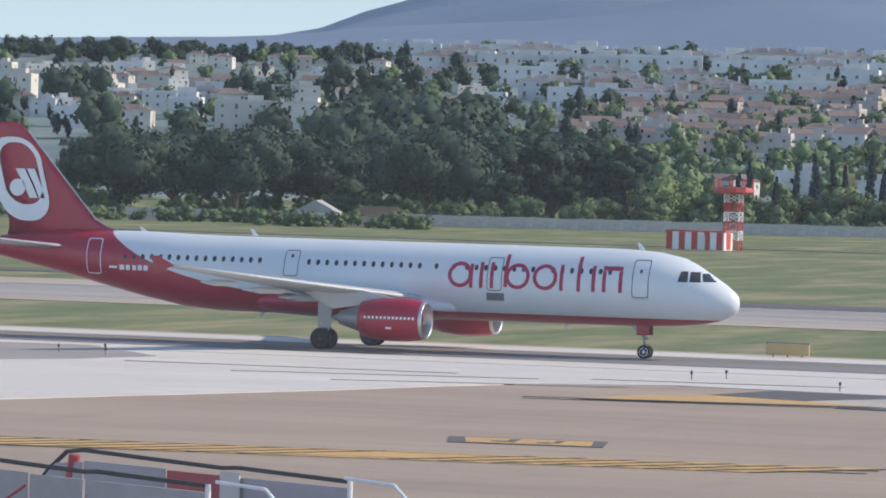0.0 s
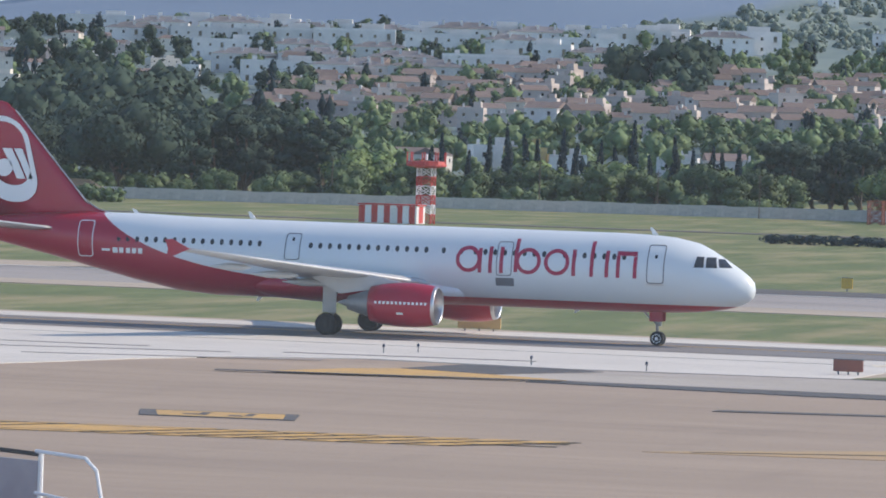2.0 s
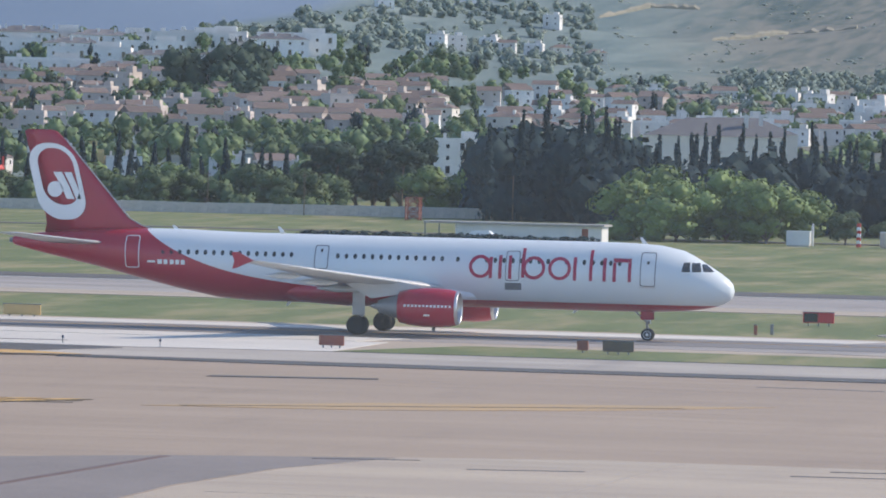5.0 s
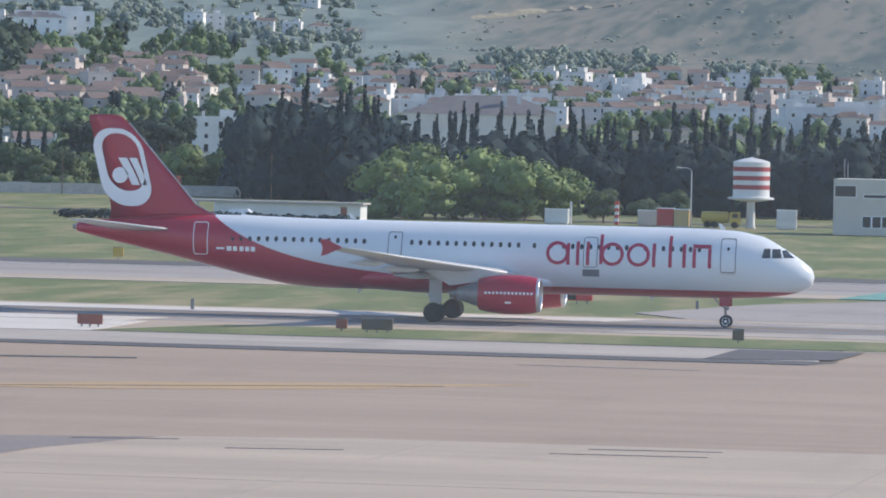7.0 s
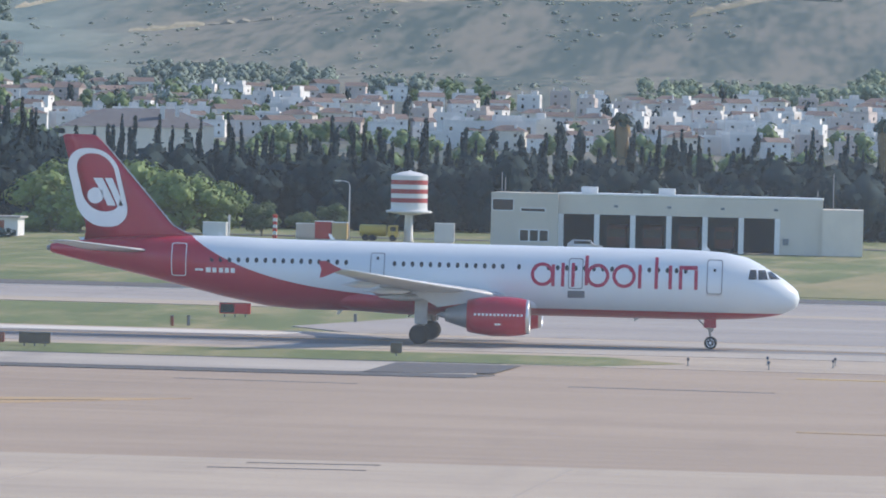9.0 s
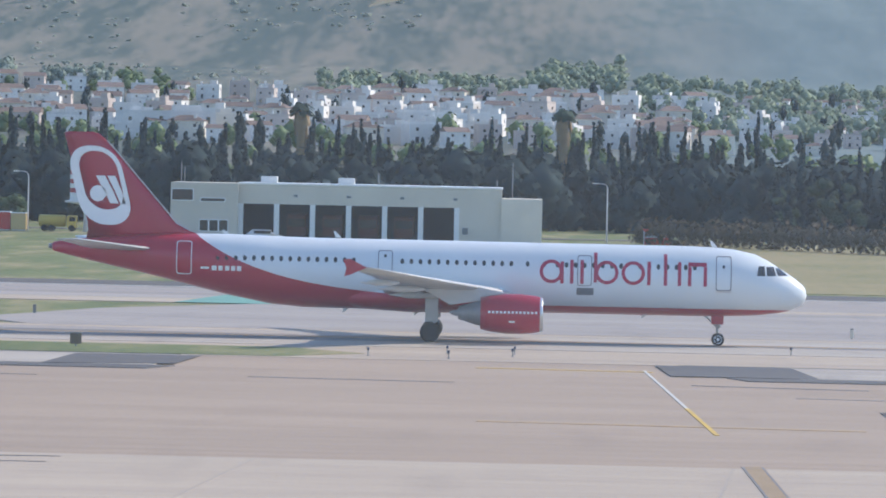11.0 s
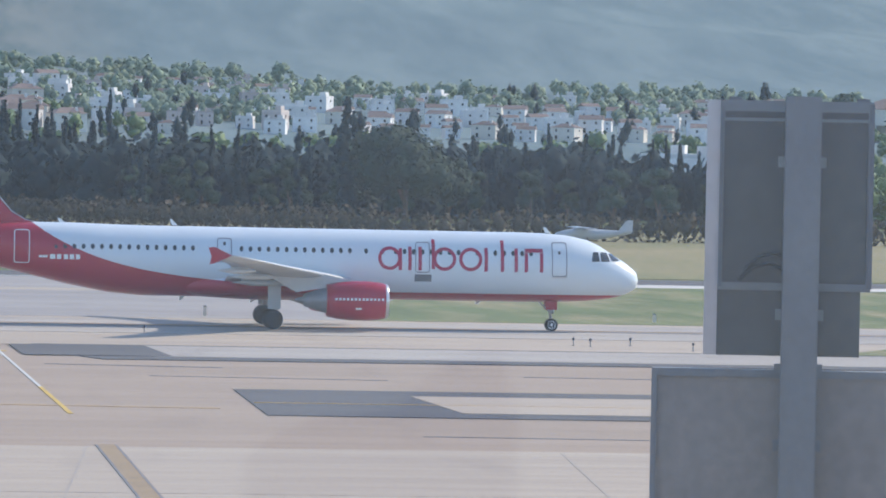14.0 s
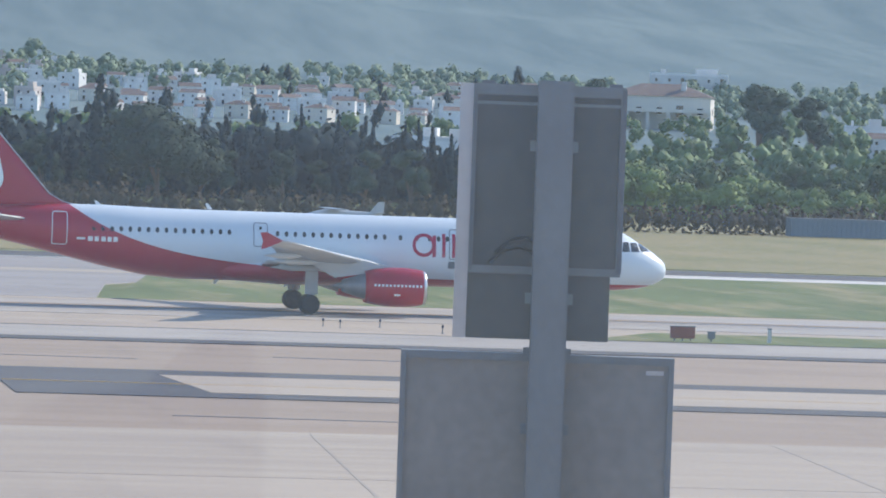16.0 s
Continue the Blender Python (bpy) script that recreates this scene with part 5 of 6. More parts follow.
scatter(BROAD, [(-6.75, 672), (-6.3, 676), (-5.95, 680)], "dark bushes near the fire station", 0.5, 0.62)
scatter(LIME, [(10.85, 690), (11.2, 684), (11.7, 690), (12.2, 686), (12.65, 690), (13.1, 684), (13.6, 690), (12.4, 705), (14.1, 690)], "green bushes at the east end", 0.65, 0.95)
scatter(BROAD, row(10.3, 14.6, 0.33, 730, 14), "dark trees on the bank", 0.8, 1.2)
for az in (0.23, -2.72):
    p = polar(az, 768)
    copy_thing(PALM, pose(p.x, p.y, p.z, 0, 0, az * 40))


# ---- town ----
def house_proto(name, w, d, h, wallmat, roof, label, storeys=2, cols=2, extra=""):
    ob = thing(name, label, name.replace("_", " "), pose(0, -220, -60))
    b = boxed(-w / 2, w / 2, -d / 2, d / 2, -6, h)
    part("wall", b, wallmat, ob)
    rb = bmesh.new()
    if roof == "gable":
        e = 0.35
        loft(rb, [[(-w / 2 - e, -d / 2 - e, h), (-w / 2 - e, d / 2 + e, h), (-w / 2 - e, 0, h + d * 0.22)], [(w / 2 + e, -d / 2 - e, h), (w / 2 + e, d / 2 + e, h), (w / 2 + e, 0, h + d * 0.22)]])
        part("roof", rb, M["tile"], ob, "terracotta tiled roof")
    elif roof == "hip":
        e = 0.35
        loft(rb, [[(-w / 2 - e, -d / 2 - e, h), (w / 2 + e, -d / 2 - e, h), (w / 2 + e, d / 2 + e, h), (-w / 2 - e, d / 2 + e, h)], [(-w * 0.2, -0.1, h + d * 0.2), (w * 0.2, -0.1, h + d * 0.2), (w * 0.2, 0.1, h + d * 0.2), (-w * 0.2, 0.1, h + d * 0.2)]])
        part("roof", rb, M["slate"] if w > 20 else M["tile"], ob, "hipped tiled roof")
        for q in (-0.32, -0.05, 0.22, 0.40) if 20 < w < 25 else (0.2,):
            part("chimney", boxed(w * q, w * q + 0.8, -d * 0.28, -d * 0.2, h - 0.2, h + d * 0.24), M["render_"], ob, "white chimney")
    else:
        for q in ((-w / 2, w / 2, -d / 2, -d / 2 + 0.2), (-w / 2, w / 2, d / 2 - 0.2, d / 2), (-w / 2, -w / 2 + 0.2, -d / 2 + 0.2, d / 2 - 0.2), (w / 2 - 0.2, w / 2, -d / 2 + 0.2, d / 2 - 0.2)):
            box(rb, *q, h, h + 0.8)
        box(rb, -w / 2 + 0.2, w / 2 - 0.2, -d / 2 + 0.2, d / 2 - 0.2, h, h + 0.1, 1)
        ro = part("roof", mesh_of("roof", rb, [wallmat, M["roofgrey"]]), None, ob, "flat roof with a parapet")
        part("stair_house", boxed(w * 0.08, w * 0.36, -d * 0.2, d * 0.25, h + 0.1, h + 2.5), wallmat, ob)
        part("chimney", boxed(-w * 0.36, -w * 0.30, -0.3, 0.3, h + 0.1, h + 2.0), M["render_"], ob)
    sh = h / storeys
    wm = mesh_of("window", box(boxed(-0.42, 0.42, -0.06, 0.02, -0.5, 0.5), -0.55, 0.55, -0.16, 0.02, -0.66, -0.52, 1), [M["glass"], M["render_"]])
    dm = mesh_of("window", box(boxed(-0.55, 0.55, -0.06, 0.02, -0.95, 0.85), -0.9, 0.9, -0.6, 0.02, -1.22, -1.07, 1), [M["glass"], M["roofgrey"]])
    for s in range(storeys):
        for c in range(cols):
            x = -w / 2 + w * (c + 0.5) / cols
            part("window", dm if (s + c) % 3 == 0 else wm, None, ob, "window with a pale sill", m=pose(x, -d / 2, sh * s + sh * 0.55))
    for s in range(storeys - 1, storeys):
        part("window", wm, None, ob, "window with a pale sill", m=pose(w / 2, d * 0.1, sh * s + sh * 0.55, 0, 0, 90))
    if extra == "arcade":
        ab = bmesh.new()
        for c in range(cols + 1):
            box(ab, -w / 2 + w * c / cols - 0.25, -w / 2 + w * c / cols + 0.25, -d / 2 - 2.6, -d / 2 - 2.1, -6, h * 0.5)
        box(ab, -w / 2 - 0.25, w / 2 + 0.25, -d / 2 - 2.65, -d / 2, h * 0.5, h * 0.5 + 0.5)
        part("arcade", ab, wallmat, ob, "pale arcade with a terrace on top")
    return ob


random.seed(21)
H = dict(
    flat=house_proto("house", 10, 8, 6.2, M["render_"], "flat", "white rendered house with a flat roof terrace"),
    gable=house_proto("cottage", 9, 8, 5.8, M["render_"], "gable", "white house with a tiled gable roof"),
    hip=house_proto("bungalow", 11, 9, 5.6, M["cream"], "hip", "cream house with a hipped tile roof"),
    pink=house_proto("terraced_house", 9, 8, 6.0, M["pink"], "gable", "pink brown terraced house with a tiled roof"),
    pinkflat=house_proto("terraced_house", 8, 8, 6.6, M["pink"], "flat", "pink brown house with a roof terrace"),
    ochre=house_proto("house", 8, 7, 6.0, M["ochre"], "flat", "ochre house with a flat roof"),
    block=house_proto("apartment_block", 26, 11, 6.8, M["render_"], "flat", "long white apartment block with roof terraces", 2, 6),
    blockhip=house_proto("apartment_block", 22, 11, 6.2, M["render_"], "hip", "white apartment block with a grey tiled roof", 2, 5),
    beige=house_proto("apartment_block", 20, 12, 10.5, M["cream"], "flat", "beige apartment block with balconies", 3, 4),
    long=house_proto("hall", 27, 18, 12.5, M["cream"], "hip", "large beige hall with a low tiled roof", 1, 4),
    villa=house_proto("villa", 16, 10, 5.0, M["cream"], "hip", "wide villa with an arcade and brown tiled roof", 1, 5, "arcade"),
    white=house_proto("house", 11, 8, 8.5, M["render_"], "flat", "tall white modern house with a stair tower", 3, 3),
)


def settle(kind, az, r, turn=None, s=1.0, dz=0.0):
    p = polar(az, r, dz)
    o = copy_thing(H[kind], Matrix())
    o.matrix_basis = Matrix.Translation(p) @ pose(0, 0, 0, 0, 0, -az + (random.uniform(-25, 25) if turn is None else turn)) @ Matrix.Diagonal((s, s, s, 1))
    o["group"] = "hillside houses"
    return o


def r_for(az, el):
    """Distance at which the hillside shows its ground at that elevation."""
    lo, hi = 905.0, TOWN_R
    for _ in range(30):
        mid = (lo + hi) / 2
        x, y = mid * math.sin(radians(az)), mid * math.cos(radians(az))
        if math.degrees(math.atan2(ground_z(x, y) - 11, mid)) < el:
            lo = mid
        else:
            hi = mid
    return lo


# single houses that stand out
settle("white", -11.12, 950, 12, 0.76, 4.6)
settle("gable", -16.35, 985, 70, 0.72)
settle("gable", -16.6, 990, -15, 0.7)
settle("ochre", -15.35, 985, 10, 0.9)
settle("flat", -15.7, 995, 10, 0.85)
settle("flat", -14.9, 985, 5, 0.7)
settle("flat", -13.7, 980, -5, 0.75), settle("gable", -13.2, 985, 8, 0.8), settle("flat", -12.8, 985, 0, 0.7)
settle("long", -8.25, 985, 3, 1.0), settle("long", -8.05, 1040, 3, 0.95)
settle("block", -4.25, 1330, 10, 0.95), settle("beige", -3.7, 1340, 20, 0.6)
settle("villa", 11.4, 1400, -4, 1.75), settle("flat", 9.0, 1010, 10, 1.0), settle("flat", 8.7, 1015, -10, 1.0), settle("block", 11.7, 1690, 0, 1.0), settle("flat", 13.7, 1240, 5, 1.0), settle("flat", 14.1, 1230, -8, 0.9), settle("gable", 13.9, 1215, 5, 0.8)
# the lower town: rows of pinkish terraces on the west, white houses on the east
for az0, az1, e0, e1, kinds, n, step in ((-18.2, -11.3, 0.25, 0.78, ("pink", "pinkflat", "pink", "hip", "gable", "pink"), 10, 0.40), (-10.8, -5.2, 0.28, 0.72, ("flat", "gable", "hip", "flat", "gable", "pink"), 8, 0.40),
                                        (-5.2, 4.6, 0.20, 0.68, ("flat", "flat", "gable", "hip", "pinkflat", "flat", "gable"), 8, 0.40), (4.6, 10.6, 0.18, 0.52, ("hip", "gable", "flat", "gable"), 6, 0.40)):
    for i in range(n):
        el = e0 + (e1 - e0) * i / max(1, n - 1)
        a = az0 + random.uniform(0, step)
        while a < az1:
            if random.random() < 0.90:
                r = r_for(a, el - 0.12) + random.uniform(-14, 14)
                settle(random.choice(kinds), a, r, None, random.uniform(0.58, 0.9) * (0.8 if a > 2 else 1.0))
            a += step * random.uniform(0.75, 1.2)
# upper west: long white apartment rows
for el, az0, az1, kind in ((0.66, -18.0, -15.6, "blockhip"), (0.78, -18.4, -14.8, "blockhip"), (0.92, -18.6, -13.2, "blockhip"), (1.04, -19.6, -14.2, "blockhip"), (1.13, -20.2, -13.0, "blockhip"), (1.15, -20.0, -12.6, "block")):
    a = az0
    while a < az1:
        if random.random() < 0.93:
            settle(kind if random.random() < 0.75 else "block", a, r_for(a, el - 0.10), random.uniform(-5, 5), random.uniform(0.8, 1.0))
        a += random.uniform(0.72, 1.0)
# far west: beige flats and terraces among trees
for az, el, kind, s in ((-24.5, 0.55, "hip", 1.2), (-24.0, 0.72, "beige", 0.8), (-23.7, 0.75, "block", 0.7), (-23.2, 0.78, "beige", 0.7), (-22.9, 0.82, "flat", 1.1), (-22.6, 0.68, "block", 0.7), (-22.2, 0.52, "pinkflat", 1.1), (-23.3, 0.5, "beige", 0.85), (-24.2, 0.4, "hip", 1.2),
                        (-22.0, 0.65, "pink", 1.2), (-22.3, 0.98, "hip", 0.9), (-21.4, 0.98, "hip", 0.9), (-21.5, 0.6, "pink", 1.1), (-21.0, 0.66, "pink", 1.2), (-20.8, 0.82, "block", 0.8), (-20.5, 0.7, "pinkflat", 1.2), (-20.0, 0.82, "block", 0.75), (-20.3, 0.95, "hip", 0.9), (-19.6, 0.95, "block", 0.7), (-19.3, 0.62, "beige", 0.7)):
    settle(kind, az, r_for(az, el), None, s * 0.62)
    settle(random.choice(("pink", "pinkflat", "hip", "flat")), az + random.uniform(0.22, 0.36), r_for(az, el - 0.05), None, 0.64)
    settle(random.choice(("pink", "gable", "hip")), az - random.uniform(0.15, 0.3), r_for(az, el - 0.12), None, 0.6)
for az, r, k in ((-11.2, 1900, "flat"), (-10.6, 1950, "gable"), (-10.3, 1930, "flat"), (-10.0, 1960, "hip"), (-10.8, 1990, "flat"), (-10.1, 2150, "flat"), (-12.0, 2150, "flat"), (-11.4, 1870, "flat"), (-9.6, 1900, "hip")):
    settle(k, az, r, None, 0.72)
random.seed(77)
for el in (0.34, 0.46, 0.56, 0.66, 0.76, 0.86):
    a = -25.2 + random.uniform(0, 0.3)
    while a < -20.9:
        if random.random() < 0.72:
            settle(random.choice(("beige", "pink", "pinkflat", "hip", "flat", "block")), a, r_for(a, el - 0.1), random.uniform(-14, 14), random.uniform(0.62, 0.85))
        a += random.uniform(0.5, 0.75)
# garden and hillside trees, too many to count
def woods(name, places, material, label, size=(3.0, 6.0), tall=1.0, seed=1, clumps=5, leaves=26):
    rnd = random.Random(seed)
    blobs = []
    for az, r in places:
        p = polar(az, r, -1.6 if r > 1780 else 0.0)
        h = rnd.uniform(*size)
        for _c in range(clumps):
            c = p + Vector((rnd.uniform(-0.3, 0.3) * h, rnd.uniform(-0.3, 0.3) * h, h * tall * rnd.uniform(0.15, 0.8)))
            k = h * rnd.uniform(0.24, 0.42)
            blobs.append((c, (k, k, k * tall)))
    tagged(new(name, foliage(name, blobs, leaves, -0.45, material, seed, 0.8, most=1.3)), label, "woods", kind="stuff")


def spots(n, a0, a1, r0, r1, seed, patchy=0.0):
    rnd = random.Random(seed)
    out = []
    while len(out) < n:
        a, r = rnd.uniform(a0, a1), r0 + (r1 - r0) * rnd.random()
        if patchy and noise.noise(Vector((a * 1.3, r / 240, seed))) < patchy - 0.15 and rnd.random() < 0.9:
            continue
        out.append((a, r))
    return out


woods("garden_trees", spots(110, -24.8, -18.2, 1000, 1740, 15) + spots(480, -18.2, -4, 950, 1740, 5) + spots(70, -4, 4, 950, 1400, 55) + spots(36, 4, 10, 950, 1250, 56) + spots(110, 10, 14.5, 950, 1390, 58), M["leaf"], "green garden trees between the houses", (3.5, 7.5), 1.0, 5)
woods("garden_cypresses", spots(230, -24.8, 10, 950, 1700, 6), M["cypress"], "dark slender garden cypresses", (2.6, 4.2), 2.2, 6, 3)
woods("west_woods", spots(64, -20.9, -18.9, 1040, 1220, 7) + spots(22, -25, -20, 1000, 1600, 27), M["pine"], "dark pine woods in the west town", (8, 12.5), 1.1, 7, 6, 44)
woods("ridge_trees", spots(200, -25, -20.2, 1700, 1790, 17), M["pine"], "row of pines along the ridge", (2.4, 5.4), 1.1, 17, 5, 28)
scatter(BIG, [(-23.22, 1700)], "umbrella pine on the ridge", 0.58, 0.6)
woods("upper_pines", spots(12, -14.25, -13.45, 1370, 1460, 57), M["pine"], "dark pines above the houses", (9, 14), 1.1, 8, 7, 44)
woods("grove_mass", spots(70, -10.8, -9.2, 835, 890, 22), M["cypress"], "dense dark evergreen grove", (8, 13), 1.15, 21, 7, 44)
woods("upper_garden_trees", spots(170, -20.2, -13, 1280, 1745, 81), M["pine"], "dark pines between the apartment rows", (3, 7), 1.1, 81, 5, 28)
woods("terrace_trees", spots(230, -18.4, -10.8, 1000, 1745, 23) + spots(26, -13.4, -12.5, 1040, 1160, 59), M["leaf"], "dark green trees between the terraces", (3, 7.5), 1.0, 23, 5, 28)
woods("verge_bushes", spots(80, -24.8, -19.75, 826, 845, 71) + spots(26, -21.6, -19.7, 806, 818, 72), M["leaf"], "low rough bushes in front of the boundary wall", (1.8, 3.8), 0.8, 71, 4)
woods("fringe_bushes", spots(70, -24.8, -18, 868, 890, 9) + spots(190, -18, -12.6, 868, 930, 29), M["leaf"], "dense bushes behind the boundary wall", (2.6, 5.5), 0.9, 9, 5)
woods("screen_undergrowth", spots(420, -9.6, 10.4, 738, 800, 10), M["cypress"], "dark undergrowth of the cypress screen", (6.5, 10.0), 1.1, 10, 5, 34)
# far slope plants, their distance haze put into the leaf colour
woods("slope_woods", [(a, r) for a, r in spots(620, -14, -9.6, 1740, 2500, 61) if a > -13.9 + 1.1 * (min(r, 2650) - 1860) / 210] + spots(170, -9.3, -7.1, 1560, 1760, 62) + spots(190, -8.2, -6.0, 1700, 1960, 63) + spots(30, -5.6, -4.9, 1740, 1800, 64), M["slopewood"], "slope woods above the town, green paled by painted haze", (2.6, 6.4), 1.0, 11, 5, 26)
woods("slope_trees", spots(170, -2.5, -0.1, 1660, 1800, 65) + spots(120, -0.2, 0.9, 1760, 2050, 66) + spots(360, 1.0, 4.5, 1420, 1850, 67) + spots(200, 4.5, 9.5, 1560, 1760, 68) + spots(260, 8.0, 14.5, 1480, 1720, 69), M["grove"], "olive green trees above the houses, haze mixed into their colour", (2.6, 6.2), 1.0, 31, 5, 24)
woods("hill_scrub", spots(1100, -13, -1.2, 1760, 2900, 12, 0.14), M["scrub"], "green scrub dotted over the slopes, paled by painted haze", (1.6, 4.6), 0.7, 12, 3, 16)


# tan terrace banks and a pale track on the open slope
def earth_bank(pts, h, seed, name="terrace_bank", label="tan earth bank of an old terrace"):
    rnd = random.Random(seed)
    bm = bmesh.new()
    rings = []
    for (a0, q0), (a1, q1) in zip(pts, pts[1:]):
        for k in range(10):
            u = k / 10
            p = polar(a0 + (a1 - a0) * u, q0 + (q1 - q0) * u)
            top = p.z + h * rnd.uniform(0.35, 1.15)
            rings.append([(p.x, p.y - 2, p.z - 12), (p.x, p.y - 1.0, top - 1.2), (p.x, p.y + 3, top), (p.x, p.y + 9, p.z - 12)])
    loft(bm, rings)
    solo(name, bm, M["earth"], label, "earth bank", kind="structure")


for i, (a0, a1, q0, q1) in enumerate(((-8.3, -6.6, 2250, 2330), (-7.7, -5.9, 2650, 2900), (-6.0, -4.4, 2880, 2700), (-5.6, -3.4, 2480, 2520), (-4.6, -2.9, 2760, 2700), (-3.4, -1.7, 2380, 2420), (-2.9, -1.0, 2620, 2700), (-2.0, -0.2, 2250, 2290),
                                      (-1.4, 0.3, 2480, 2560), (-1.0, 1.0, 2860, 2900), (-0.3, 1.3, 2330, 2400), (-2.6, 0.2, 3050, 3120), (-9.6, -8.4, 2400, 2480), (-14.6, -13.0, 3300, 3500), (-17.4, -15.8, 3100, 3900))):
    earth_bank([(a0, q0), ((a0 + a1) / 2, (q0 + q1) / 2 + 30), (a1, q1)], 2.6, 60 + i)
scatter(TALL, [(12.61, 1150), (12.5, 1160), (13.09, 1155), (10.6, 1190)], "tall pines by the villa", 1.15, 1.28)


# ---- airfield buildings ----
def radio_hut():
    ob = thing("radio_hut", "low red and white striped airfield hut", "hut", pose(-198.2, 657, 0))
    part("wall", boxed(-3.8, 3.8, -1.9, 1.9, 0, 2.28), M["white"], ob, "white wall")
    stripe_mesh = mesh_of("stripe", boxed(-0.40, 0.40, -1.93, -1.905, 0.05, 2.25), M["redsteel"])
    for k in range(5):
        part("stripe", stripe_mesh, None, ob, "red painted stripe", m=pose(-3.4 + 1.65 * k, 0, 0))
    part("roof", boxed(-3.95, 3.95, -2.05, 2.05, 2.28, 2.45, bevel=0.03), M["redsteel"], ob, "red roof slab")
    part("door", boxed(0.4, 1.3, -1.97, -1.94, 0.02, 1.95), M["tin"], ob, "pale door")
    part("side_stripe", boxed(3.805, 3.83, -0.9, 0.9, 0.1, 2.2), M["redsteel"], ob)


radio_hut()


def lattice_mast(x, y, h, w, label, platform=True, bands=6, plain=None):
    ob = thing("lattice_mast", label, "mast", pose(x, y, 0))
    for k in range(bands):
        b = bmesh.new()
        z0, z1 = h * k / bands, h * (k + 1) / bands
        for sx in (-1, 1):
            for sy in (-1, 1):
                tube(b, (sx * w / 2, sy * w / 2, z0), (sx * w / 2, sy * w / 2, z1), 0.09, n=6)
        for s in (-1, 1):
            for a, c in (((-w / 2, s * w / 2), (w / 2, s * w / 2)), ((s * w / 2, -w / 2), (s * w / 2, w / 2))):
                tube(b, (*a, z0), (*c, z1), 0.06, n=5)
                tube(b, (*c, z0), (*a, z1), 0.06, n=5)
                tube(b, (*a, z1), (*c, z1), 0.06, n=5)
        part("section", b, plain or (M["white"] if k % 2 else M["redsteel"]), ob, "" if plain else ("white lattice section" if k % 2 else "red lattice section"))
    if platform:
        b = bmesh.new()
        turned(b, [(h - 0.1, 1.4), (h + 0.15, 2.6), (h + 0.3, 2.6), (h + 0.75, 2.4), (h + 0.8, 1.0)], n=16)
        part("platform", b, M["redsteel"], ob, "red round antenna platform")
        for k in range(9):
            a = 2 * math.pi * k / 9
            t = bmesh.new()
            tube(t, (math.cos(a) * 2.5, math.sin(a) * 2.5, h + 0.2), (math.cos(a) * 2.5, math.sin(a) * 2.5, h + 1.9), 0.09, n=6)
            part("aerial", t, M["redsteel"], ob, "upright aerial")
        t = bmesh.new()
        tube(t, (0, 0, h + 0.9), (0, 0, h + 1.7), 0.14, n=6)
        part("top_aerial", t, M["white"], ob)
    return ob


lattice_mast(-195.0, 661, 7.2, 1.9, "red and white lattice mast with an antenna platform")
lattice_mast(-164.5, 800, 3.6, 2.2, "small rusty red lattice frame", False, 3, M["brickbox"])


def water_tower():
    ob = thing("water_tower", "round water tower with red and white bands", "water tower", pose(-58.1, 651, 0))
    b = bmesh.new()
    turned(b, [(-0.2, 0.75), (0.3, 0.6), (3.4, 0.5), (3.6, 0.5)], n=20)
    part("column", b, M["tin"], ob, "white column", True)
    b = bmesh.new()
    turned(b, [(3.4, 0.7), (3.75, 3.0), (3.95, 3.0), (4.05, 2.4), (4.4, 2.35), (4.45, 2.3)], n=28)
    part("gallery", b, M["tin"], ob, "pale flared gallery")
    zs = [4.42 + 0.58 * k for k in range(8)]
    for k, (z0, z1) in enumerate(zip(zs, zs[1:])):
        b = bmesh.new()
        turned(b, [(z0, 2.33), (z0 + 0.03, 2.36), (z1 - 0.03, 2.36), (z1, 2.33)], n=36)
        part("band", b, M["towerred"] if k % 2 else M["tin"], ob, "red band" if k % 2 else "white band", False)
    b = bmesh.new()
    turned(b, [(8.48, 2.4), (8.6, 2.2), (8.9, 1.2), (9.05, 0.3), (9.2, 0.05)], n=28)
    part("lid", b, M["tin"], ob, "shallow metal dome")


water_tower()


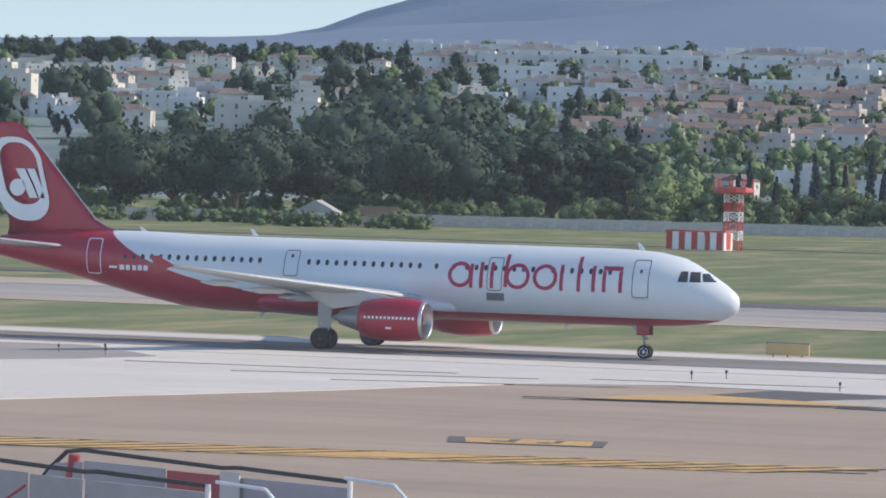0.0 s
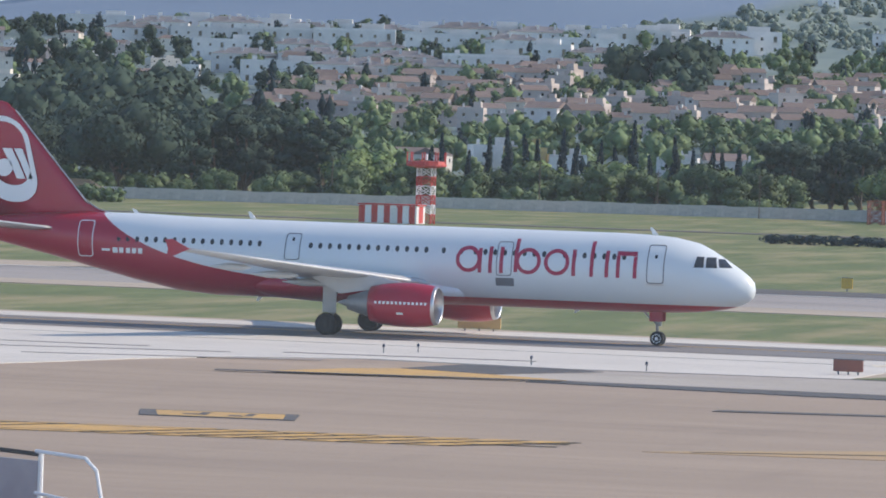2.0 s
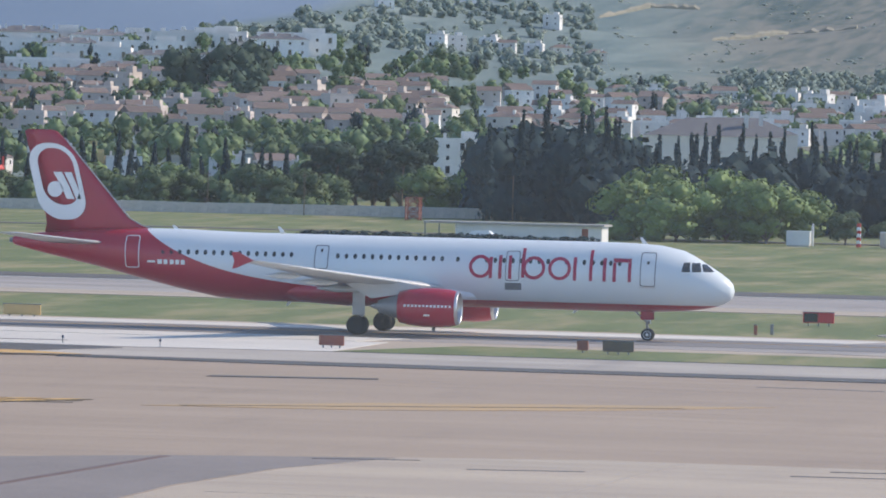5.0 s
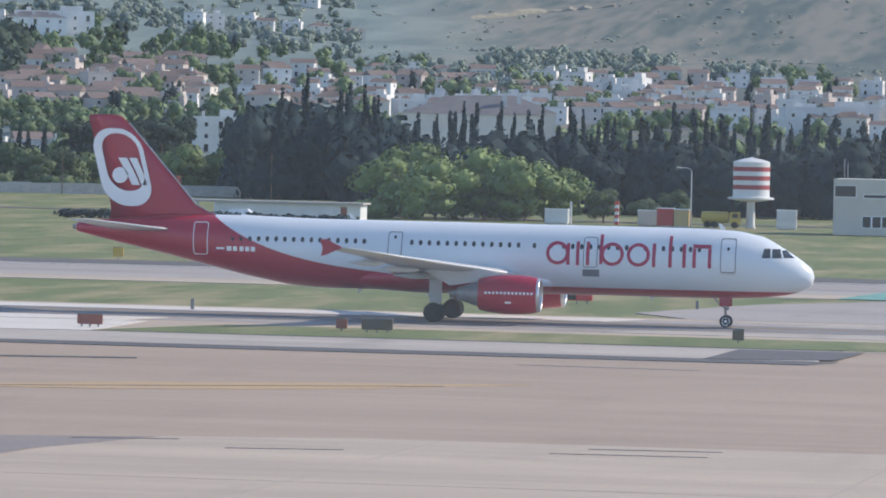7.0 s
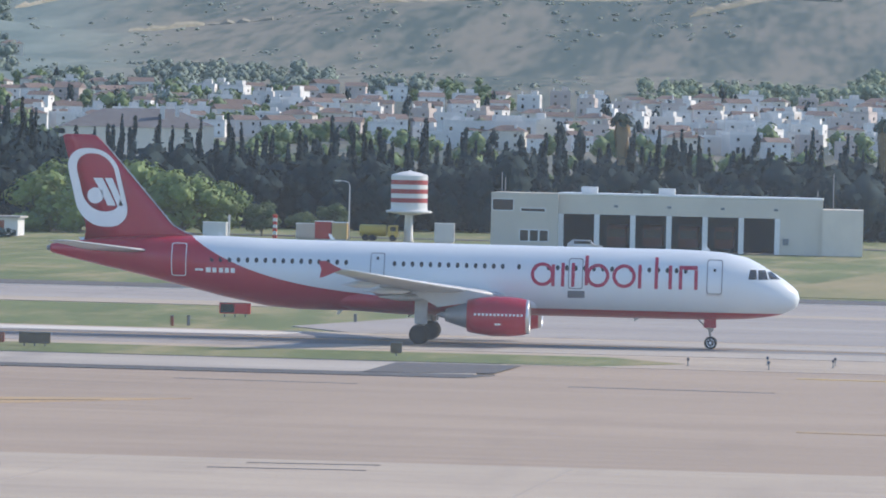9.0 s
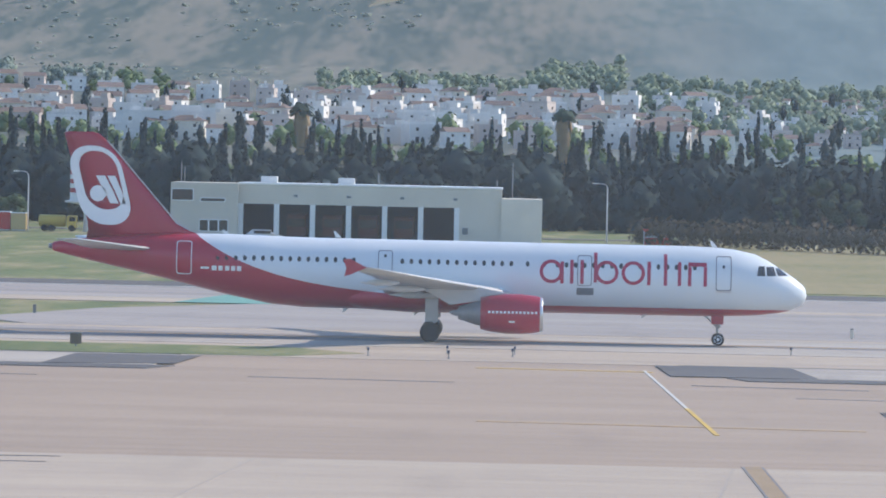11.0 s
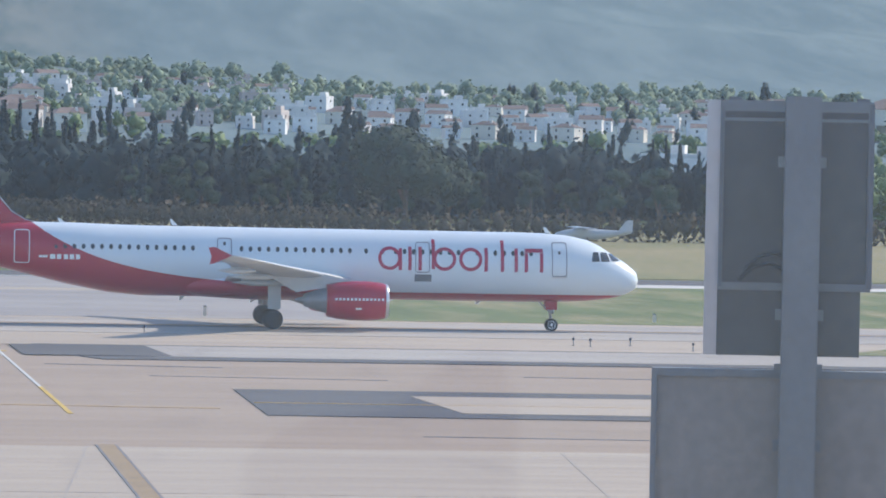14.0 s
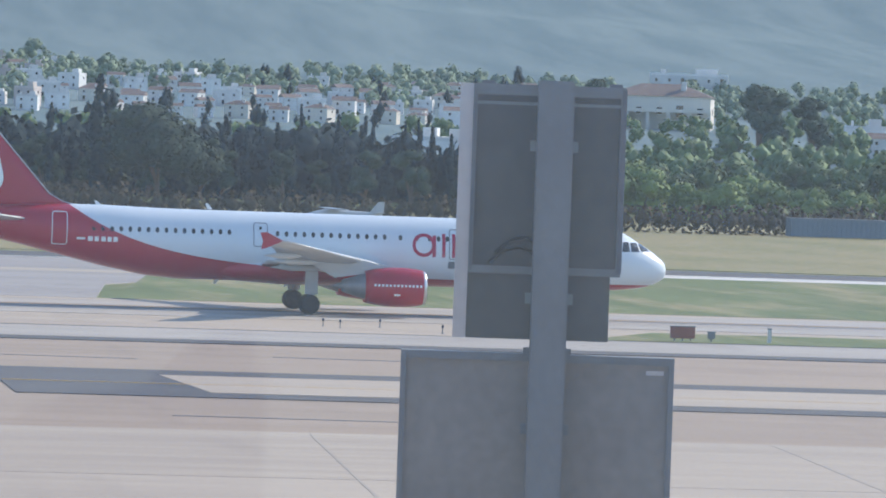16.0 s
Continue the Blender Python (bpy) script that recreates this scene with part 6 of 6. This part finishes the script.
def fire_station():
    ob = thing("fire_station", "pale concrete fire station with six dark bays", "building", pose(0, 620, 0))
    # front wall with real bay openings: lintel and piers
    b = bmesh.new()
    box(b, -37, -4.9, 0, 0.5, 4.4, 6.75)
    box(b, -10.3, -4.9, 0, 0.5, 0, 4.4)
    part("front_wall", b, M["cream"], ob)
    pier = mesh_of("pier", boxed(-0.32, 0.32, -0.15, 0.5, 0, 4.4, bevel=0.04), M["white"])
    n = 6
    bays = [-36.7 + 26.4 * k / n for k in range(n + 1)]
    for x in bays:
        part("pier", pier, None, ob, "white pier", m=pose(x, 0, 0))
    part("bay_floor", boxed(-37, -10.3, 0.5, 12, -0.1, 0.02), M["taxi"], ob)
    part("back_wall", boxed(-45.2, -4.9, 12, 12.4, 0, 6.75), M["cream"], ob)
    part("roof", boxed(-37.1, -4.8, -0.1, 12.4, 6.75, 6.98, bevel=0.03), M["white"], ob, "white roof edge")
    # ceiling and back sheet hold the bay's shade as near-black colour
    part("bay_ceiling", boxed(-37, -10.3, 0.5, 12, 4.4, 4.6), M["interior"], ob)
    part("bay_back", boxed(-37, -10.3, 11.6, 11.9, 0.02, 4.4), M["interior"], ob, "back of the bays, shade painted near black")
    part("east_block", boxed(-4.9, 0.1, -0.6, 12, 0, 5.65, bevel=0.04), M["cream"], ob, "lower pale end block")
    part("west_block", boxed(-45.2, -37, -1.0, 12, 0, 6.85, bevel=0.04), M["cream"], ob, "two storey end block")
    for x0, x1, z0, z1 in ((-45.0, -42.5, 4.7, 6.0), (-41.5, -38.6, 4.6, 4.95), (-41.6, -40.6, 1.0, 2.3), (-40.4, -39.4, 1.0, 2.3), (-39.2, -38.2, 1.0, 2.3)):
        w = part("window", boxed(x0, x1, -1.05, -0.98, z0, z1), M["glass"], ob, "dark window")
        part("window_frame", boxed(x0 - 0.1, x1 + 0.1, -1.03, -0.99, z0 - 0.1, z1 + 0.1), M["white"], w)
    for x in (-24.0, -33.5):
        part("roof_unit", boxed(x - 1.0, x + 1.0, 4, 6, 6.98, 7.75, bevel=0.05), M["tin"], ob, "rooftop ventilation unit")
    for x, h in ((-20, 1.5), (-44.2, 2.4), (-43.8, 1.8), (-5.5, 1.0), (-3.6, 3.2)):
        t = bmesh.new()
        tube(t, (x, 3, 5.6), (x, 3, 6.9 + h), 0.06, n=6)
        part("roof_pole", t, M["grey"], ob, "thin rooftop pole")
    for x in (-30, -23.5, -17, -10.5):
        t = boxed(x - 0.25, x + 0.25, -0.2, -0.02, 5.3, 5.6)
        part("wall_lamp", t, M["grey"], ob, "small wall lamp")
    part("wall_box", boxed(-9.6, -8.9, -0.25, -0.02, 1.2, 2.0), M["grey"], ob, "grey wall box")
    # engines in the bays
    for k in (1, 2, 3, 4):
        x = (bays[k] + bays[k + 1]) / 2
        fe = thing("fire_engine", "dull red fire engine standing inside a dark bay", "fire engine", pose(x, 625.5, 0.02), "fire engines in the bays")
        part("cab", boxed(-1.2, 1.2, 0, 2.0, 0.5, 2.9, bevel=0.12), M["dullred"], fe)
        part("windscreen", boxed(-1.05, 1.05, -0.04, 0.02, 1.6, 2.6), M["glass"], fe)
        part("body", boxed(-1.2, 1.2, 2.05, 6.0, 0.6, 3.1, bevel=0.06), M["dullred"], fe)
        for sx in (-1, 1):
            wb = bmesh.new()
            turned(wb, [(sx * 0.8, 0.3), (sx * 0.8, 0.5), (sx * 1.15, 0.5), (sx * 1.15, 0.3)], "X", 16, (0, 1.0, 0.5))
            part("wheel", wb, M["tyre"], fe)


fire_station()


def low_shed():
    ob = thing("low_shed", "long low white shed with a flat roof", "shed", pose(-113.5, 622, 0))
    part("wall", boxed(-9, 9.5, 0, 5, 0, 2.2), M["tin"], ob)
    part("roof", boxed(-13, 9.9, -0.6, 5.4, 2.2, 2.45), M["roofgrey"], ob, "thin overhanging roof")
    part("door", boxed(5.2, 6.0, -0.05, 0.02, 0, 1.9), M["render_"], ob, "white door")
    part("red_panel", boxed(7.0, 7.8, -0.05, 0.02, 0, 1.9), M["brickbox"], ob, "rusty door")
    for x in (-12.8, -11):
        part("post", boxed(x - 0.07, x + 0.07, -0.4, -0.26, 0, 2.2), M["grey"], ob)


low_shed()


def street_lamp(x, y, h=7.6):
    ob = thing("street_lamp", "tall grey lamp post with a curved arm", "street lamp", pose(x, y, 0), "lamp posts along the service road")
    b = bmesh.new()
    tube(b, (0, 0, 0), (0, 0, h - 0.6), 0.11, 0.08, 8)
    bent(b, [(0, 0, h - 0.6), (-0.2, 0, h - 0.15), (-0.7, 0, h), (-1.3, 0, h + 0.02)], 0.06)
    part("pole", b, M["silver"], ob)
    part("lamp_head", boxed(-1.95, -1.25, -0.14, 0.14, h - 0.06, h + 0.08, bevel=0.03), M["tin"], ob)


street_lamp(8.4, 650), street_lamp(-65.7, 650)
for x, y, h in ((-262, 835, 7.5), (-225, 828, 8.0), (-205, 826, 7), (-295, 840, 7), (-188, 824, 7), (-152, 820, 7.5)):
    ob = thing("pole", "thin grey wooden pole by the wall", "pole", pose(x, y, 0), "poles along the wall")
    b = bmesh.new()
    tube(b, (0, 0, 0), (0, 0, h), 0.10, 0.07, 6)
    part("shaft", b, M["bark"], ob)
    part("crossbar", boxed(-0.5, 0.5, -0.05, 0.05, h - 0.5, h - 0.38), M["bark"], ob)


def tanker(x, y):
    ob = thing("tank_truck", "yellow tank truck parked by the water tower", "truck", pose(x, y, 0))
    b = bmesh.new()
    turned(b, [(-2.4, 0.5), (-2.3, 0.75), (1.0, 0.75), (1.1, 0.5)], "X", 20, (0, 0, 1.35))
    part("tank", b, M["truckyellow"], ob, "", True)
    part("cab", boxed(1.25, 2.6, -0.95, 0.95, 0.5, 2.05, bevel=0.12), M["truckyellow"], ob)
    part("windscreen", boxed(2.58, 2.63, -0.8, 0.8, 1.25, 1.9), M["glass"], ob)
    part("side_window", boxed(1.6, 2.35, -0.98, -0.94, 1.3, 1.85), M["glass"], ob)
    for xx in (-1.6, -0.7, 1.9):
        for sy in (-1, 1):
            wb = bmesh.new()
            turned(wb, [(sy * 0.7, 0.2), (sy * 0.7, 0.42), (sy * 0.98, 0.42), (sy * 0.98, 0.2)], "Y", 16, (xx, 0, 0.42))
            part("wheel", wb, M["tyre"], ob)


tanker(-61.9, 650)


def car(x, y, paint, label, turn=0):
    ob = thing("car", label, "car", pose(x, y, 0, 0, 0, turn))
    b = bmesh.new()
    loft(b, [[(-2.1, s, 0.35), (2.1, s, 0.35), (2.1, s, 0.75), (1.1, s, 0.92), (0.55, s * 0.85, 1.42), (-1.5, s * 0.85, 1.45), (-2.1, s, 0.95)] for s in (-0.85, 0.85)])
    part("body", b, paint, ob)
    part("side_window", boxed(-1.3, 0.7, -0.86, -0.80, 0.98, 1.32), M["glass"], ob)
    for xx in (-1.3, 1.35):
        for sy in (-1, 1):
            wb = bmesh.new()
            turned(wb, [(sy * 0.62, 0.15), (sy * 0.62, 0.32), (sy * 0.87, 0.32), (sy * 0.87, 0.15)], "Y", 14, (xx, 0, 0.32))
            part("wheel", wb, M["tyre"], ob)


car(-283, 815, M["white"], "small white car parked below the wall")
car(-118.5, 616, M["white"], "small white van beside the shed", 180)
car(-33, 608, M["silver"], "silver car parked near the fire station")

for x0, x1, y, h, mm, nm, lb in ((-70, -67.9, 650, 2.4, "redsteel", "crate_stack", "red and white stacked crates"), (-67.8, -65.9, 650, 2.3, "ochre", "crate_stack", "ochre stacked crates by the road"), (-84.5, -81.5, 650, 1.95, "tin", "equipment_cabinet", "white equipment cabinet on grass"),
                                (-54.6, -52.1, 650, 2.5, "silver", "equipment_cabinet", "grey metal equipment cabinet"), (-73, -70.2, 655, 2.0, "cream", "equipment_cabinet", "pale cabinet by the road")):
    ob = thing(nm, lb, nm.replace("_", " "), pose((x0 + x1) / 2, y, 0))
    w = (x1 - x0) / 2
    part("body", boxed(-w, w, -0.9, 0.9, 0.12, h - 0.1, bevel=0.04), M[mm], ob)
    part("lid", boxed(-w - 0.06, w + 0.06, -0.96, 0.96, h - 0.1, h), M["white"], ob)
    part("base", boxed(-w + 0.1, w - 0.1, -0.8, 0.8, -0.05, 0.12), M["wall"], ob)
lattice_mast(-75.5, 652, 3.0, 0.35, "thin red and white marker mast", False, 7)
ob = thing("equipment_mast", "short white pole beside a cabinet", "pole", pose(-81.2, 650, 0))
b = bmesh.new()
tube(b, (0, 0, 0), (0, 0, 2.9), 0.14, n=8)
part("shaft", b, M["tin"], ob)


def marker_hut():
    ob = thing("marker_hut", "small red and white panelled hut", "hut", pose(14.9, 650, 0))
    part("wall", boxed(-1.75, 1.75, -1.2, 1.2, 0, 1.75, bevel=0.03), M["redsteel"], ob)
    part("white_band", boxed(-1.6, 1.0, -1.23, -1.205, 0.85, 1.25), M["white"], ob, "white painted band")
    part("side_panel", boxed(-1.78, -1.70, -1.25, 0, 0.0, 1.7), M["white"], ob, "white side panel")
    part("roof", boxed(-1.85, 1.85, -1.3, 1.3, 1.75, 1.95, bevel=0.03), M["redsteel"], ob)


marker_hut()


def container():
    ob = thing("container", "long blue grey container against the hedge", "container", pose(141.0, 591, 0, 0, 0, 3))
    part("body", boxed(-6, 6, -1.2, 1.2, 0.08, 2.15), mat("blue_grey_paint", (0.19, 0.23, 0.27), (0.15, 0.19, 0.23), 0.5, rough=0.6), ob)
    rib = mesh_of("rib", boxed(-0.09, 0.09, -1.26, -1.2, 0.15, 2.05), mat("blue_grey_rib", (0.17, 0.21, 0.25), (0.14, 0.18, 0.21), 0.5, rough=0.6))
    for k in range(20):
        part("rib", rib, None, ob, m=pose(-5.7 + 0.6 * k, 0, 0))
    part("roof_rail", boxed(-6.05, 6.05, -1.27, 1.25, 2.15, 2.28), M["grey"], ob)


container()


def light_plane():
    ob = thing("light_plane", "small white parked propeller plane on grass", "airplane", pose(77.6, 560, 0, 0, 0, 4))
    b = bmesh.new()
    loft(b, [[(x, w * math.cos(6.283 * k / 16), z + h * math.sin(6.283 * k / 16)) for k in range(16)] for x, z, w, h in ((-4.4, 1.2, 0.2, 0.25), (-3.6, 1.2, 0.5, 0.5), (-1.8, 1.35, 0.6, 0.75), (0.2, 1.3, 0.5, 0.6), (3.6, 1.55, 0.15, 0.22), (4.2, 1.6, 0.05, 0.08))])
    part("fuselage", b, M["wing"], ob, "", True)
    b = bmesh.new()
    foil(b, [((1.0 - 1.7, s, 2.05), 1.5, 0.16, False) for s in (-5.0, 5.0)])
    part("wing", b, M["wing"], ob, "", True)
    b = bmesh.new()
    loft(b, [[(2.6, s, 1.65), (3.7, s, 2.95), (4.4, s, 2.95), (4.3, s, 1.65)] for s in (-0.04, 0.04)])
    part("fin", b, M["wing"], ob)
    b = bmesh.new()
    foil(b, [((-3.0 + 7.2, s, 1.75), 0.9, 0.1, False) for s in (-1.6, 1.6)])
    part("tailplane", b, M["wing"], ob)
    for xx, yy in ((-3.4, 0), (-0.9, -1.1), (-0.9, 1.1)):
        b = bmesh.new()
        tube(b, (xx, yy, 0.25), (xx, yy * 0.4, 1.1), 0.05, n=6)
        turned(b, [(yy - 0.08, 0.12), (yy - 0.08, 0.24), (yy + 0.08, 0.24), (yy + 0.08, 0.12)], "Y", 14, (xx, 0, 0.24))
        part("wheel", b, M["tyre"], ob)


light_plane()

# small farm building beyond the wall
fh = thing("farm_shed", "small white gabled shed among trees", "shed", pose(-294, 772, 0, 0, 0, 12))
part("wall", boxed(-3.2, 3.2, -2.5, 2.5, 0, 2.0), M["render_"], fh)
b = bmesh.new()
loft(b, [[(-3.5, -2.9, 2.0), (3.5, -2.9, 2.0), (0, -2.9, 3.9)], [(-3.5, 2.9, 2.0), (3.5, 2.9, 2.0), (0, 2.9, 3.9)]])
part("roof", b, M["roofgrey"], fh, "pale sheet roof")
fh2 = thing("farm_shed", "low brown thatched shed among trees", "shed", pose(-286, 778, 0, 0, 0, 8))
part("wall", boxed(-4, 4, -2.5, 2.5, 0, 1.6), M["wall"], fh2)
b = bmesh.new()
loft(b, [[(-4.6, -3, 1.6), (4.6, -3, 1.6), (4.6, 3, 1.6), (-4.6, 3, 1.6)], [(-2.5, -0.2, 3.1), (2.5, -0.2, 3.1), (2.5, 0.2, 3.1), (-2.5, 0.2, 3.1)]])
part("roof", b, M["hedge"], fh2, "brown thatch roof")


# ---- near the camera: guidance board on its mast ----
def guidance_board():
    ob = thing("guidance_board", "grey guidance boards on a steel mast, seen from behind", "sign", pose(8.285, 46, 0, 0, 0, -9))
    part("mast", boxed(-0.165, 0.165, -0.36, -0.06, 0, 11.50, bevel=0.012), M["grey"], ob, "square grey steel mast")
    up = part("upper_board", boxed(-0.755, 0.645, 0.0, 0.26, 9.76, 11.44), M["boarddark"], ob, "tall grey board back")
    part("lower_case", boxed(-0.755, 0.555, 0.01, 0.24, 9.12, 9.76), M["boarddark"], ob, "grey case below the board")
    for x0, x1, z0, z1, y in ((-0.755, 0.645, 11.36, 11.46, -0.035), (-0.755, -0.715, 9.79, 11.36, -0.03), (0.60, 0.645, 9.78, 11.36, -0.03), (-0.755, 0.645, 9.72, 9.79, -0.03), (-0.755, 0.645, 11.27, 11.30, -0.018)):
        part("frame_bar", boxed(x0, x1, y, 0.0, z0, z1), M["grey"], up, "grey edge frame")
    part("dark_seam", boxed(0.61, 0.655, -0.045, -0.032, 9.75, 11.44), M["seam"], up, "dark gap")
    part("dark_seam", boxed(-0.74, -0.72, -0.045, -0.032, 9.75, 11.40), M["seam"], up, "dark gap")
    part("side_plate", boxed(-0.875, -0.755, 0.02, 0.20, 9.12, 11.46), M["silver"], up, "pale side plate")
    for x in (-0.62, 0.0, 0.55):
        part("top_clip", boxed(x - 0.06, x + 0.06, -0.03, 0.1, 11.46, 11.49), M["seam"], up)
    lo = part("lower_board", boxed(-1.32, 1.155, 0.0, 0.14, 7.05, 8.96), M["greyback"], ob, "wide grey board back")
    for x0, x1, z0, z1 in ((-1.34, 1.175, 8.92, 8.99), (-1.34, -1.29, 7.05, 8.92), (1.125, 1.175, 7.05, 8.92), (-1.34, 1.175, 6.98, 7.05)):
        part("frame_bar", boxed(x0, x1, -0.04, 0.15, z0, z1), M["grey"], lo, "grey edge frame")
    part("maker_plate", boxed(0.92, 1.08, -0.012, -0.002, 8.83, 8.87), M["silver"], lo, "small metal plate")
    for z in (9.0, 9.5, 10.9, 8.3, 7.4):
        part("bracket", boxed(-0.22, 0.22, -0.055, 0.0, z - 0.05, z + 0.05), M["grey"], ob, "steel bracket")
    cb = bmesh.new()
    pts = [Vector((-0.56, -0.05, 9.82)) + Vector((0.14 * k, -0.02, 0.10 * math.sin(k * 1.1) + 0.035 * k)) for k in range(5)]
    bent(cb, pts, 0.022)
    bent(cb, [p + Vector((0.05, 0.005, 0.09)) for p in pts], 0.018)
    part("cable", cb, M["tyre"], ob, "dark sagging cable")
    part("footing", boxed(-0.5, 0.5, -0.7, 0.3, 0, 0.35, bevel=0.05), M["wall"], ob, "concrete footing")


guidance_board()


# ---- passenger stairs parked below ----
def boarding_stairs(x, y, turn, label):
    """A mobile stair: chassis, steep flight, level gangway, side panels, rails and hoops; x runs up the flight."""
    ob = thing("boarding_stairs", label, "boarding stairs", pose(x, y, 0, 0, 0, turn), "parked boarding stairs")
    x0, x1, x2, x3, zf = 0.0, 4.8, 7.75, 10.3, 5.05
    part("chassis", boxed(0.2, 8.6, -0.95, 0.95, 0.55, 0.95, bevel=0.06), M["white"], ob)
    part("cab", boxed(-1.4, 0.15, -0.95, 0.95, 0.55, 1.9, bevel=0.12), M["white"], ob)
    for xx in (1.0, 7.4):
        for s in (-1, 1):
            wb = bmesh.new()
            turned(wb, [(s * 0.72, 0.2), (s * 0.72, 0.40), (s * 0.98, 0.40), (s * 0.98, 0.2)], "Y", 18, (xx, 0, 0.40))
            part("wheel", wb, M["tyre"], ob)
    fl = bmesh.new()
    loft(fl, [[(x0, s * 1.04, 0.75), (x1, s * 1.04, zf - 0.35), (x1, s * 1.04, zf), (x0, s * 1.04, 1.1)] for s in (-1, 1)])
    part("flight", fl, M["silver"], ob)
    step = mesh_of("step", boxed(-0.14, 0.14, -1.02, 1.02, -0.02, 0.02), M["grey"])
    for k in range(19):
        u = (k + 0.5) / 19
        part("step", step, None, ob, m=pose(x1 * u, 0, 1.13 + (zf - 1.1) * u))
    part("gangway", boxed(x1, x3, -1.2, 1.2, zf - 0.15, zf), M["silver"], ob)
    for q in (5.0, 8.2):
        for s in (-1, 1):
            part("strut", boxed(q - 0.07, q + 0.07, s * 0.7 - 0.07, s * 0.7 + 0.07, 0.9, zf - 0.15), M["white"], ob)
    for s in (-1, 1):
        sp = bmesh.new()
        loft(sp, [[(x0, s * 1.12 + o, 1.0), (x1, s * 1.12 + o, zf - 0.2), (x1, s * 1.12 + o, zf + 1.0), (x1 - 0.6, s * 1.12 + o, zf + 0.95), (x0, s * 1.12 + o, 2.1)] for o in (-0.02, 0.02)])
        part("side_panel", sp, M["tintglass"], ob, "grey tinted side panel")
        part("gangway_panel", boxed(x1 + 0.03, x2 - 1.15, s * 1.145 - 0.02, s * 1.145 + 0.02, zf, zf + 1.02), M["tintglass"], ob, "grey tinted panel")
        part("red_panel", boxed(x2 - 1.12, x2, s * 1.145 - 0.02, s * 1.145 + 0.02, zf, zf + 1.0), M["stairred"] if s > 0 else M["tintglass"], ob, "red side panel" if s > 0 else "grey tinted panel")
        part("end_panel", boxed(x2 + 0.3, x3 - 0.04, s * 1.17 - 0.02, s * 1.17 + 0.02, zf, zf + 1.0), M["tintglass"], ob, "tinted platform panel")
        rl = bmesh.new()
        bent(rl, [(x0 - 0.1, s * 1.12, 2.2), (x1 - 0.75, s * 1.12, zf + 0.85), (x1 - 0.35, s * 1.125, zf + 1.12), (x1, s * 1.13, zf + 1.16), (x2, s * 1.145, zf + 1.10)], 0.032)
        part("handrail", rl, M["tyre"], ob, "dark rubber handrail")
        r2 = bmesh.new()
        bent(r2, [(x2, s * 1.145, zf + 1.10), (x2 + 0.3, s * 1.17, zf + 1.12), (x3, s * 1.17, zf + 1.08)], 0.032)
        part("platform_handrail", r2, M["tyre"], ob, "dark rubber handrail")
        eb = bmesh.new()
        tube(eb, (x1 - 2.6, s * 1.155, zf - 1.75), (x1 + 0.1, s * 1.155, zf + 0.55), 0.04, n=6)
        tube(eb, (x1 + 0.1, s * 1.16, zf + 0.02), (x2 - 1.2, s * 1.16, zf + 0.85), 0.022, n=6)
        part("edge_trim", eb, M["stairred"], ob, "dark red edge trim")
        rp = bmesh.new()
        tube(rp, (x1 - 0.55, s * 1.14, zf - 0.6), (x1 - 0.2, s * 1.14, zf + 1.08), 0.08, n=8)
        part("stanchion", rp, M["stairred"], ob, "red stanchion")
        ra = bmesh.new()
        tube(ra, (x1 - 1.6, s * 1.14, zf - 1.9), (x1 - 0.8, s * 1.14, zf + 0.75), 0.10, n=8)
        part("stanchion", ra, M["stairred"], ob, "red stanchion")
        wp = bmesh.new()
        tube(wp, (x3, s * 1.17, zf - 0.1), (x3, s * 1.17, zf + 1.10), 0.035, n=8)
        part("post", wp, M["white"], ob, "white post")
        lp = bmesh.new()
        bent(lp, [(x3 + 0.03, s * 1.06, zf + 1.13), (x3 + 0.98, s * 1.06, zf + 1.10), (x3 + 1.2, s * 1.06, zf + 0.95), (x3 + 1.3, s * 1.06, zf + 0.6), (x3 + 1.3, s * 1.06, zf)], 0.024, 8)
        bent(lp, [(x3 + 0.03, s * 1.06, zf + 0.6), (x3 + 1.3, s * 1.06, zf + 0.5)], 0.022, 8)
        part("hoop_rail", lp, M["white"], ob, "white tubular hoop rail")
    part("bumper", boxed(x3, x3 + 1.2, -1.15, 1.15, zf - 0.16, zf - 0.02, bevel=0.03), M["tyre"], ob, "black rubber bumper")
    part("notice_plate", boxed(x2 + 0.03, x2 + 0.42, 1.09, 1.12, zf + 0.1, zf + 1.06), M["cream"], ob, "cream notice plate")


boarding_stairs(-45.72, 105.6, -28.5, "grey and red mobile boarding stairs with dark handrails")
for ob in BROAD + LIME + BIG + TALL + CYP + CYPS + [PALM] + list(H.values()):
    for q in (*ob.children_recursive, ob):
        bpy.data.objects.remove(q)


# ---- movement ----
def motions():
    way = [(0.0, -110.80), (0.5, -106.70), (1.0, -102.50), (1.5, -97.95), (2.0, -93.20), (2.25, -90.80), (2.5, -88.40), (2.75, -86.20), (3.0, -84.00), (3.25, -81.30), (3.5, -78.62),
           (4.0, -73.80), (4.5, -68.99), (7.0, -44.98), (9.0, -25.65), (11.5, -1.51), (13.0, 12.90), (14.0, 22.18), (15.0, 30.91), (16.0, 39.05)]
    walk(jet, [(t, pose(x, 300.0, 0.02)) for t, x in way])
    for wheel_ob, r in jet_wheels:
        c = wheel_ob.matrix_basis.translation.copy()
        walk(wheel_ob, [(i / 30, pose(c.x, c.y, c.z, 0, math.degrees((lerp_table(way, i / 30) - way[0][1]) / r), 0)) for i in range(481)])


motions()
